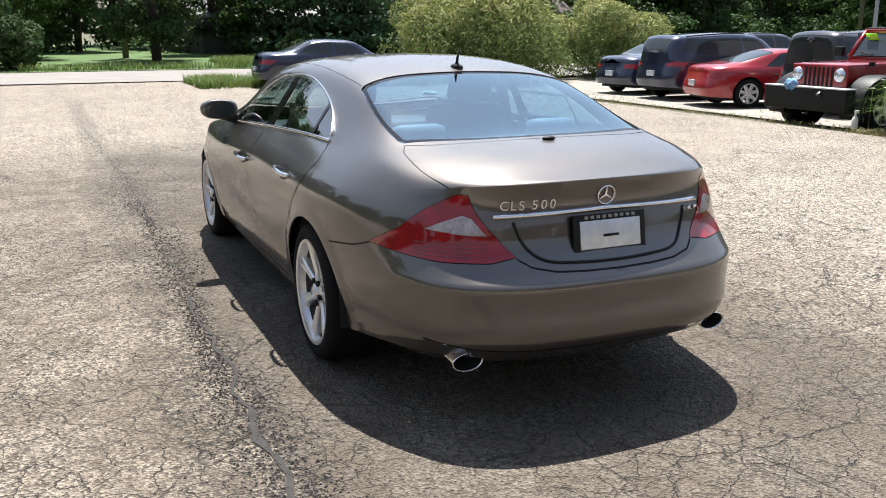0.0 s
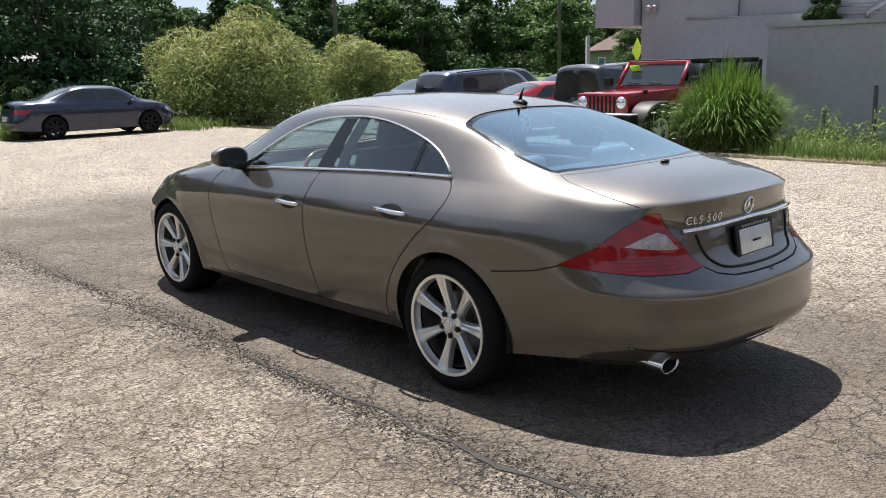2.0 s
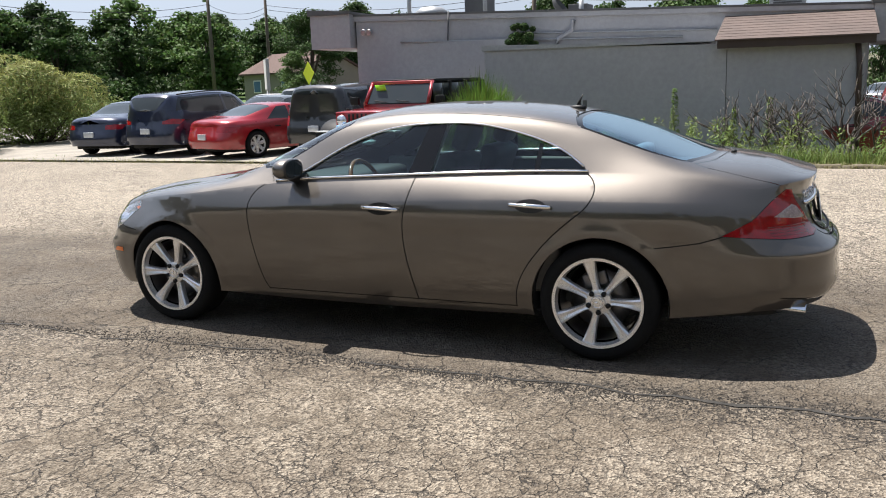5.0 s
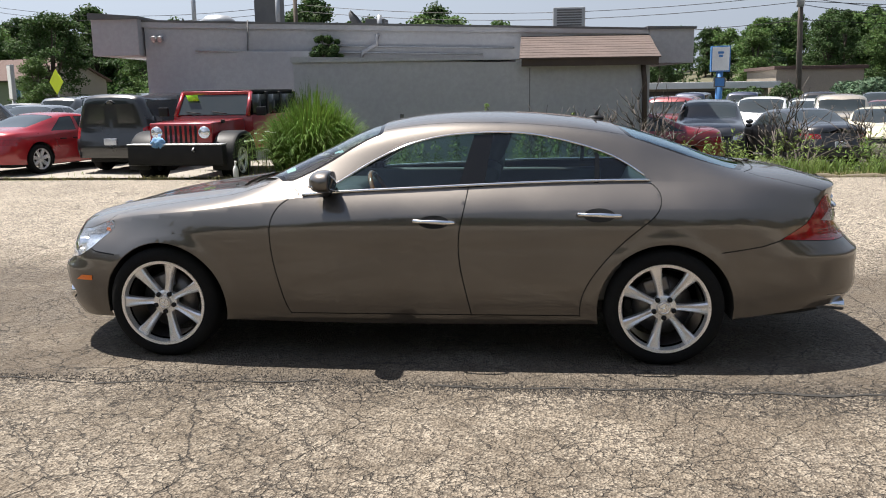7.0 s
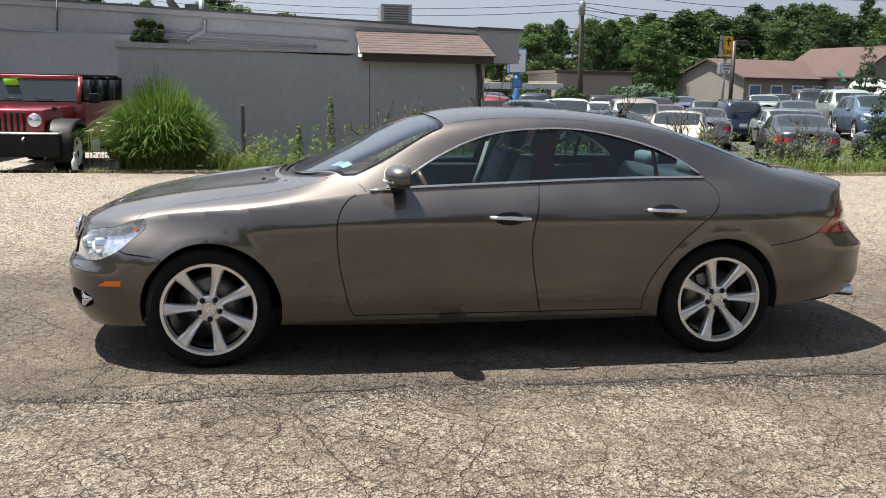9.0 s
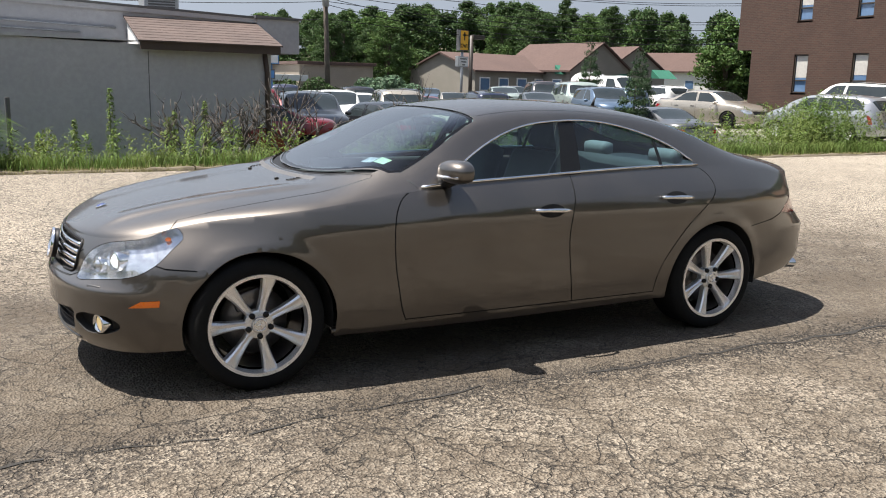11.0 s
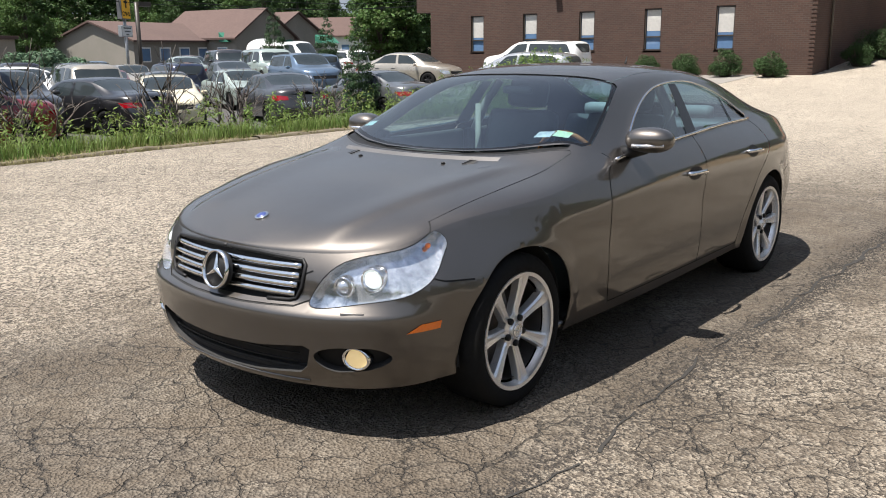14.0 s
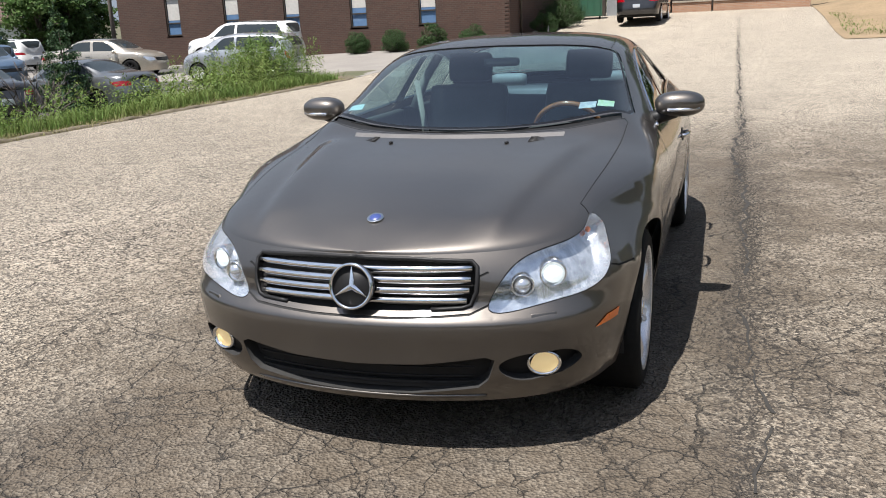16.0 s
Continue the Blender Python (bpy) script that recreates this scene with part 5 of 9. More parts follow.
    for sd in (-1, 1):
        for z in (0.69, 0.705, 0.72, 0.735):
            part("lamp_rib", tube(bmesh.new(), [tail_at(sd * x, z, 0.0025) for x in np.linspace(0.52 - (z - .69) * .5, 0.72, 14)], 0.0016, 4), REDRIB, [o for o in car.children if o.name.startswith("tail_lamp")][0 if sd < 0 else -1])
    part("boot_lock", blob(bmesh.new(), Matrix.Translation((0.0, -2.03, float(HS.zc(-2.03)) + 0.006)) @ Matrix.Diagonal((0.032, 0.018, 0.010, 1)), 2), BLACK, car)
    fin = Matrix.Translation((0, -1.10, float(HS.zc(-1.10))))
    bm = blob(bmesh.new(), fin @ Matrix.Diagonal((0.028, 0.055, 0.022, 1)), 2)
    tube(bm, [fin @ Vector((0, 0.0, 0.01)), fin @ Vector((0, -0.012, 0.05)), fin @ Vector((0, -0.03, 0.085))], [0.014, 0.008, 0.003], 6, flat=1)
    part("roof_aerial", bm, BLACK, car)
    # wipers, washer jets, bonnet vents
    for x0, x1, yy in ((-0.55, 0.05, 0.86), (0.05, 0.60, 0.84)):
        pts = []
        for k in range(9):
            x = x0 + (x1 - x0) * k / 8
            y = 0.998 - 0.41 * x * x
            p = HS.upper(y, HS.q_x(y, abs(x)))
            pts.append((x, p[1], p[2] - 0.012))
        part("wiper", tube(bmesh.new(), pts, 0.004, 6), BLACK, car)
    for x in (-0.27, 0.27):
        p = HS.upper(1.16, HS.q_x(1.16, abs(x)))
        part("washer_jet", blob(bmesh.new(), Matrix.Translation((x, 1.16, p[2] + 0.003)) @ Matrix.Diagonal((0.010, 0.013, 0.006, 1)), 2), BLACK, car)
    for sd in (-1, 1):
        for k in range(5):
            y = 1.06 + 0.018 * k
            p = [HS.upper(y, HS.q_x(y, x)) for x in np.linspace(0.36, 0.50, 6)]
            part("bonnet_vent", tube(bmesh.new(), [(q[0] * sd, q[1] - 0.5 * (q[0] - .36), q[2] + 0.001) for q in p], 0.0045, 5), BLACK, car)
    # floor pan, sills, inner body
    tray = []
    for s in np.linspace(0, HS.S, 90):
        x, y = float(HS.X(s)) * 0.93, float(HS.Y(s))
        y *= 0.98 if y > 0 else 0.945
        if min(abs(y - FY), abs(y - RY)) < 0.40:
            x = min(x, 0.62)
        tray.append((max(x, 0.0), y))
    part("underbody", prism(bmesh.new(), tray + [(-x, y) for x, y in tray[-2:0:-1]], 0.262, 0.285), WELL, car, smooth=False)
    part("engine_bay", boxed(-0.5, 0.5, 1.05, 2.0, 0.25, 0.70, 0.02), WELL, car)
    part("boot_floor", boxed(-0.48, 0.48, -2.35, -1.85, 0.25, 0.62, 0.02), WELL, car)
    for sd in (-1, 1):
        part("sill", tube(bmesh.new(), [(sd * 0.838, y, 0.245) for y in np.linspace(1.06, -1.04, 12)], 0.018, 8), HERO, car)
    # cabin
    part("cabin_floor", boxed(-0.74, 0.74, -1.75, 0.95, 0.28, 0.34, 0.01), DASH, car)
    for sd in (-1, 1):
        bm = bmesh.new()
        for y0, y1 in ((-0.33, 0.62), (-1.2, -0.38)):
            box(bm, sd * 0.80 - 0.035, sd * 0.80 + 0.02, y0, y1, 0.35, 0.955, 0.02)
        part("door_trim", bm, SEAT, car)
        part("pillar_trim", tube(bmesh.new(), [(sd * 0.715, -0.37, 0.95), (sd * 0.645, -0.41, 1.13), (sd * 0.555, -0.44, 1.27)], 0.028, 8), PALE, car)
    bm = box(bmesh.new(), -0.72, 0.72, 0.42, 0.95, 0.62, 0.90, 0.05)
    for v in bm.verts:
        if v.co.z > 0.8:
            v.co.z += 0.035 * (1 - ((v.co.x) / 0.75) ** 2)
    blob(bm, Matrix.Translation((-0.37, 0.42, 0.90)) @ Matrix.Diagonal((0.19, 0.10, 0.05, 1)), 3)
    part("dashboard", bm, DASH, car)
    for x in (-0.37, 0.37):
        bm = bmesh.new()
        box(bm, x - 0.26, x + 0.26, -0.30, 0.26, 0.40, 0.60, 0.06)
        part("front_seat_cushion", bm, SEAT, car)
        bk = Matrix.Translation((x, -0.26, 0.52)) @ Matrix.Rotation(radians(20), 4, "X")
        part("front_seat_back", boxed(-0.25, 0.25, -0.07, 0.07, 0.0, 0.60, 0.06, bk), SEAT, car)
        part("headrest", boxed(-0.14, 0.14, -0.05, 0.05, 0.62, 0.80, 0.045, bk), SEAT, car)
    part("rear_bench", boxed(-0.62, 0.62, -1.25, -0.72, 0.42, 0.60, 0.06), SEAT, car)
    bk = Matrix.Translation((0, -1.22, 0.52)) @ Matrix.Rotation(radians(24), 4, "X")
    part("rear_seat_back", boxed(-0.62, 0.62, -0.08, 0.06, 0.0, 0.52, 0.06, bk), SEAT, car)
    for x in (-0.36, 0.36):
        part("rear_headrest", boxed(x - 0.13, x + 0.13, -1.50, -1.40, 0.99, 1.085, 0.04), PALE, car, "pale rear headrest")
    part("parcel_shelf", boxed(-0.58, 0.58, -1.90, -1.40, 0.955, 0.975, 0.008), DASH, car)
    st = Matrix.Translation((-0.37, 0.20, 0.86)) @ Matrix.Rotation(radians(66), 4, "X")
    bm = bmesh.new()
    tube(bm, [st @ Vector((0.185 * math.cos(a), 0.185 * math.sin(a), 0)) for a in np.linspace(0, 2 * math.pi, 40, endpoint=False)], 0.015, 8, True)
    sw = part("steering_wheel", bm, WOOD, car, "wood-rimmed steering wheel")
    bm = bmesh.new()
    blob(bm, st @ Matrix.Diagonal((0.075, 0.065, 0.03, 1)), 2, 2.5)
    for a in (0, 180, 250, 290):
        tube(bm, [st @ Vector((0, 0, 0)), st @ Vector((0.18 * math.cos(radians(a)), 0.18 * math.sin(radians(a)), 0))], 0.014, 6)
    part("wheel_hub", bm, DASH, sw)
    part("rear_view_mirror", boxed(-0.10, 0.10, 0.15, 0.18, 1.222, 1.268, 0.02), SEAT, car)
    part("head_lining", head_lining(), PALE, car)
    for sd in (-1, 1):
        part("seat_belt", tube(bmesh.new(), [(sd * 0.69, -0.38, 1.12), (sd * 0.63, -0.30, 0.9), (sd * 0.56, -0.2, 0.62)], 0.02, 6, flat=0.2), PALE, car)
    # stickers low in the windscreen
    for x0, x1, ya, yb, mt in ((-0.675, -0.60, 0.742, 0.690, STICK_A), (-0.595, -0.52, 0.782, 0.730, STICK_B), (0.585, 0.675, 0.752, 0.70, STICK_C)):
        bm = bmesh.new()
        grid = []
        for y_in in (0, 1):
            for x in (x0, x1):
                y = (ya if not y_in else yb) - 0.35 * (abs(x) - min(abs(x0), abs(x1)))
                p = HS.shift(HS.upper, np.array([y]), np.array([HS.q_x(y, abs(x))]), -0.009)[0]
                grid.append(bm.verts.new((math.copysign(p[0], x), p[1], p[2])))
        bm.faces.new((grid[0], grid[1], grid[3], grid[2]))
        part("windscreen_sticker", bm, mt, car, smooth=False)
    # air inlet panel at the bonnet's rear edge, its sun glint put into pale grey
    rows = []
    bm = bmesh.new()
    for dy, dz in ((0.0, 0.010), (0.028, -0.001)):
        row = []
        for x in np.linspace(-0.50, 0.50, 30):
            y = 1.078 - 0.24 * x * x + dy
            p = HS.upper(y, HS.q_x(y, abs(x)))
            row.append(bm.verts.new((x, y, p[2] + dz)))
        rows.append(row)
    for i in range(29):
        bm.faces.new((rows[0][i], rows[0][i + 1], rows[1][i + 1], rows[1][i]))
    bmesh.ops.recalc_face_normals(bm, faces=bm.faces)
    part("air_inlet_panel", bm, INLET, car)
    return car


def h1_of(car, sd):
    lamps = [o for o in car.children if o.name.startswith("headlamp")]
    return lamps[0] if sd < 0 else lamps[-1]


def head_lining():
    bm = bmesh.new()
    rows = []
    for y in np.linspace(0.12, -1.15, 14):
        rows.append([bm.verts.new((x, y, float(HS.upper(y, HS.q_x(y, abs(x)))[2]) - 0.02)) for x in np.linspace(-0.53, 0.53, 13)])
    for a, b in zip(rows, rows[1:]):
        for i in range(12):
            bm.faces.new((a[i], b[i], b[i + 1], a[i + 1]))
    return bm


REDRIB = stuff_mat("dark_red_rib", (0.12, 0.002, 0.004), (0.09, 0.002, 0.003), 0.2, coat=1.0)
GOLD = stuff_mat("yellow_badge", (0.7, 0.42, 0.04), (0.6, 0.36, 0.03), 0.4)
FOGLIT = glow_mat("fog_lens_lit", (1.0, 0.74, 0.36), 0.18)
PLATE = stuff_mat("plate_silver", (0.70, 0.73, 0.77), (0.58, 0.61, 0.66), 0.34, 0.5, grain=40, big=8)
STICK_A = stuff_mat("sticker_green_white", (0.35, 0.5, 0.22), (0.5, 0.55, 0.5), 0.5, grain=60, big=30)
STICK_B = stuff_mat("sticker_white", (0.5, 0.51, 0.52), (0.3, 0.3, 0.36), 0.5, grain=70, big=40)
STICK_C = stuff_mat("sticker_pale_blue", (0.35, 0.5, 0.5), (0.45, 0.6, 0.6), 0.5, grain=60, big=30)
pewter_saloon()

# ---- buildings, signs, poles ----
def brick_mat(name, a, b, mortar, scale=1.0):
    mt, nodes, links, bsdf = nodes_of(name)
    co = nodes.new("ShaderNodeTexCoord").outputs["Object"]
    sep = nodes.new("ShaderNodeSeparateXYZ")
    links.new(co, sep.inputs[0])
    ad = nodes.new("ShaderNodeMath")
    links.new(sep.outputs[0], ad.inputs[0])
    links.new(sep.outputs[1], ad.inputs[1])
    cm = nodes.new("ShaderNodeCombineXYZ")
    links.new(ad.outputs[0], cm.inputs[0])
    links.new(sep.outputs[2], cm.inputs[1])
    br = nodes.new("ShaderNodeTexBrick")
    br.inputs["Scale"].default_value = 1.0
    br.inputs["Brick Width"].default_value, br.inputs["Row Height"].default_value = 0.215, 0.075
    br.inputs["Mortar Size"].default_value = 0.008
    br.inputs["Color1"].default_value, br.inputs["Color2"].default_value = (*a, 1), (*b, 1)
    br.inputs["Mortar"].default_value = (*mortar, 1)
    links.new(cm.outputs[0], br.inputs["Vector"])
    d = noise_at(nodes, links, co, 0.5, 5)
    c = mix_rgb(nodes, links, ramp(nodes, links, d, 0.35, 0.75, 0, 0.35), br.outputs["Color"], tuple(k * 0.6 for k in a))
    links.new(c, bsdf.inputs["Base Color"])
    bsdf.inputs["Roughness"].default_value = 0.85
    bump_of(nodes, links, bsdf, br.outputs["Fac"], -0.4, 0.01)
    return mt


GREYWALL = stuff_mat("grey_painted_block", (0.40, 0.40, 0.415), (0.36, 0.36, 0.375), 0.8, grain=9, big=0.6, bump=0.15)
COPING = stuff_mat("dark_coping", (0.08, 0.08, 0.084), (0.112, 0.112, 0.112), 0.6, grain=20, big=2)
SHINGLE = stuff_mat("brown_shingle", (0.105, 0.075, 0.064), (0.08, 0.058, 0.05), 0.9, grain=14, big=1.0, bump=0.4)
DARKWOOD = stuff_mat("dark_brown_fascia", (0.045, 0.03, 0.025), (0.06, 0.04, 0.03), 0.7, grain=20, big=2)
BRICK = brick_mat("red_brown_brick", (0.047, 0.022, 0.0145), (0.065, 0.031, 0.020), (0.066, 0.051, 0.04))
TANBRICK = brick_mat("tan_brick", (0.304, 0.16, 0.096), (0.352, 0.208, 0.128), (0.32, 0.264, 0.208))
TANWALL = stuff_mat("tan_stucco", (0.336, 0.288, 0.232), (0.288, 0.248, 0.2), 0.85, grain=12, big=0.5)
CREAM = stuff_mat("cream_wall", (0.2475, 0.225, 0.1913), (0.21, 0.195, 0.1613), 0.85, grain=12, big=0.5)
ROOFBROWN = stuff_mat("brown_roof", (0.096, 0.06, 0.0496), (0.08, 0.0496, 0.0416), 0.9, grain=6, big=0.4, bump=0.2)
GALV = stuff_mat("galvanised_metal", (0.42, 0.43, 0.44), (0.34, 0.35, 0.36), 0.45, 0.6, grain=20, big=2)
WHITE = stuff_mat("white_paint", (0.74, 0.74, 0.72), (0.66, 0.66, 0.64), 0.6, grain=20, big=2)
SIGNBLUE = stuff_mat("sign_blue", (0.05, 0.17, 0.42), (0.06, 0.2, 0.45), 0.5, grain=20, big=2)
SIGNYELLOW = stuff_mat("sign_yellow", (0.85, 0.45, 0.01), (0.8, 0.41, 0.01), 0.5, grain=20, big=2)
SIGNGREEN = stuff_mat("awning_green", (0.02, 0.15, 0.09), (0.025, 0.12, 0.08), 0.7, grain=20, big=2)
CROSSYELLOW = stuff_mat("warning_yellow_green", (0.55, 0.65, 0.02), (0.5, 0.6, 0.02), 0.5, grain=20, big=2)
POLEWOOD = stuff_mat("weathered_pole_wood", (0.13, 0.105, 0.085), (0.09, 0.075, 0.06), 0.9, grain=25, big=2, bump=0.3)
FRAMEDARK = stuff_mat("bronze_window_frame", (0.035, 0.028, 0.024), (0.05, 0.04, 0.03), 0.5, grain=30, big=3)
# the blue of the reflected sky is painted into the panes' colour
PANE = stuff_mat("window_pane", (0.12, 0.20, 0.33), (0.09, 0.16, 0.28), 0.05, 0.0, grain=2, big=0.6, spec=1.0)
SKYSHEEN = stuff_mat("window_blind", (0.496, 0.48, 0.44), (0.416, 0.4, 0.376), 0.7, grain=10, big=1)
DRYSOIL = stuff_mat("dry_brown_bank", (0.24, 0.172, 0.1), (0.176, 0.128, 0.072), 0.95, grain=8, big=0.5, bump=0.6)


def wall_between(bm, a, b, z0, za, zb, thick):
    """An upright slab from a to b (plan), its top running from za to zb; thickness towards the left of a to b."""
    a, b = Vector(a), Vector(b)
    d = (b - a).normalized()
    n = Vector((-d.y, d.x)) * thick
    lo = [(a.x, a.y), (b.x, b.y), (b.x + n.x, b.y + n.y), (a.x + n.x, a.y + n.y)]
    t = [za, zb, zb, za]
    p = [bm.verts.new((x, y, z0)) for x, y in lo] + [bm.verts.new((x, y, z)) for (x, y), z in zip(lo, t)]
    for f in ((3, 2, 1, 0), (4, 5, 6, 7), (0, 1, 5, 4), (1, 2, 6, 5), (2, 3, 7, 6), (3, 0, 4, 7)):
        bm.faces.new([p[i] for i in f])
    return bm


def grey_building():
    b = thing("grey_building", "low grey painted block building with a lean-to annexe", "building")
    def W(y):
        return 16.42 + (9.3 - y) * 0.104
    def A(y):
        return 14.88 + (4.98 - y) * 0.104
    part("front_wall", wall_between(bmesh.new(), (W(-3.6), -3.6), (W(9.3), 9.3), -0.7, 2.98, 3.33, -0.3), GREYWALL, b, smooth=False)
    part("side_wall", wall_between(bmesh.new(), (W(9.3) + 0.3, 9.3), (30, 9.8), -0.7, 3.33, 3.4, -0.3), GREYWALL, b, smooth=False)
    part("side_wall", wall_between(bmesh.new(), (W(-3.6) + 0.3, -3.6), (30, -3.0), -0.7, 2.98, 3.0, 0.3), GREYWALL, b, smooth=False)
    part("flat_roof", wall_between(bmesh.new(), (W(-3.5) + 0.35, -3.25), (W(9.2) + 0.35, 8.95), 2.6, 2.85, 3.2, -13), COPING, b, smooth=False)
    bm = wall_between(bmesh.new(), (W(-3.6) - 0.06, -3.66), (W(9.3) - 0.06, 9.36), 2.9, 3.02, 3.40, -0.42)
    for v in bm.verts:
        if v.co.z < 2.95:
            v.co.z = 2.965 if v.co.y < 0 else 3.345
    part("coping", bm, COPING, b, smooth=False)
    bm = wall_between(bmesh.new(), (W(-3.6) - 0.05, -3.66), (W(9.3) - 0.05, 9.36), 2.7, 3.0, 3.35, -0.02)
    for v in bm.verts:
        if v.co.z < 2.9:
            v.co.z = (2.86 if v.co.y < 0 else 3.21)
    part("fascia_board", bm, GREYWALL, b, smooth=False)
    n = part("corner_canopy", wall_between(bmesh.new(), (W(9.3) - 0.3, 9.34), (W(9.3) - 0.35, 10.55), 2.5, 3.40, 3.50, -4), GREYWALL, b, smooth=False)
    part("canopy_edge", wall_between(bmesh.new(), (W(9.3) - 0.36, 9.30), (W(9.3) - 0.41, 10.6), 3.40, 3.47, 3.57, -4.1), COPING, n, smooth=False)
    n = part("corner_canopy", wall_between(bmesh.new(), (W(-4.75) - 0.1, -4.8), (W(-3.6) - 0.1, -3.66), 2.12, 2.98, 3.0, -4), GREYWALL, b, smooth=False)
    part("canopy_edge", wall_between(bmesh.new(), (W(-4.75) - 0.15, -4.86), (W(-3.6) - 0.15, -3.6), 2.97, 3.03, 3.05, -4.1), COPING, n, smooth=False)
    an = part("annexe_wall", wall_between(bmesh.new(), (A(-3.45), -3.45), (A(4.98), 4.98), -0.7, 2.06, 2.27, -1.7), GREYWALL, b, smooth=False)
    part("annexe_coping", wall_between(bmesh.new(), (A(-0.4) - 0.05, -0.4), (A(4.98) - 0.05, 5.03), 2.2, 2.21, 2.335, -1.75), GALV, an, smooth=False)
    part("wall_joint", wall_between(bmesh.new(), (A(-0.62) - 0.004, -0.62), (A(-0.6) - 0.004, -0.6), -0.5, 2.0, 2.0, -0.02), COPING, an, smooth=False)
    # lean-to roof with separate shingle courses
    y0, y1 = -3.62, -0.42
    lean = part("lean_to_roof", wall_between(bmesh.new(), (A(y0) - 0.25, y0), (A(y1) - 0.25, y1), 2.03, 2.2, 2.2, -0.06), DARKWOOD, b, smooth=False)
    for k in range(9):
        t0, t1 = k / 9, (k + 1) / 9 + 0.02
        bm = bmesh.new()
        p = []
        for t, dz in ((t0, 0.007), (t1, 0.0)):
            for y in (y0 - 0.05, y1 + 0.05):
                p.append((A(y) - 0.3 + 2.25 * t, y, 2.2 + 0.62 * t + dz + 0.02))
        vs = [bm.verts.new(q) for q in p] + [bm.verts.new((q[0], q[1], q[2] - 0.03)) for q in p]
        for f in ((0, 1, 3, 2), (4, 6, 7, 5), (0, 4, 5, 1), (2, 3, 7, 6), (0, 2, 6, 4), (1, 5, 7, 3)):
            bm.faces.new([vs[i] for i in f])
        part("shingle_course", bm, SHINGLE, lean, smooth=False)
    bm = bmesh.new()
    vs = [bm.verts.new(q) for q in ((A(y1) - 0.2, y1 - 0.02, 2.1), (A(y1) + 1.95, y1 - 0.02, 2.1), (A(y1) + 1.95, y1 - 0.02, 2.78))]
    bm.faces.new(vs)
    part("lean_to_cheek", bm, WHITE, lean, smooth=False)
    part("downpipe", tube(bmesh.new(), [(A(-3.3) - 0.06, -3.28, 2.05), (A(-3.3) - 0.06, -3.33, 1.6), (A(-3.3) - 0.05, -3.36, -0.5)], 0.06, 8), DARKWOOD, b)
    # conduits, pipes and lamps on the wall
    def at(y, z, o=0.05):
        return (W(y) - o, y, z)
    for z, ya, yb in ((2.50, 8.0, 0.6), (2.66, 4.6, -0.2)):
        part("conduit", tube(bmesh.new(), [at(y, z + 0.025 * (y - 4)) for y in np.linspace(ya, yb, 6)], 0.025, 6), GALV, b)
    part("conduit", tube(bmesh.new(), [at(3.3, 2.95), at(3.35, 2.7), at(3.7, 2.5), at(3.75, 2.3)], 0.06, 6), GREYWALL, b)
    part("hanging_cable", tube(bmesh.new(), [at(6.62, 3.35), at(6.66, 2.6), at(6.55, 1.9), at(6.63, 1.4), at(6.6, 0.9)], 0.02, 5), COPING, b)
    for y in (9.02, 8.86):
        f = part("flood_lamp", lathe(bmesh.new(), [(0.02, -0.14), (0.06, -0.1), (0.085, 0.0), (0.07, 0.01), (0, 0.0)], 12, Matrix.Translation(at(y, 2.9, 0.16)) @ Matrix.Rotation(radians(-115), 4, "Y")), GALV, b)
    bm = box(bmesh.new(), W(7.2) - 0.035, W(7.2) + 0.1, 4.6, 8.05, -0.2, 2.55)
    part("patched_opening", bm, GREYWALL, b, smooth=False)
    # roof clutter
    ac = part("air_conditioner", boxed(20.0, 21.0, -2.15, -1.25, 3.0, 3.78, 0.03), GALV, b, "grey roof air conditioner", smooth=False)
    for k in range(9):
        part("louvre", boxed(19.985, 20.0, -2.05, -1.35, 3.12 + k * 0.07, 3.16 + k * 0.07), COPING, ac, smooth=False)
    part("roof_ventilator", lathe(bmesh.new(), [(0.35, 3.1), (0.35, 3.55), (0.52, 3.6), (0.52, 3.72), (0.35, 3.85), (0, 3.9)], 20, Matrix.Translation((21.0, 9.0, 0))), GALV, b)
    part("roof_duct", boxed(20.6, 21.6, 7.05, 7.7, 3.1, 4.9, 0.02), COPING, b, "black upright duct", smooth=False)
    for x, y, h in ((20.5, 9.55, 4.9), (20.0, 6.8, 4.6), (19, 3.6, 3.6)):
        part("vent_pipe", tube(bmesh.new(), [(x, y, 3.0), (x, y, h)], 0.07, 8), GALV, b)
    dish = part("roof_fan", lathe(bmesh.new(), [(0, 0), (0.2, 0.02), (0.34, 0.1), (0.38, 0.2)], 18, Matrix.Translation((19.8, 4.5, 3.4)) @ Matrix.Rotation(0.9, 4, "X")), COPING, b)
    part("roof_box", boxed(19.5, 20.2, 3.55, 4.1, 3.1, 3.55, 0.02), COPING, b, smooth=False)
    return b


grey_building()
bm = tube(bmesh.new(), [(13.9, 2.25, -0.5), (13.88, 2.25, 1.0)], 0.045, 8)
solid("steel_post", bm, COPING, "dark steel post standing among weeds by the wall", "post")


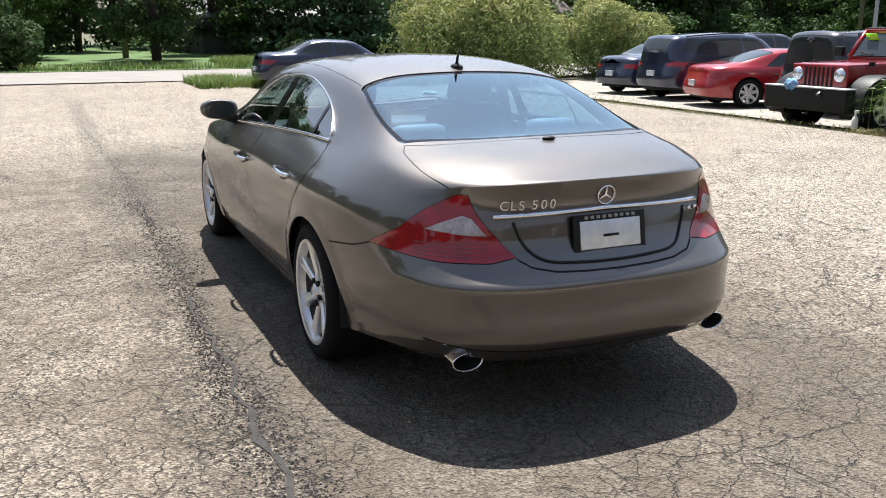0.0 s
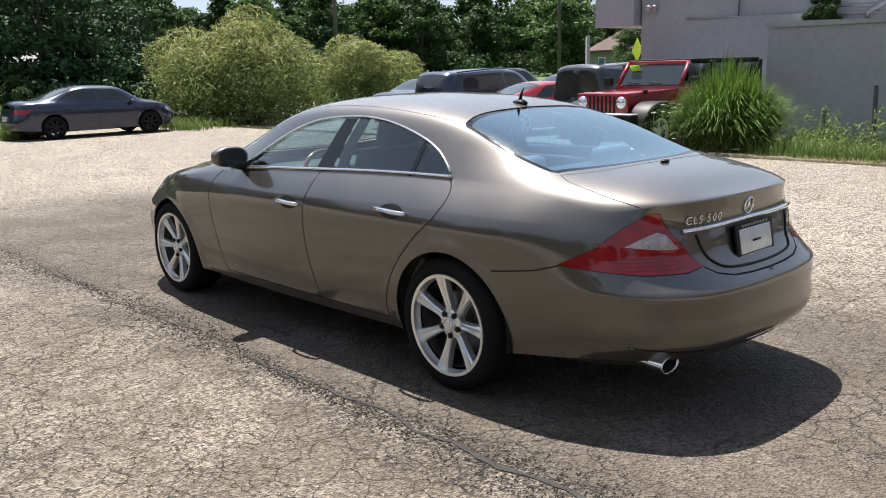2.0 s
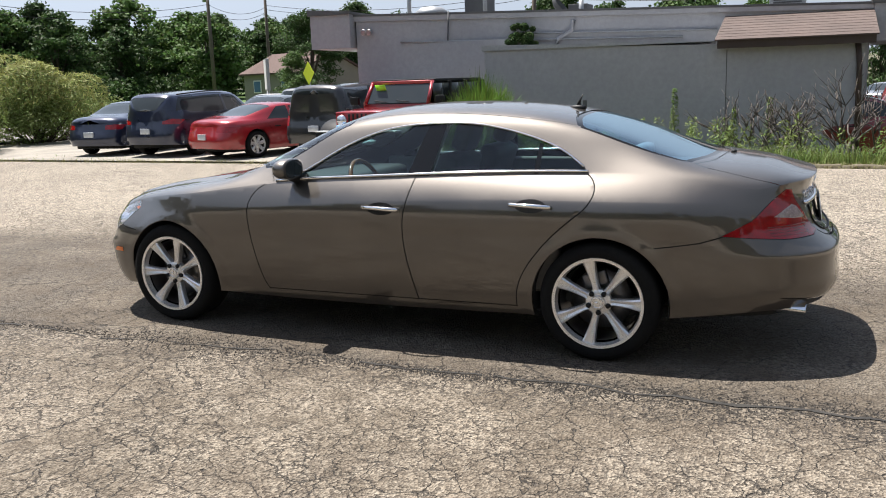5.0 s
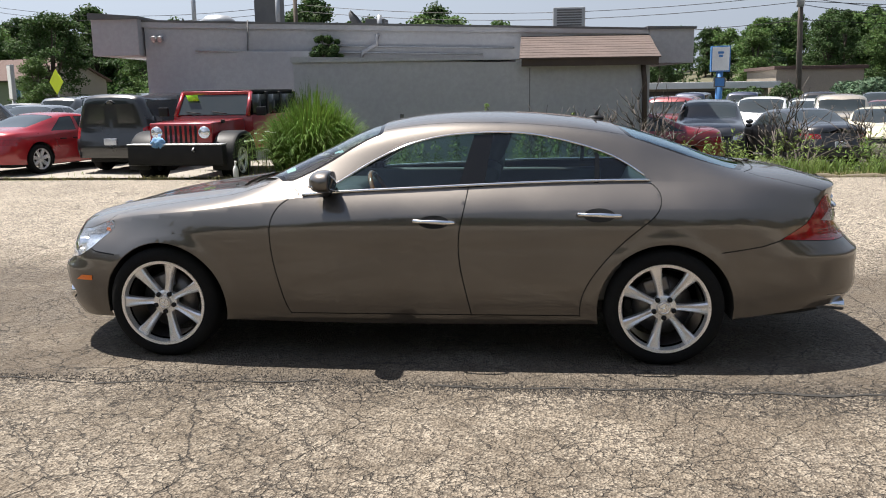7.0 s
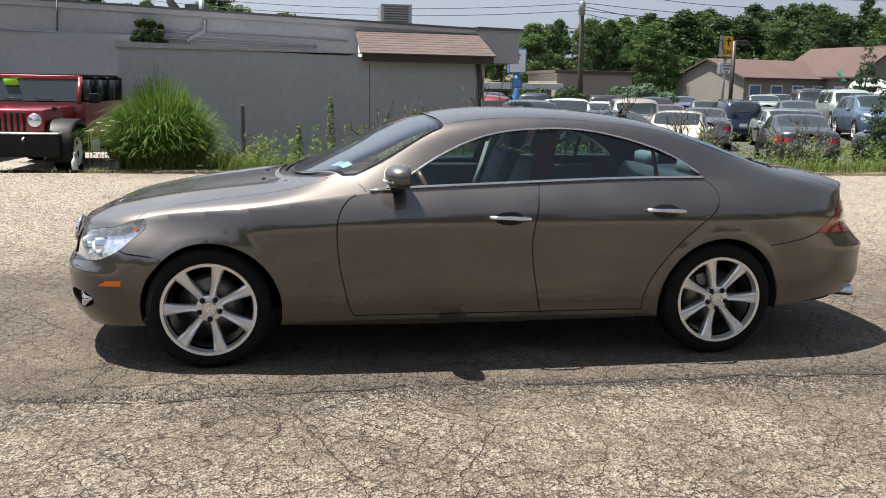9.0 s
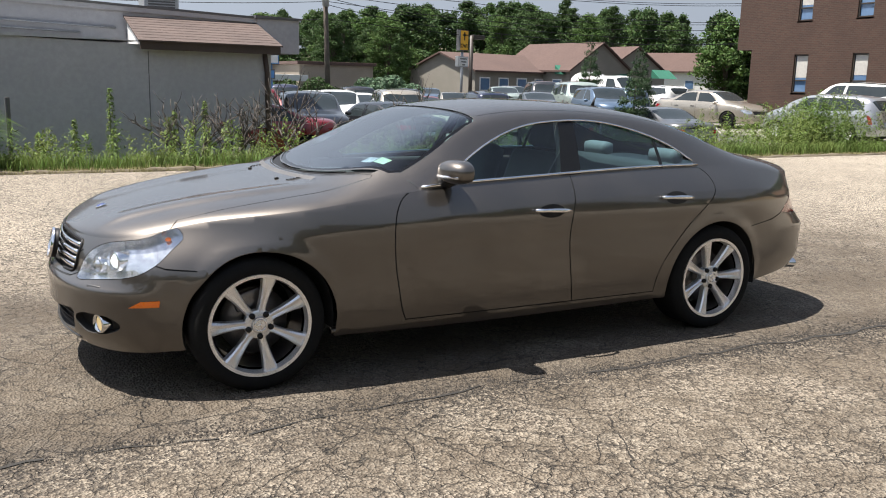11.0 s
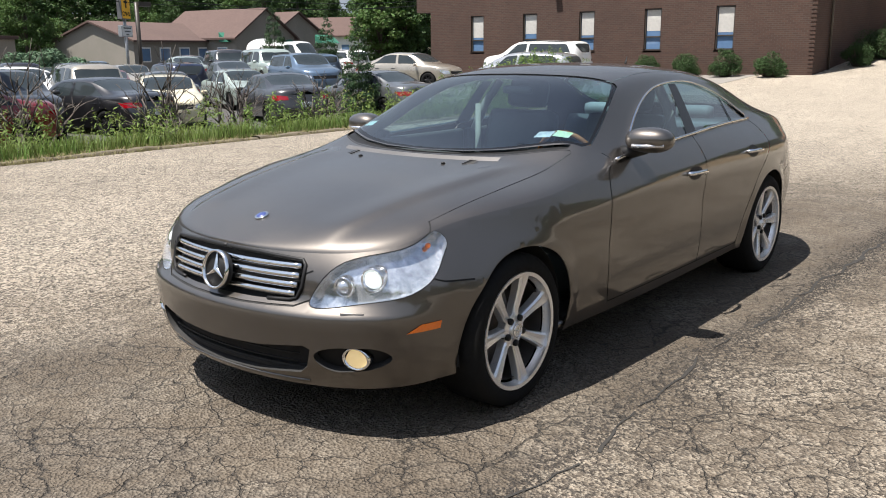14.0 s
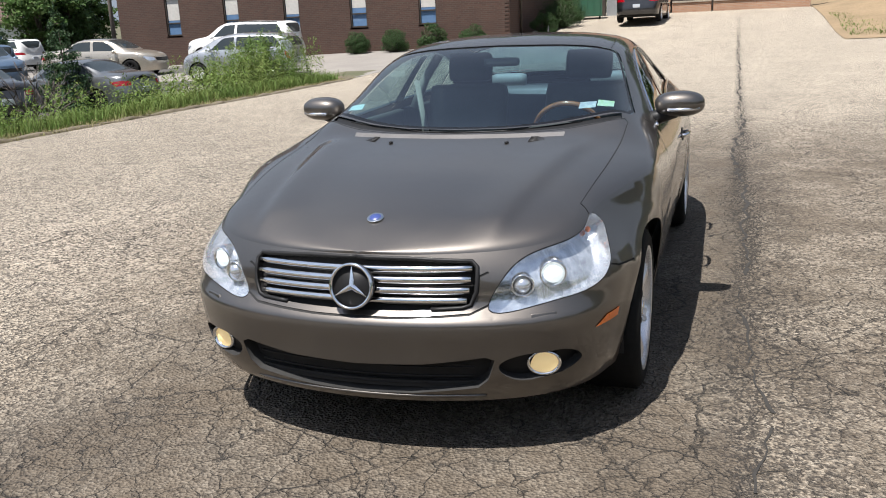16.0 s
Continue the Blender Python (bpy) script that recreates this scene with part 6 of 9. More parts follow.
def office_window(parent, x, y, z0, h, w, blind):
    win = new("window")
    win.parent = parent
    win.matrix_basis = pose(x, y, z0)
    f = 0.055
    for x0, x1, a, b in ((-w / 2, -w / 2 + f, 0, h), (w / 2 - f, w / 2, 0, h), (-w / 2, w / 2, h - f, h), (-w / 2, w / 2, 0, f), (-w / 2, w / 2, h * 0.31, h * 0.31 + f)):
        part("window_frame", boxed(x0, x1, -0.06, 0.02, a, b, 0.004), FRAMEDARK, win, smooth=False)
    part("pane", boxed(-w / 2 + f, w / 2 - f, -0.055, -0.045, h * 0.31 + f, h - f), PANE, win, smooth=False)
    part("pane", boxed(-w / 2 + f, w / 2 - f, -0.055, -0.045, f, h * 0.31), PANE, win, smooth=False)
    # pale sheet before the upper pane, standing in for reflected sky
    part("blind", boxed(-w / 2 + f + 0.02, w / 2 - f - 0.02, -0.044, -0.04, h * 0.40 if blind else h * 0.47, h - 0.06), SKYSHEEN, win, smooth=False)
    part("window_sill", boxed(-w / 2 - 0.05, w / 2 + 0.05, -0.1, 0.07, -0.09, 0.0, 0.01), FRAMEDARK, win, smooth=False)
    return win


def brick_office():
    b = thing("brick_office", "two-storey red-brown brick office with narrow bronze windows", "building")
    y0 = -29.5
    xs = [10.7, 13.75, 16.85, 19.8, 22.8]
    w, z0, h = 0.76, 1.42, 1.68
    edges = [7.3]
    for x in xs:
        edges += [x - w / 2, x + w / 2]
    edges.append(25.7)
    for a, c in zip(edges[::2], edges[1::2]):
        part("wall_pier", boxed(a, c, y0 - 0.3, y0, -0.6, 7.6), BRICK, b, smooth=False)
    for x in xs:
        for za, zb in ((-0.6, z0), (z0 + h, 4.55), (4.55 + h, 7.6)):
            part("wall_panel", boxed(x - w / 2, x + w / 2, y0 - 0.3, y0, za, zb), BRICK, b, smooth=False)
    part("side_wall", boxed(7.3, 7.6, -56, y0 - 0.3, -0.4, 7.6), BRICK, b, smooth=False)
    part("side_wall", boxed(25.4, 25.7, -56, y0 - 0.3, -0.8, 7.6), BRICK, b, smooth=False)
    part("upper_bay", boxed(25.7, 26.6, -45, y0 + 0.0, 3.35, 7.6), BRICK, b, smooth=False)
    part("flat_roof", boxed(7.2, 26.7, -56, y0 + 0.06, 7.6, 7.75), COPING, b, smooth=False)
    part("inner_floor", boxed(7.7, 25.3, -50, y0 - 0.4, 3.9, 4.1), COPING, b, smooth=False)
    for z in (z0, 4.55):
        for i, x in enumerate(xs):
            office_window(b, x, y0 - 0.07, z, h, w, i % 2 == 0)
    lamp = part("wall_lamp", boxed(18.15, 18.45, y0, y0 + 0.22, 3.68, 3.9, 0.03), FRAMEDARK, b, smooth=False)
    part("downpipe", tube(bmesh.new(), [(7.22, -31.2, 0.5), (7.22, -31.2, 7.6)], 0.05, 6), FRAMEDARK, b)
    # toothed corner bricks
    for k in range(44):
        part("corner_brick", boxed(7.27, 7.48, y0 - 0.10, y0 + 0.02, 0.6 + k * 0.15, 0.67 + k * 0.15), BRICK, b, smooth=False)
    return b


brick_office()


def garage_block():
    b = thing("garage_block", "low tan brick garage block with dark openings", "building")
    zg = 1.25
    y = -42.0
    x = 8.0
    for k, (x0, x1) in enumerate(((3.9, 2.0), (1.9, 0.0), (-0.1, -4.6))):
        part("brick_panel", boxed(x1, x0, y - 0.25, y, zg - 0.4, zg + 0.62 if k else zg + 2.4, 0.01), TANBRICK, b, smooth=False)
        part("ledge", boxed(x1, x0, y - 0.3, y + 0.05, zg + 0.62, zg + 0.70, 0.01), TANWALL, b, smooth=False)
    part("dark_opening", boxed(-4.6, 2.0, y - 0.5, y - 0.3, zg, zg + 3.2), FRAMEDARK, b, smooth=False)
    part("garage_door", boxed(4.1, 5.2, y - 0.2, y - 0.05, zg - 0.3, zg + 2.3, 0.01), GALV, b, "grey steel door", smooth=False)
    part("dark_opening", boxed(5.3, 7.3, y - 0.5, y - 0.2, zg - 0.3, zg + 3.2), FRAMEDARK, b, smooth=False)
    part("upper_wall", boxed(-4.8, 7.29, y - 0.4, y - 0.02, zg + 2.4, zg + 5.5), TANBRICK, b, smooth=False)
    return b


garage_block()


def dumpster():
    d = thing("dumpster", "dark green steel dumpster with wheels by the garage", "dumpster", m=pose(5.75, -39.2, 1.28, 0, 0, 6))
    bm = bmesh.new()
    prism(bm, [(-0.7, -0.45), (0.7, -0.45), (0.72, 0.45), (-0.72, 0.45)], 0.14, 1.15)
    part("body", bm, DUMPGREEN, d, smooth=False)
    for k in range(5):
        part("rib", boxed(-0.6 + k * 0.3 - 0.03, -0.6 + k * 0.3 + 0.03, 0.45, 0.49, 0.16, 1.1), DUMPGREEN, d, smooth=False)
    part("lid", boxed(-0.76, 0.76, -0.5, 0.5, 1.15, 1.22, 0.02), BLACK, d, "black plastic lid", smooth=False)
    for x in (-0.6, 0.6):
        for y in (-0.35, 0.35):
            part("castor", lathe(bmesh.new(), [(0, -0.03), (0.07, -0.03), (0.07, 0.03), (0, 0.03)], 12, pose(x, y, 0.07, 0, 90, 0)), RUBBER, d)


DUMPGREEN = stuff_mat("dumpster_green", (0.02, 0.10, 0.055), (0.03, 0.085, 0.05), 0.55, grain=15, big=2)
dumpster()


def gable_house(name, label, cx, cy, rz, w, d, eave, ridge, wall, roof, openings=3, base=-1.0):
    h = thing(name, label, "building", m=pose(cx, cy, float(ground_z(cx, cy)), 0, 0, rz))
    bm = bmesh.new()
    a = [bm.verts.new(p) for p in ((-w / 2, -d / 2, base), (w / 2, -d / 2, base), (w / 2, d / 2, base), (-w / 2, d / 2, base))]
    t = [bm.verts.new(p) for p in ((-w / 2, -d / 2, eave), (w / 2, -d / 2, eave), (w / 2, d / 2, eave), (-w / 2, d / 2, eave))]
    r = [bm.verts.new((-w / 2, 0, ridge)), bm.verts.new((w / 2, 0, ridge))]
    for i in range(4):
        bm.faces.new((a[i], a[(i + 1) % 4], t[(i + 1) % 4], t[i]))
    bm.faces.new((t[0], r[0], t[3]))
    bm.faces.new((t[1], t[2], r[1]))
    part("wall_shell", bm, wall, h, smooth=False)
    for s in (-1, 1):
        bm = bmesh.new()
        sl = (ridge - eave) / (d / 2)
        y1, z1 = s * (d / 2 + 0.35), eave - sl * 0.35
        p = [(-w / 2 - 0.3, 0, ridge), (w / 2 + 0.3, 0, ridge), (w / 2 + 0.3, y1, z1), (-w / 2 - 0.3, y1, z1)]
        vs = [bm.verts.new((x, y, z + 0.14)) for x, y, z in p] + [bm.verts.new((x, y, z + 0.005)) for x, y, z in p]
        for f in ((0, 1, 2, 3), (7, 6, 5, 4), (0, 4, 5, 1), (1, 5, 6, 2), (2, 6, 7, 3), (3, 7, 4, 0)):
            bm.faces.new([vs[i] for i in f])
        bmesh.ops.recalc_face_normals(bm, faces=bm.faces)
        part("roof", bm, roof, h, smooth=False)
    for k in range(openings):
        x = -w / 2 + w * (k + 0.5) / openings
        for s in (-1, 1):
            win = part("window", boxed(x - 0.55, x + 0.55, s * d / 2 - 0.05, s * d / 2 + 0.05, 0.9, 2.0, 0.01), WHITE, h, smooth=False)
            part("pane", boxed(x - 0.45, x + 0.45, s * d / 2 - 0.07, s * d / 2 + 0.07, 1.0, 1.9), PANE, win, smooth=False)
    return h


# the eating house with brown roofs, built of three gabled blocks
gable_house("restaurant", "long cream diner with a low brown roof", 62, -37, 100, 12, 9, 2.5, 3.9, CREAM, ROOFBROWN, 6)
gable_house("restaurant_wing", "cream gabled wing of the diner with brown roof", 59.5, -42.5, 8, 9, 7, 2.8, 5.0, CREAM, ROOFBROWN, 3)
gable_house("restaurant_wing", "cream gabled far wing of the diner", 63.5, -49.5, 8, 9, 8, 2.8, 5.0, CREAM, ROOFBROWN, 3)
for y, z in ((-40.2, 2.4), (-45.2, 2.3), (-50.5, 2.3)):
    bm = prism(bmesh.new(), [(0, 0), (1.1, 0), (1.1, 0.75)], -1.0, 1.0, pose(55.0, y, z, 90, 0, 0))
    solid("shop_awning", bm, SIGNGREEN, "dark green cloth awning over a door", "awning")
gable_house("small_house", "small pale house with brick-red gable roof", 62, 39.5, 70, 8, 7, 2.6, 4.2, CREAM, ROOFBROWN, 2)
gable_house("grey_house", "weathered house among trees beyond the street", 11.5, 54, 10, 11, 8, 2.0, 3.2, COPING, COPING, 4)
gable_house("far_house", "white far house below the wooded hill", 75, -70, 30, 9, 7, 3.0, 5.0, WHITE, ROOFBROWN, 2)
gable_house("brown_house", "dark brown house among the trees", 36, 62, 20, 6, 5, 2.8, 4.6, DARKWOOD, SHINGLE, 2)
bm = boxed(50, 58, -15, -7.2, -0.8, 1.35)
ob = thing("flat_canopy_building", "low flat-roofed shop with a white roof edge", "building")
part("wall_shell", bm, TANWALL, ob, smooth=False)
part("roof_edge", boxed(49.4, 58.5, -15.6, -6.8, 1.35, 1.75, 0.02), WHITE, ob, smooth=False)
part("dark_front", boxed(49.9, 50.0, -14.5, -7.6, -0.6, 1.2), FRAMEDARK, ob, smooth=False)
ob = thing("tan_shop", "flat tan stucco shop behind the lot", "building")
part("wall_shell", boxed(54, 62, -22, -16.5, -0.8, 2.5), TANWALL, ob, smooth=False)
part("roof_edge", boxed(53.8, 62.2, -22.2, -16.3, 2.5, 2.72, 0.02), ROOFBROWN, ob, smooth=False)


def pole_sign(name, label, x, y, rz, panels, top, r=0.09, mt=None):
    s = thing(name, label, "sign", m=pose(x, y, float(ground_z(x, y)), 0, 0, rz))
    part("pole", tube(bmesh.new(), [(0, 0, -0.6), (0, 0, top)], r, 10), mt or GALV, s)
    for z0, z1, w, d, mat, face in panels:
        c = part("cabinet", boxed(-w / 2, w / 2, -d / 2, d / 2, z0, z1, 0.02), mat, s, smooth=False)
        part("face", boxed(-w / 2 + 0.05, w / 2 - 0.05, -d / 2 - 0.012, -d / 2, z0 + 0.05, z1 - 0.05), face, c, smooth=False)
    return s


s = pole_sign("pole_sign", "blue and white box sign on a blue pole", 36, -9.2, -95, [(2.7, 3.85, 0.85, 0.45, SIGNBLUE, WHITE), (2.0, 2.45, 0.5, 0.4, COPING, SIGNBLUE)], 3.0, 0.16, SIGNBLUE)
for z, w in ((3.55, 0.25), (3.4, 0.18)):
    part("letter_bar", boxed(-w / 2, w / 2, -0.25, -0.238, z - 0.05, z + 0.05), SIGNBLUE, s, smooth=False)
s = pole_sign("pole_sign", "tall yellow sign over a white board on a pole", 45, -24.4, -62, [(3.55, 4.85, 0.95, 0.3, COPING, SIGNYELLOW), (2.55, 3.2, 1.15, 0.25, GALV, WHITE)], 4.0, 0.09)
part("sign_word", text_bm("OWL", 0.36, Matrix.Translation((0, -0.17, 3.85)) @ Matrix.Rotation(radians(90), 4, "X"), 0.008), BLACK, s, smooth=False)
part("arrow_bar", boxed(-0.06, 0.06, -0.175, -0.16, 4.2, 4.7), BLACK, s, smooth=False)
part("arrow_head", boxed(-0.18, 0.18, -0.175, -0.16, 4.48, 4.58), BLACK, s, smooth=False)
for z, w in ((3.05, 0.8), (2.86, 0.6), (2.68, 0.3)):
    part("letter_bar", boxed(-w / 2, w / 2, -0.15, -0.138, z - 0.04, z + 0.04), COPING, s, smooth=False)
s = pole_sign("board_sign", "white board sign with faded red letters on posts", 30.5, 21.9, -140, [(1.55, 3.05, 1.0, 0.15, GALV, WHITE)], 1.7, 0.07)
s = thing("crossing_sign", "yellow-green pedestrian crossing sign on a post", "sign", m=pose(37, 23.5, 0, 0, 0, -120))
part("post", tube(bmesh.new(), [(0, 0, -0.3), (0, 0, 2.6)], 0.04, 8), GALV, s)
part("plate", boxed(-0.45, 0.45, -0.01, 0.01, -0.45, 0.45, 0, Matrix.Translation((0, -0.06, 2.2)) @ Matrix.Rotation(radians(45), 4, "Y")), CROSSYELLOW, s, smooth=False)


def utility_pole(x, y, top, lean=0.0, arm=True, rz=0):
    z = float(ground_z(x, y))
    p = thing("utility_pole", "weathered wooden utility pole carrying wires", "utility pole", "utility poles", pose(x, y, z, 0, 0, rz))
    part("post", tube(bmesh.new(), [(0, 0, -0.5), (lean * 0.5, 0, top / 2), (lean, 0, top)], [0.17, 0.15, 0.12], 10), POLEWOOD, p)
    if arm:
        part("cross_arm", boxed(lean - 1.1, lean + 1.1, -0.06, 0.06, top - 0.7, top - 0.56, 0.01), POLEWOOD, p, smooth=False)
        for k in (-1, -0.5, 0.5, 1):
            part("insulator", lathe(bmesh.new(), [(0.03, 0), (0.05, 0.05), (0.03, 0.1), (0, 0.12)], 8, Matrix.Translation((lean + k, 0, top - 0.56))), GALV, p)
        part("transformer", lathe(bmesh.new(), [(0, 0), (0.2, 0.02), (0.2, 0.75), (0.14, 0.82), (0, 0.85)], 14, Matrix.Translation((lean + 0.05, 0.32, top - 2.0))), GALV, p)
    return p


POLES = [(-38, 44, 9.5), (2, 45, 9.5), (32.6, 45, 9.2), (56.5, 45, 10.5), (65, 45, 10.8), (52, 15, 9.0), (45, -15.4, 8.2), (44, -52, 8.5)]
for i, (x, y, h) in enumerate(POLES):
    utility_pole(x, y, h, 0.25 if i == 6 else 0.0, i in (3, 6), 90 if i > 4 else 0)
lp = thing("flood_light_pole", "dark steel pole with square flood lights", "street lamp", m=pose(42, -23.4, -0.5))
part("post", tube(bmesh.new(), [(0, 0, -0.2), (0, 0, 4.8)], 0.12, 8), FRAMEDARK, lp)
part("lamp_head", boxed(-0.9, 0.0, -0.2, 0.2, 4.6, 4.85, 0.03, Matrix.Rotation(radians(100), 4, "Z")), FRAMEDARK, lp, smooth=False)


def wire(a, b, sag, r=0.018):
    a, b = Vector(a), Vector(b)
    pts = [a.lerp(b, t) - Vector((0, 0, sag * 4 * t * (1 - t))) for t in np.linspace(0, 1, 14)]
    return solid("overhead_wire", tube(bmesh.new(), pts, r, 5), BLACK, "black overhead wire slung between utility poles", "wire", group="overhead wires")


for (a, b) in ((0, 1), (1, 2), (2, 3), (3, 4)):
    for dz, dy in ((-0.3, 0.4), (-0.9, -0.4), (-2.2, 0.0), (-2.7, 0.1)):
        A, B = POLES[a], POLES[b]
        wire((A[0], A[1] + dy, A[2] + dz + float(ground_z(A[0], A[1]))), (B[0], B[1] + dy, B[2] + dz + float(ground_z(B[0], B[1]))), 0.7)
for (a, b) in ((4, 5), (5, 6), (6, 7)):
    for dz, dx in ((-0.3, 0.4), (-0.5, -0.4), (-1.8, 0.0), (-2.2, 0.1), (-3.2, 0)):
        A, B = POLES[a], POLES[b]
        wire((A[0] + dx, A[1], A[2] + dz), (B[0] + dx, B[1], B[2] + dz), 0.8)

for dz in (4.6, 5.0, 6.2):
    wire((45, -15.4, dz + 1.2), (42, -23.4, dz), 0.2)
    wire((42, -23.4, dz), (46, -60, dz + 1.5), 0.8)

# bank at the south-west corner of the lot
X, Y = np.meshgrid(np.linspace(-22, -4.6, 24), np.linspace(-60, -27, 34))
Z = ground_z(X, Y) + 0.02 + 2.6 * sm2(-X, 4.6, 13) * sm2(-Y, 28, 42) + 0.12 * np.sin(X * 2.1) * np.sin(Y * 1.7) * sm2(-X, 5.5, 8)
v = np.stack([X, Y, Z], -1).reshape(-1, 3)
f = [(j * 24 + i, j * 24 + i + 1, (j + 1) * 24 + i + 1, (j + 1) * 24 + i) for j in range(33) for i in range(23)]
tagged(new("earth_bank", from_lists("earth_bank", v, f, DRYSOIL)), "dry brown earth bank with thin grass", "bank", kind="structure")
v, f = sheet(np.array([9.26, 12, 16, 20, 26, 34]), np.array([-30, -28, -26, -24, -22, -20.5, -19.2]), 0.004)
tagged(new("apron", from_lists("apron", v, f, STREET)), "grey asphalt parking strip before the brick office", "pavement", kind="structure")


def kerb(pts, seed):
    """A low crumbled kerb: a ragged bar of old asphalt and concrete."""
    r = random.Random(seed)
    k = thing("kerb", "low crumbled kerb along the weedy verge", "kerb", kind="structure")
    for a, b in zip(pts, pts[1:]):
        n = max(1, int(math.dist(a, b) / 1.2))
        for i in range(n):
            p, q = [(a[0] + (b[0] - a[0]) * t, a[1] + (b[1] - a[1]) * t) for t in (i / n, (i + 0.985) / n)]
            bm = bmesh.new()
            rows = []
            m = 7
            for t in np.linspace(0, 1, m):
                x, y = p[0] + (q[0] - p[0]) * t, p[1] + (q[1] - p[1]) * t
                z = float(ground_z(9.2, y))
                hgt = 0.015 + 0.04 * r.random()
                rows.append([bm.verts.new((x + dx + r.uniform(-0.02, 0.02), y, z + dz)) for dx, dz in ((-0.10, -0.05), (-0.08, hgt * 0.8), (-0.03, hgt), (0.08, hgt * r.uniform(0.85, 1)), (0.14, hgt * 0.6), (0.16, -0.05))])
            for u, w in zip(rows, rows[1:]):
                for j in range(5):
                    bm.faces.new((u[j], u[j + 1], w[j + 1], w[j]))
            part("kerb_stone", bm, KERB, k)
    return k


kerb([(9.36, 3.4), (9.42, 0.9), (9.5, -1.6), (9.4, -4.2), (9.3, -9), (9.2, -14), (9.25, -18.3), (10.0, -19.0), (13, -19.2)], 4)

# ---- parked cars ----
CURVES = {
    "saloon": dict(zc=[(-.5, .62), (-.47, .70), (-.40, .745), (-.31, .765), (-.15, .965), (-.03, 1), (.07, .985), (.14, .945), (.27, .705), (.31, .685), (.40, .63), (.46, .56), (.5, .49)],
                   zb=[(-.5, .60), (-.45, .645), (-.3, .675), (0, .65), (.25, .625), (.38, .58), (.46, .525), (.5, .47)], rear=[(-.155, .5), (-.15, 1), (-.305, 1), (-.285, .5)], side=(-.27, -.16), gr=(.30, .40)),
    "coupe": dict(zc=[(-.5, .62), (-.47, .70), (-.42, .74), (-.34, .765), (-.13, .965), (-.02, 1), (.05, .985), (.11, .945), (.25, .70), (.29, .675), (.40, .60), (.46, .52), (.5, .44)],
                  zb=[(-.5, .60), (-.45, .65), (-.3, .68), (0, .65), (.25, .62), (.38, .56), (.46, .49), (.5, .42)], rear=[(-.135, .5), (-.13, 1), (-.33, 1), (-.31, .5)], side=(-.19, -.10), gr=(.33, .42)),
    "suv": dict(zc=[(-.5, .56), (-.487, .68), (-.455, .90), (-.41, .965), (-.1, 1), (.07, .985), (.13, .95), (.26, .715), (.29, .695), (.40, .65), (.46, .59), (.5, .50)],
                zb=[(-.5, .54), (-.47, .62), (-.35, .66), (0, .635), (.25, .62), (.38, .59), (.46, .54), (.5, .48)], rear=[(-.448, .52), (-.452, 1), (-.486, 1), (-.483, .52)], side=(-.43, -.38), gr=(.6, .7)),
    "hatch": dict(zc=[(-.5, .50), (-.485, .66), (-.45, .86), (-.38, .955), (-.1, 1), (.05, .985), (.13, .94), (.33, .695), (.37, .66), (.44, .58), (.48, .50), (.5, .44)],
                  zb=[(-.5, .48), (-.46, .60), (-.35, .65), (0, .62), (.3, .60), (.40, .55), (.46, .49), (.5, .42)], rear=[(-.435, .52), (-.44, 1), (-.482, 1), (-.478, .52)], side=(-.41, -.34), gr=(.6, .7)),
    "boxy": dict(zc=[(-.5, .58), (-.49, .80), (-.475, .94), (-.44, .985), (-.1, 1), (.10, .985), (.145, .95), (.22, .70), (.25, .685), (.40, .665), (.47, .63), (.5, .56)],
                 zb=[(-.5, .56), (-.48, .62), (-.35, .625), (0, .615), (.2, .61), (.38, .61), (.46, .585), (.5, .52)], rear=[(-.472, .50), (-.476, 1), (-.489, 1), (-.488, .50)], side=(-.45, -.43), gr=(.6, .7)),
    "van": dict(zc=[(-.5, .50), (-.495, .80), (-.485, .95), (-.45, .99), (-.1, 1), (.20, .985), (.26, .95), (.38, .62), (.41, .58), (.46, .54), (.48, .50), (.5, .40)],
                zb=[(-.5, .46), (-.48, .55), (-.35, .55), (0, .55), (.3, .55), (.42, .50), (.47, .45), (.5, .38)], rear=[(-.480, .50), (-.484, 1), (-.492, 1), (-.491, .50)], side=(.12, .14), gr=(.6, .7)),
}
BARE = {}


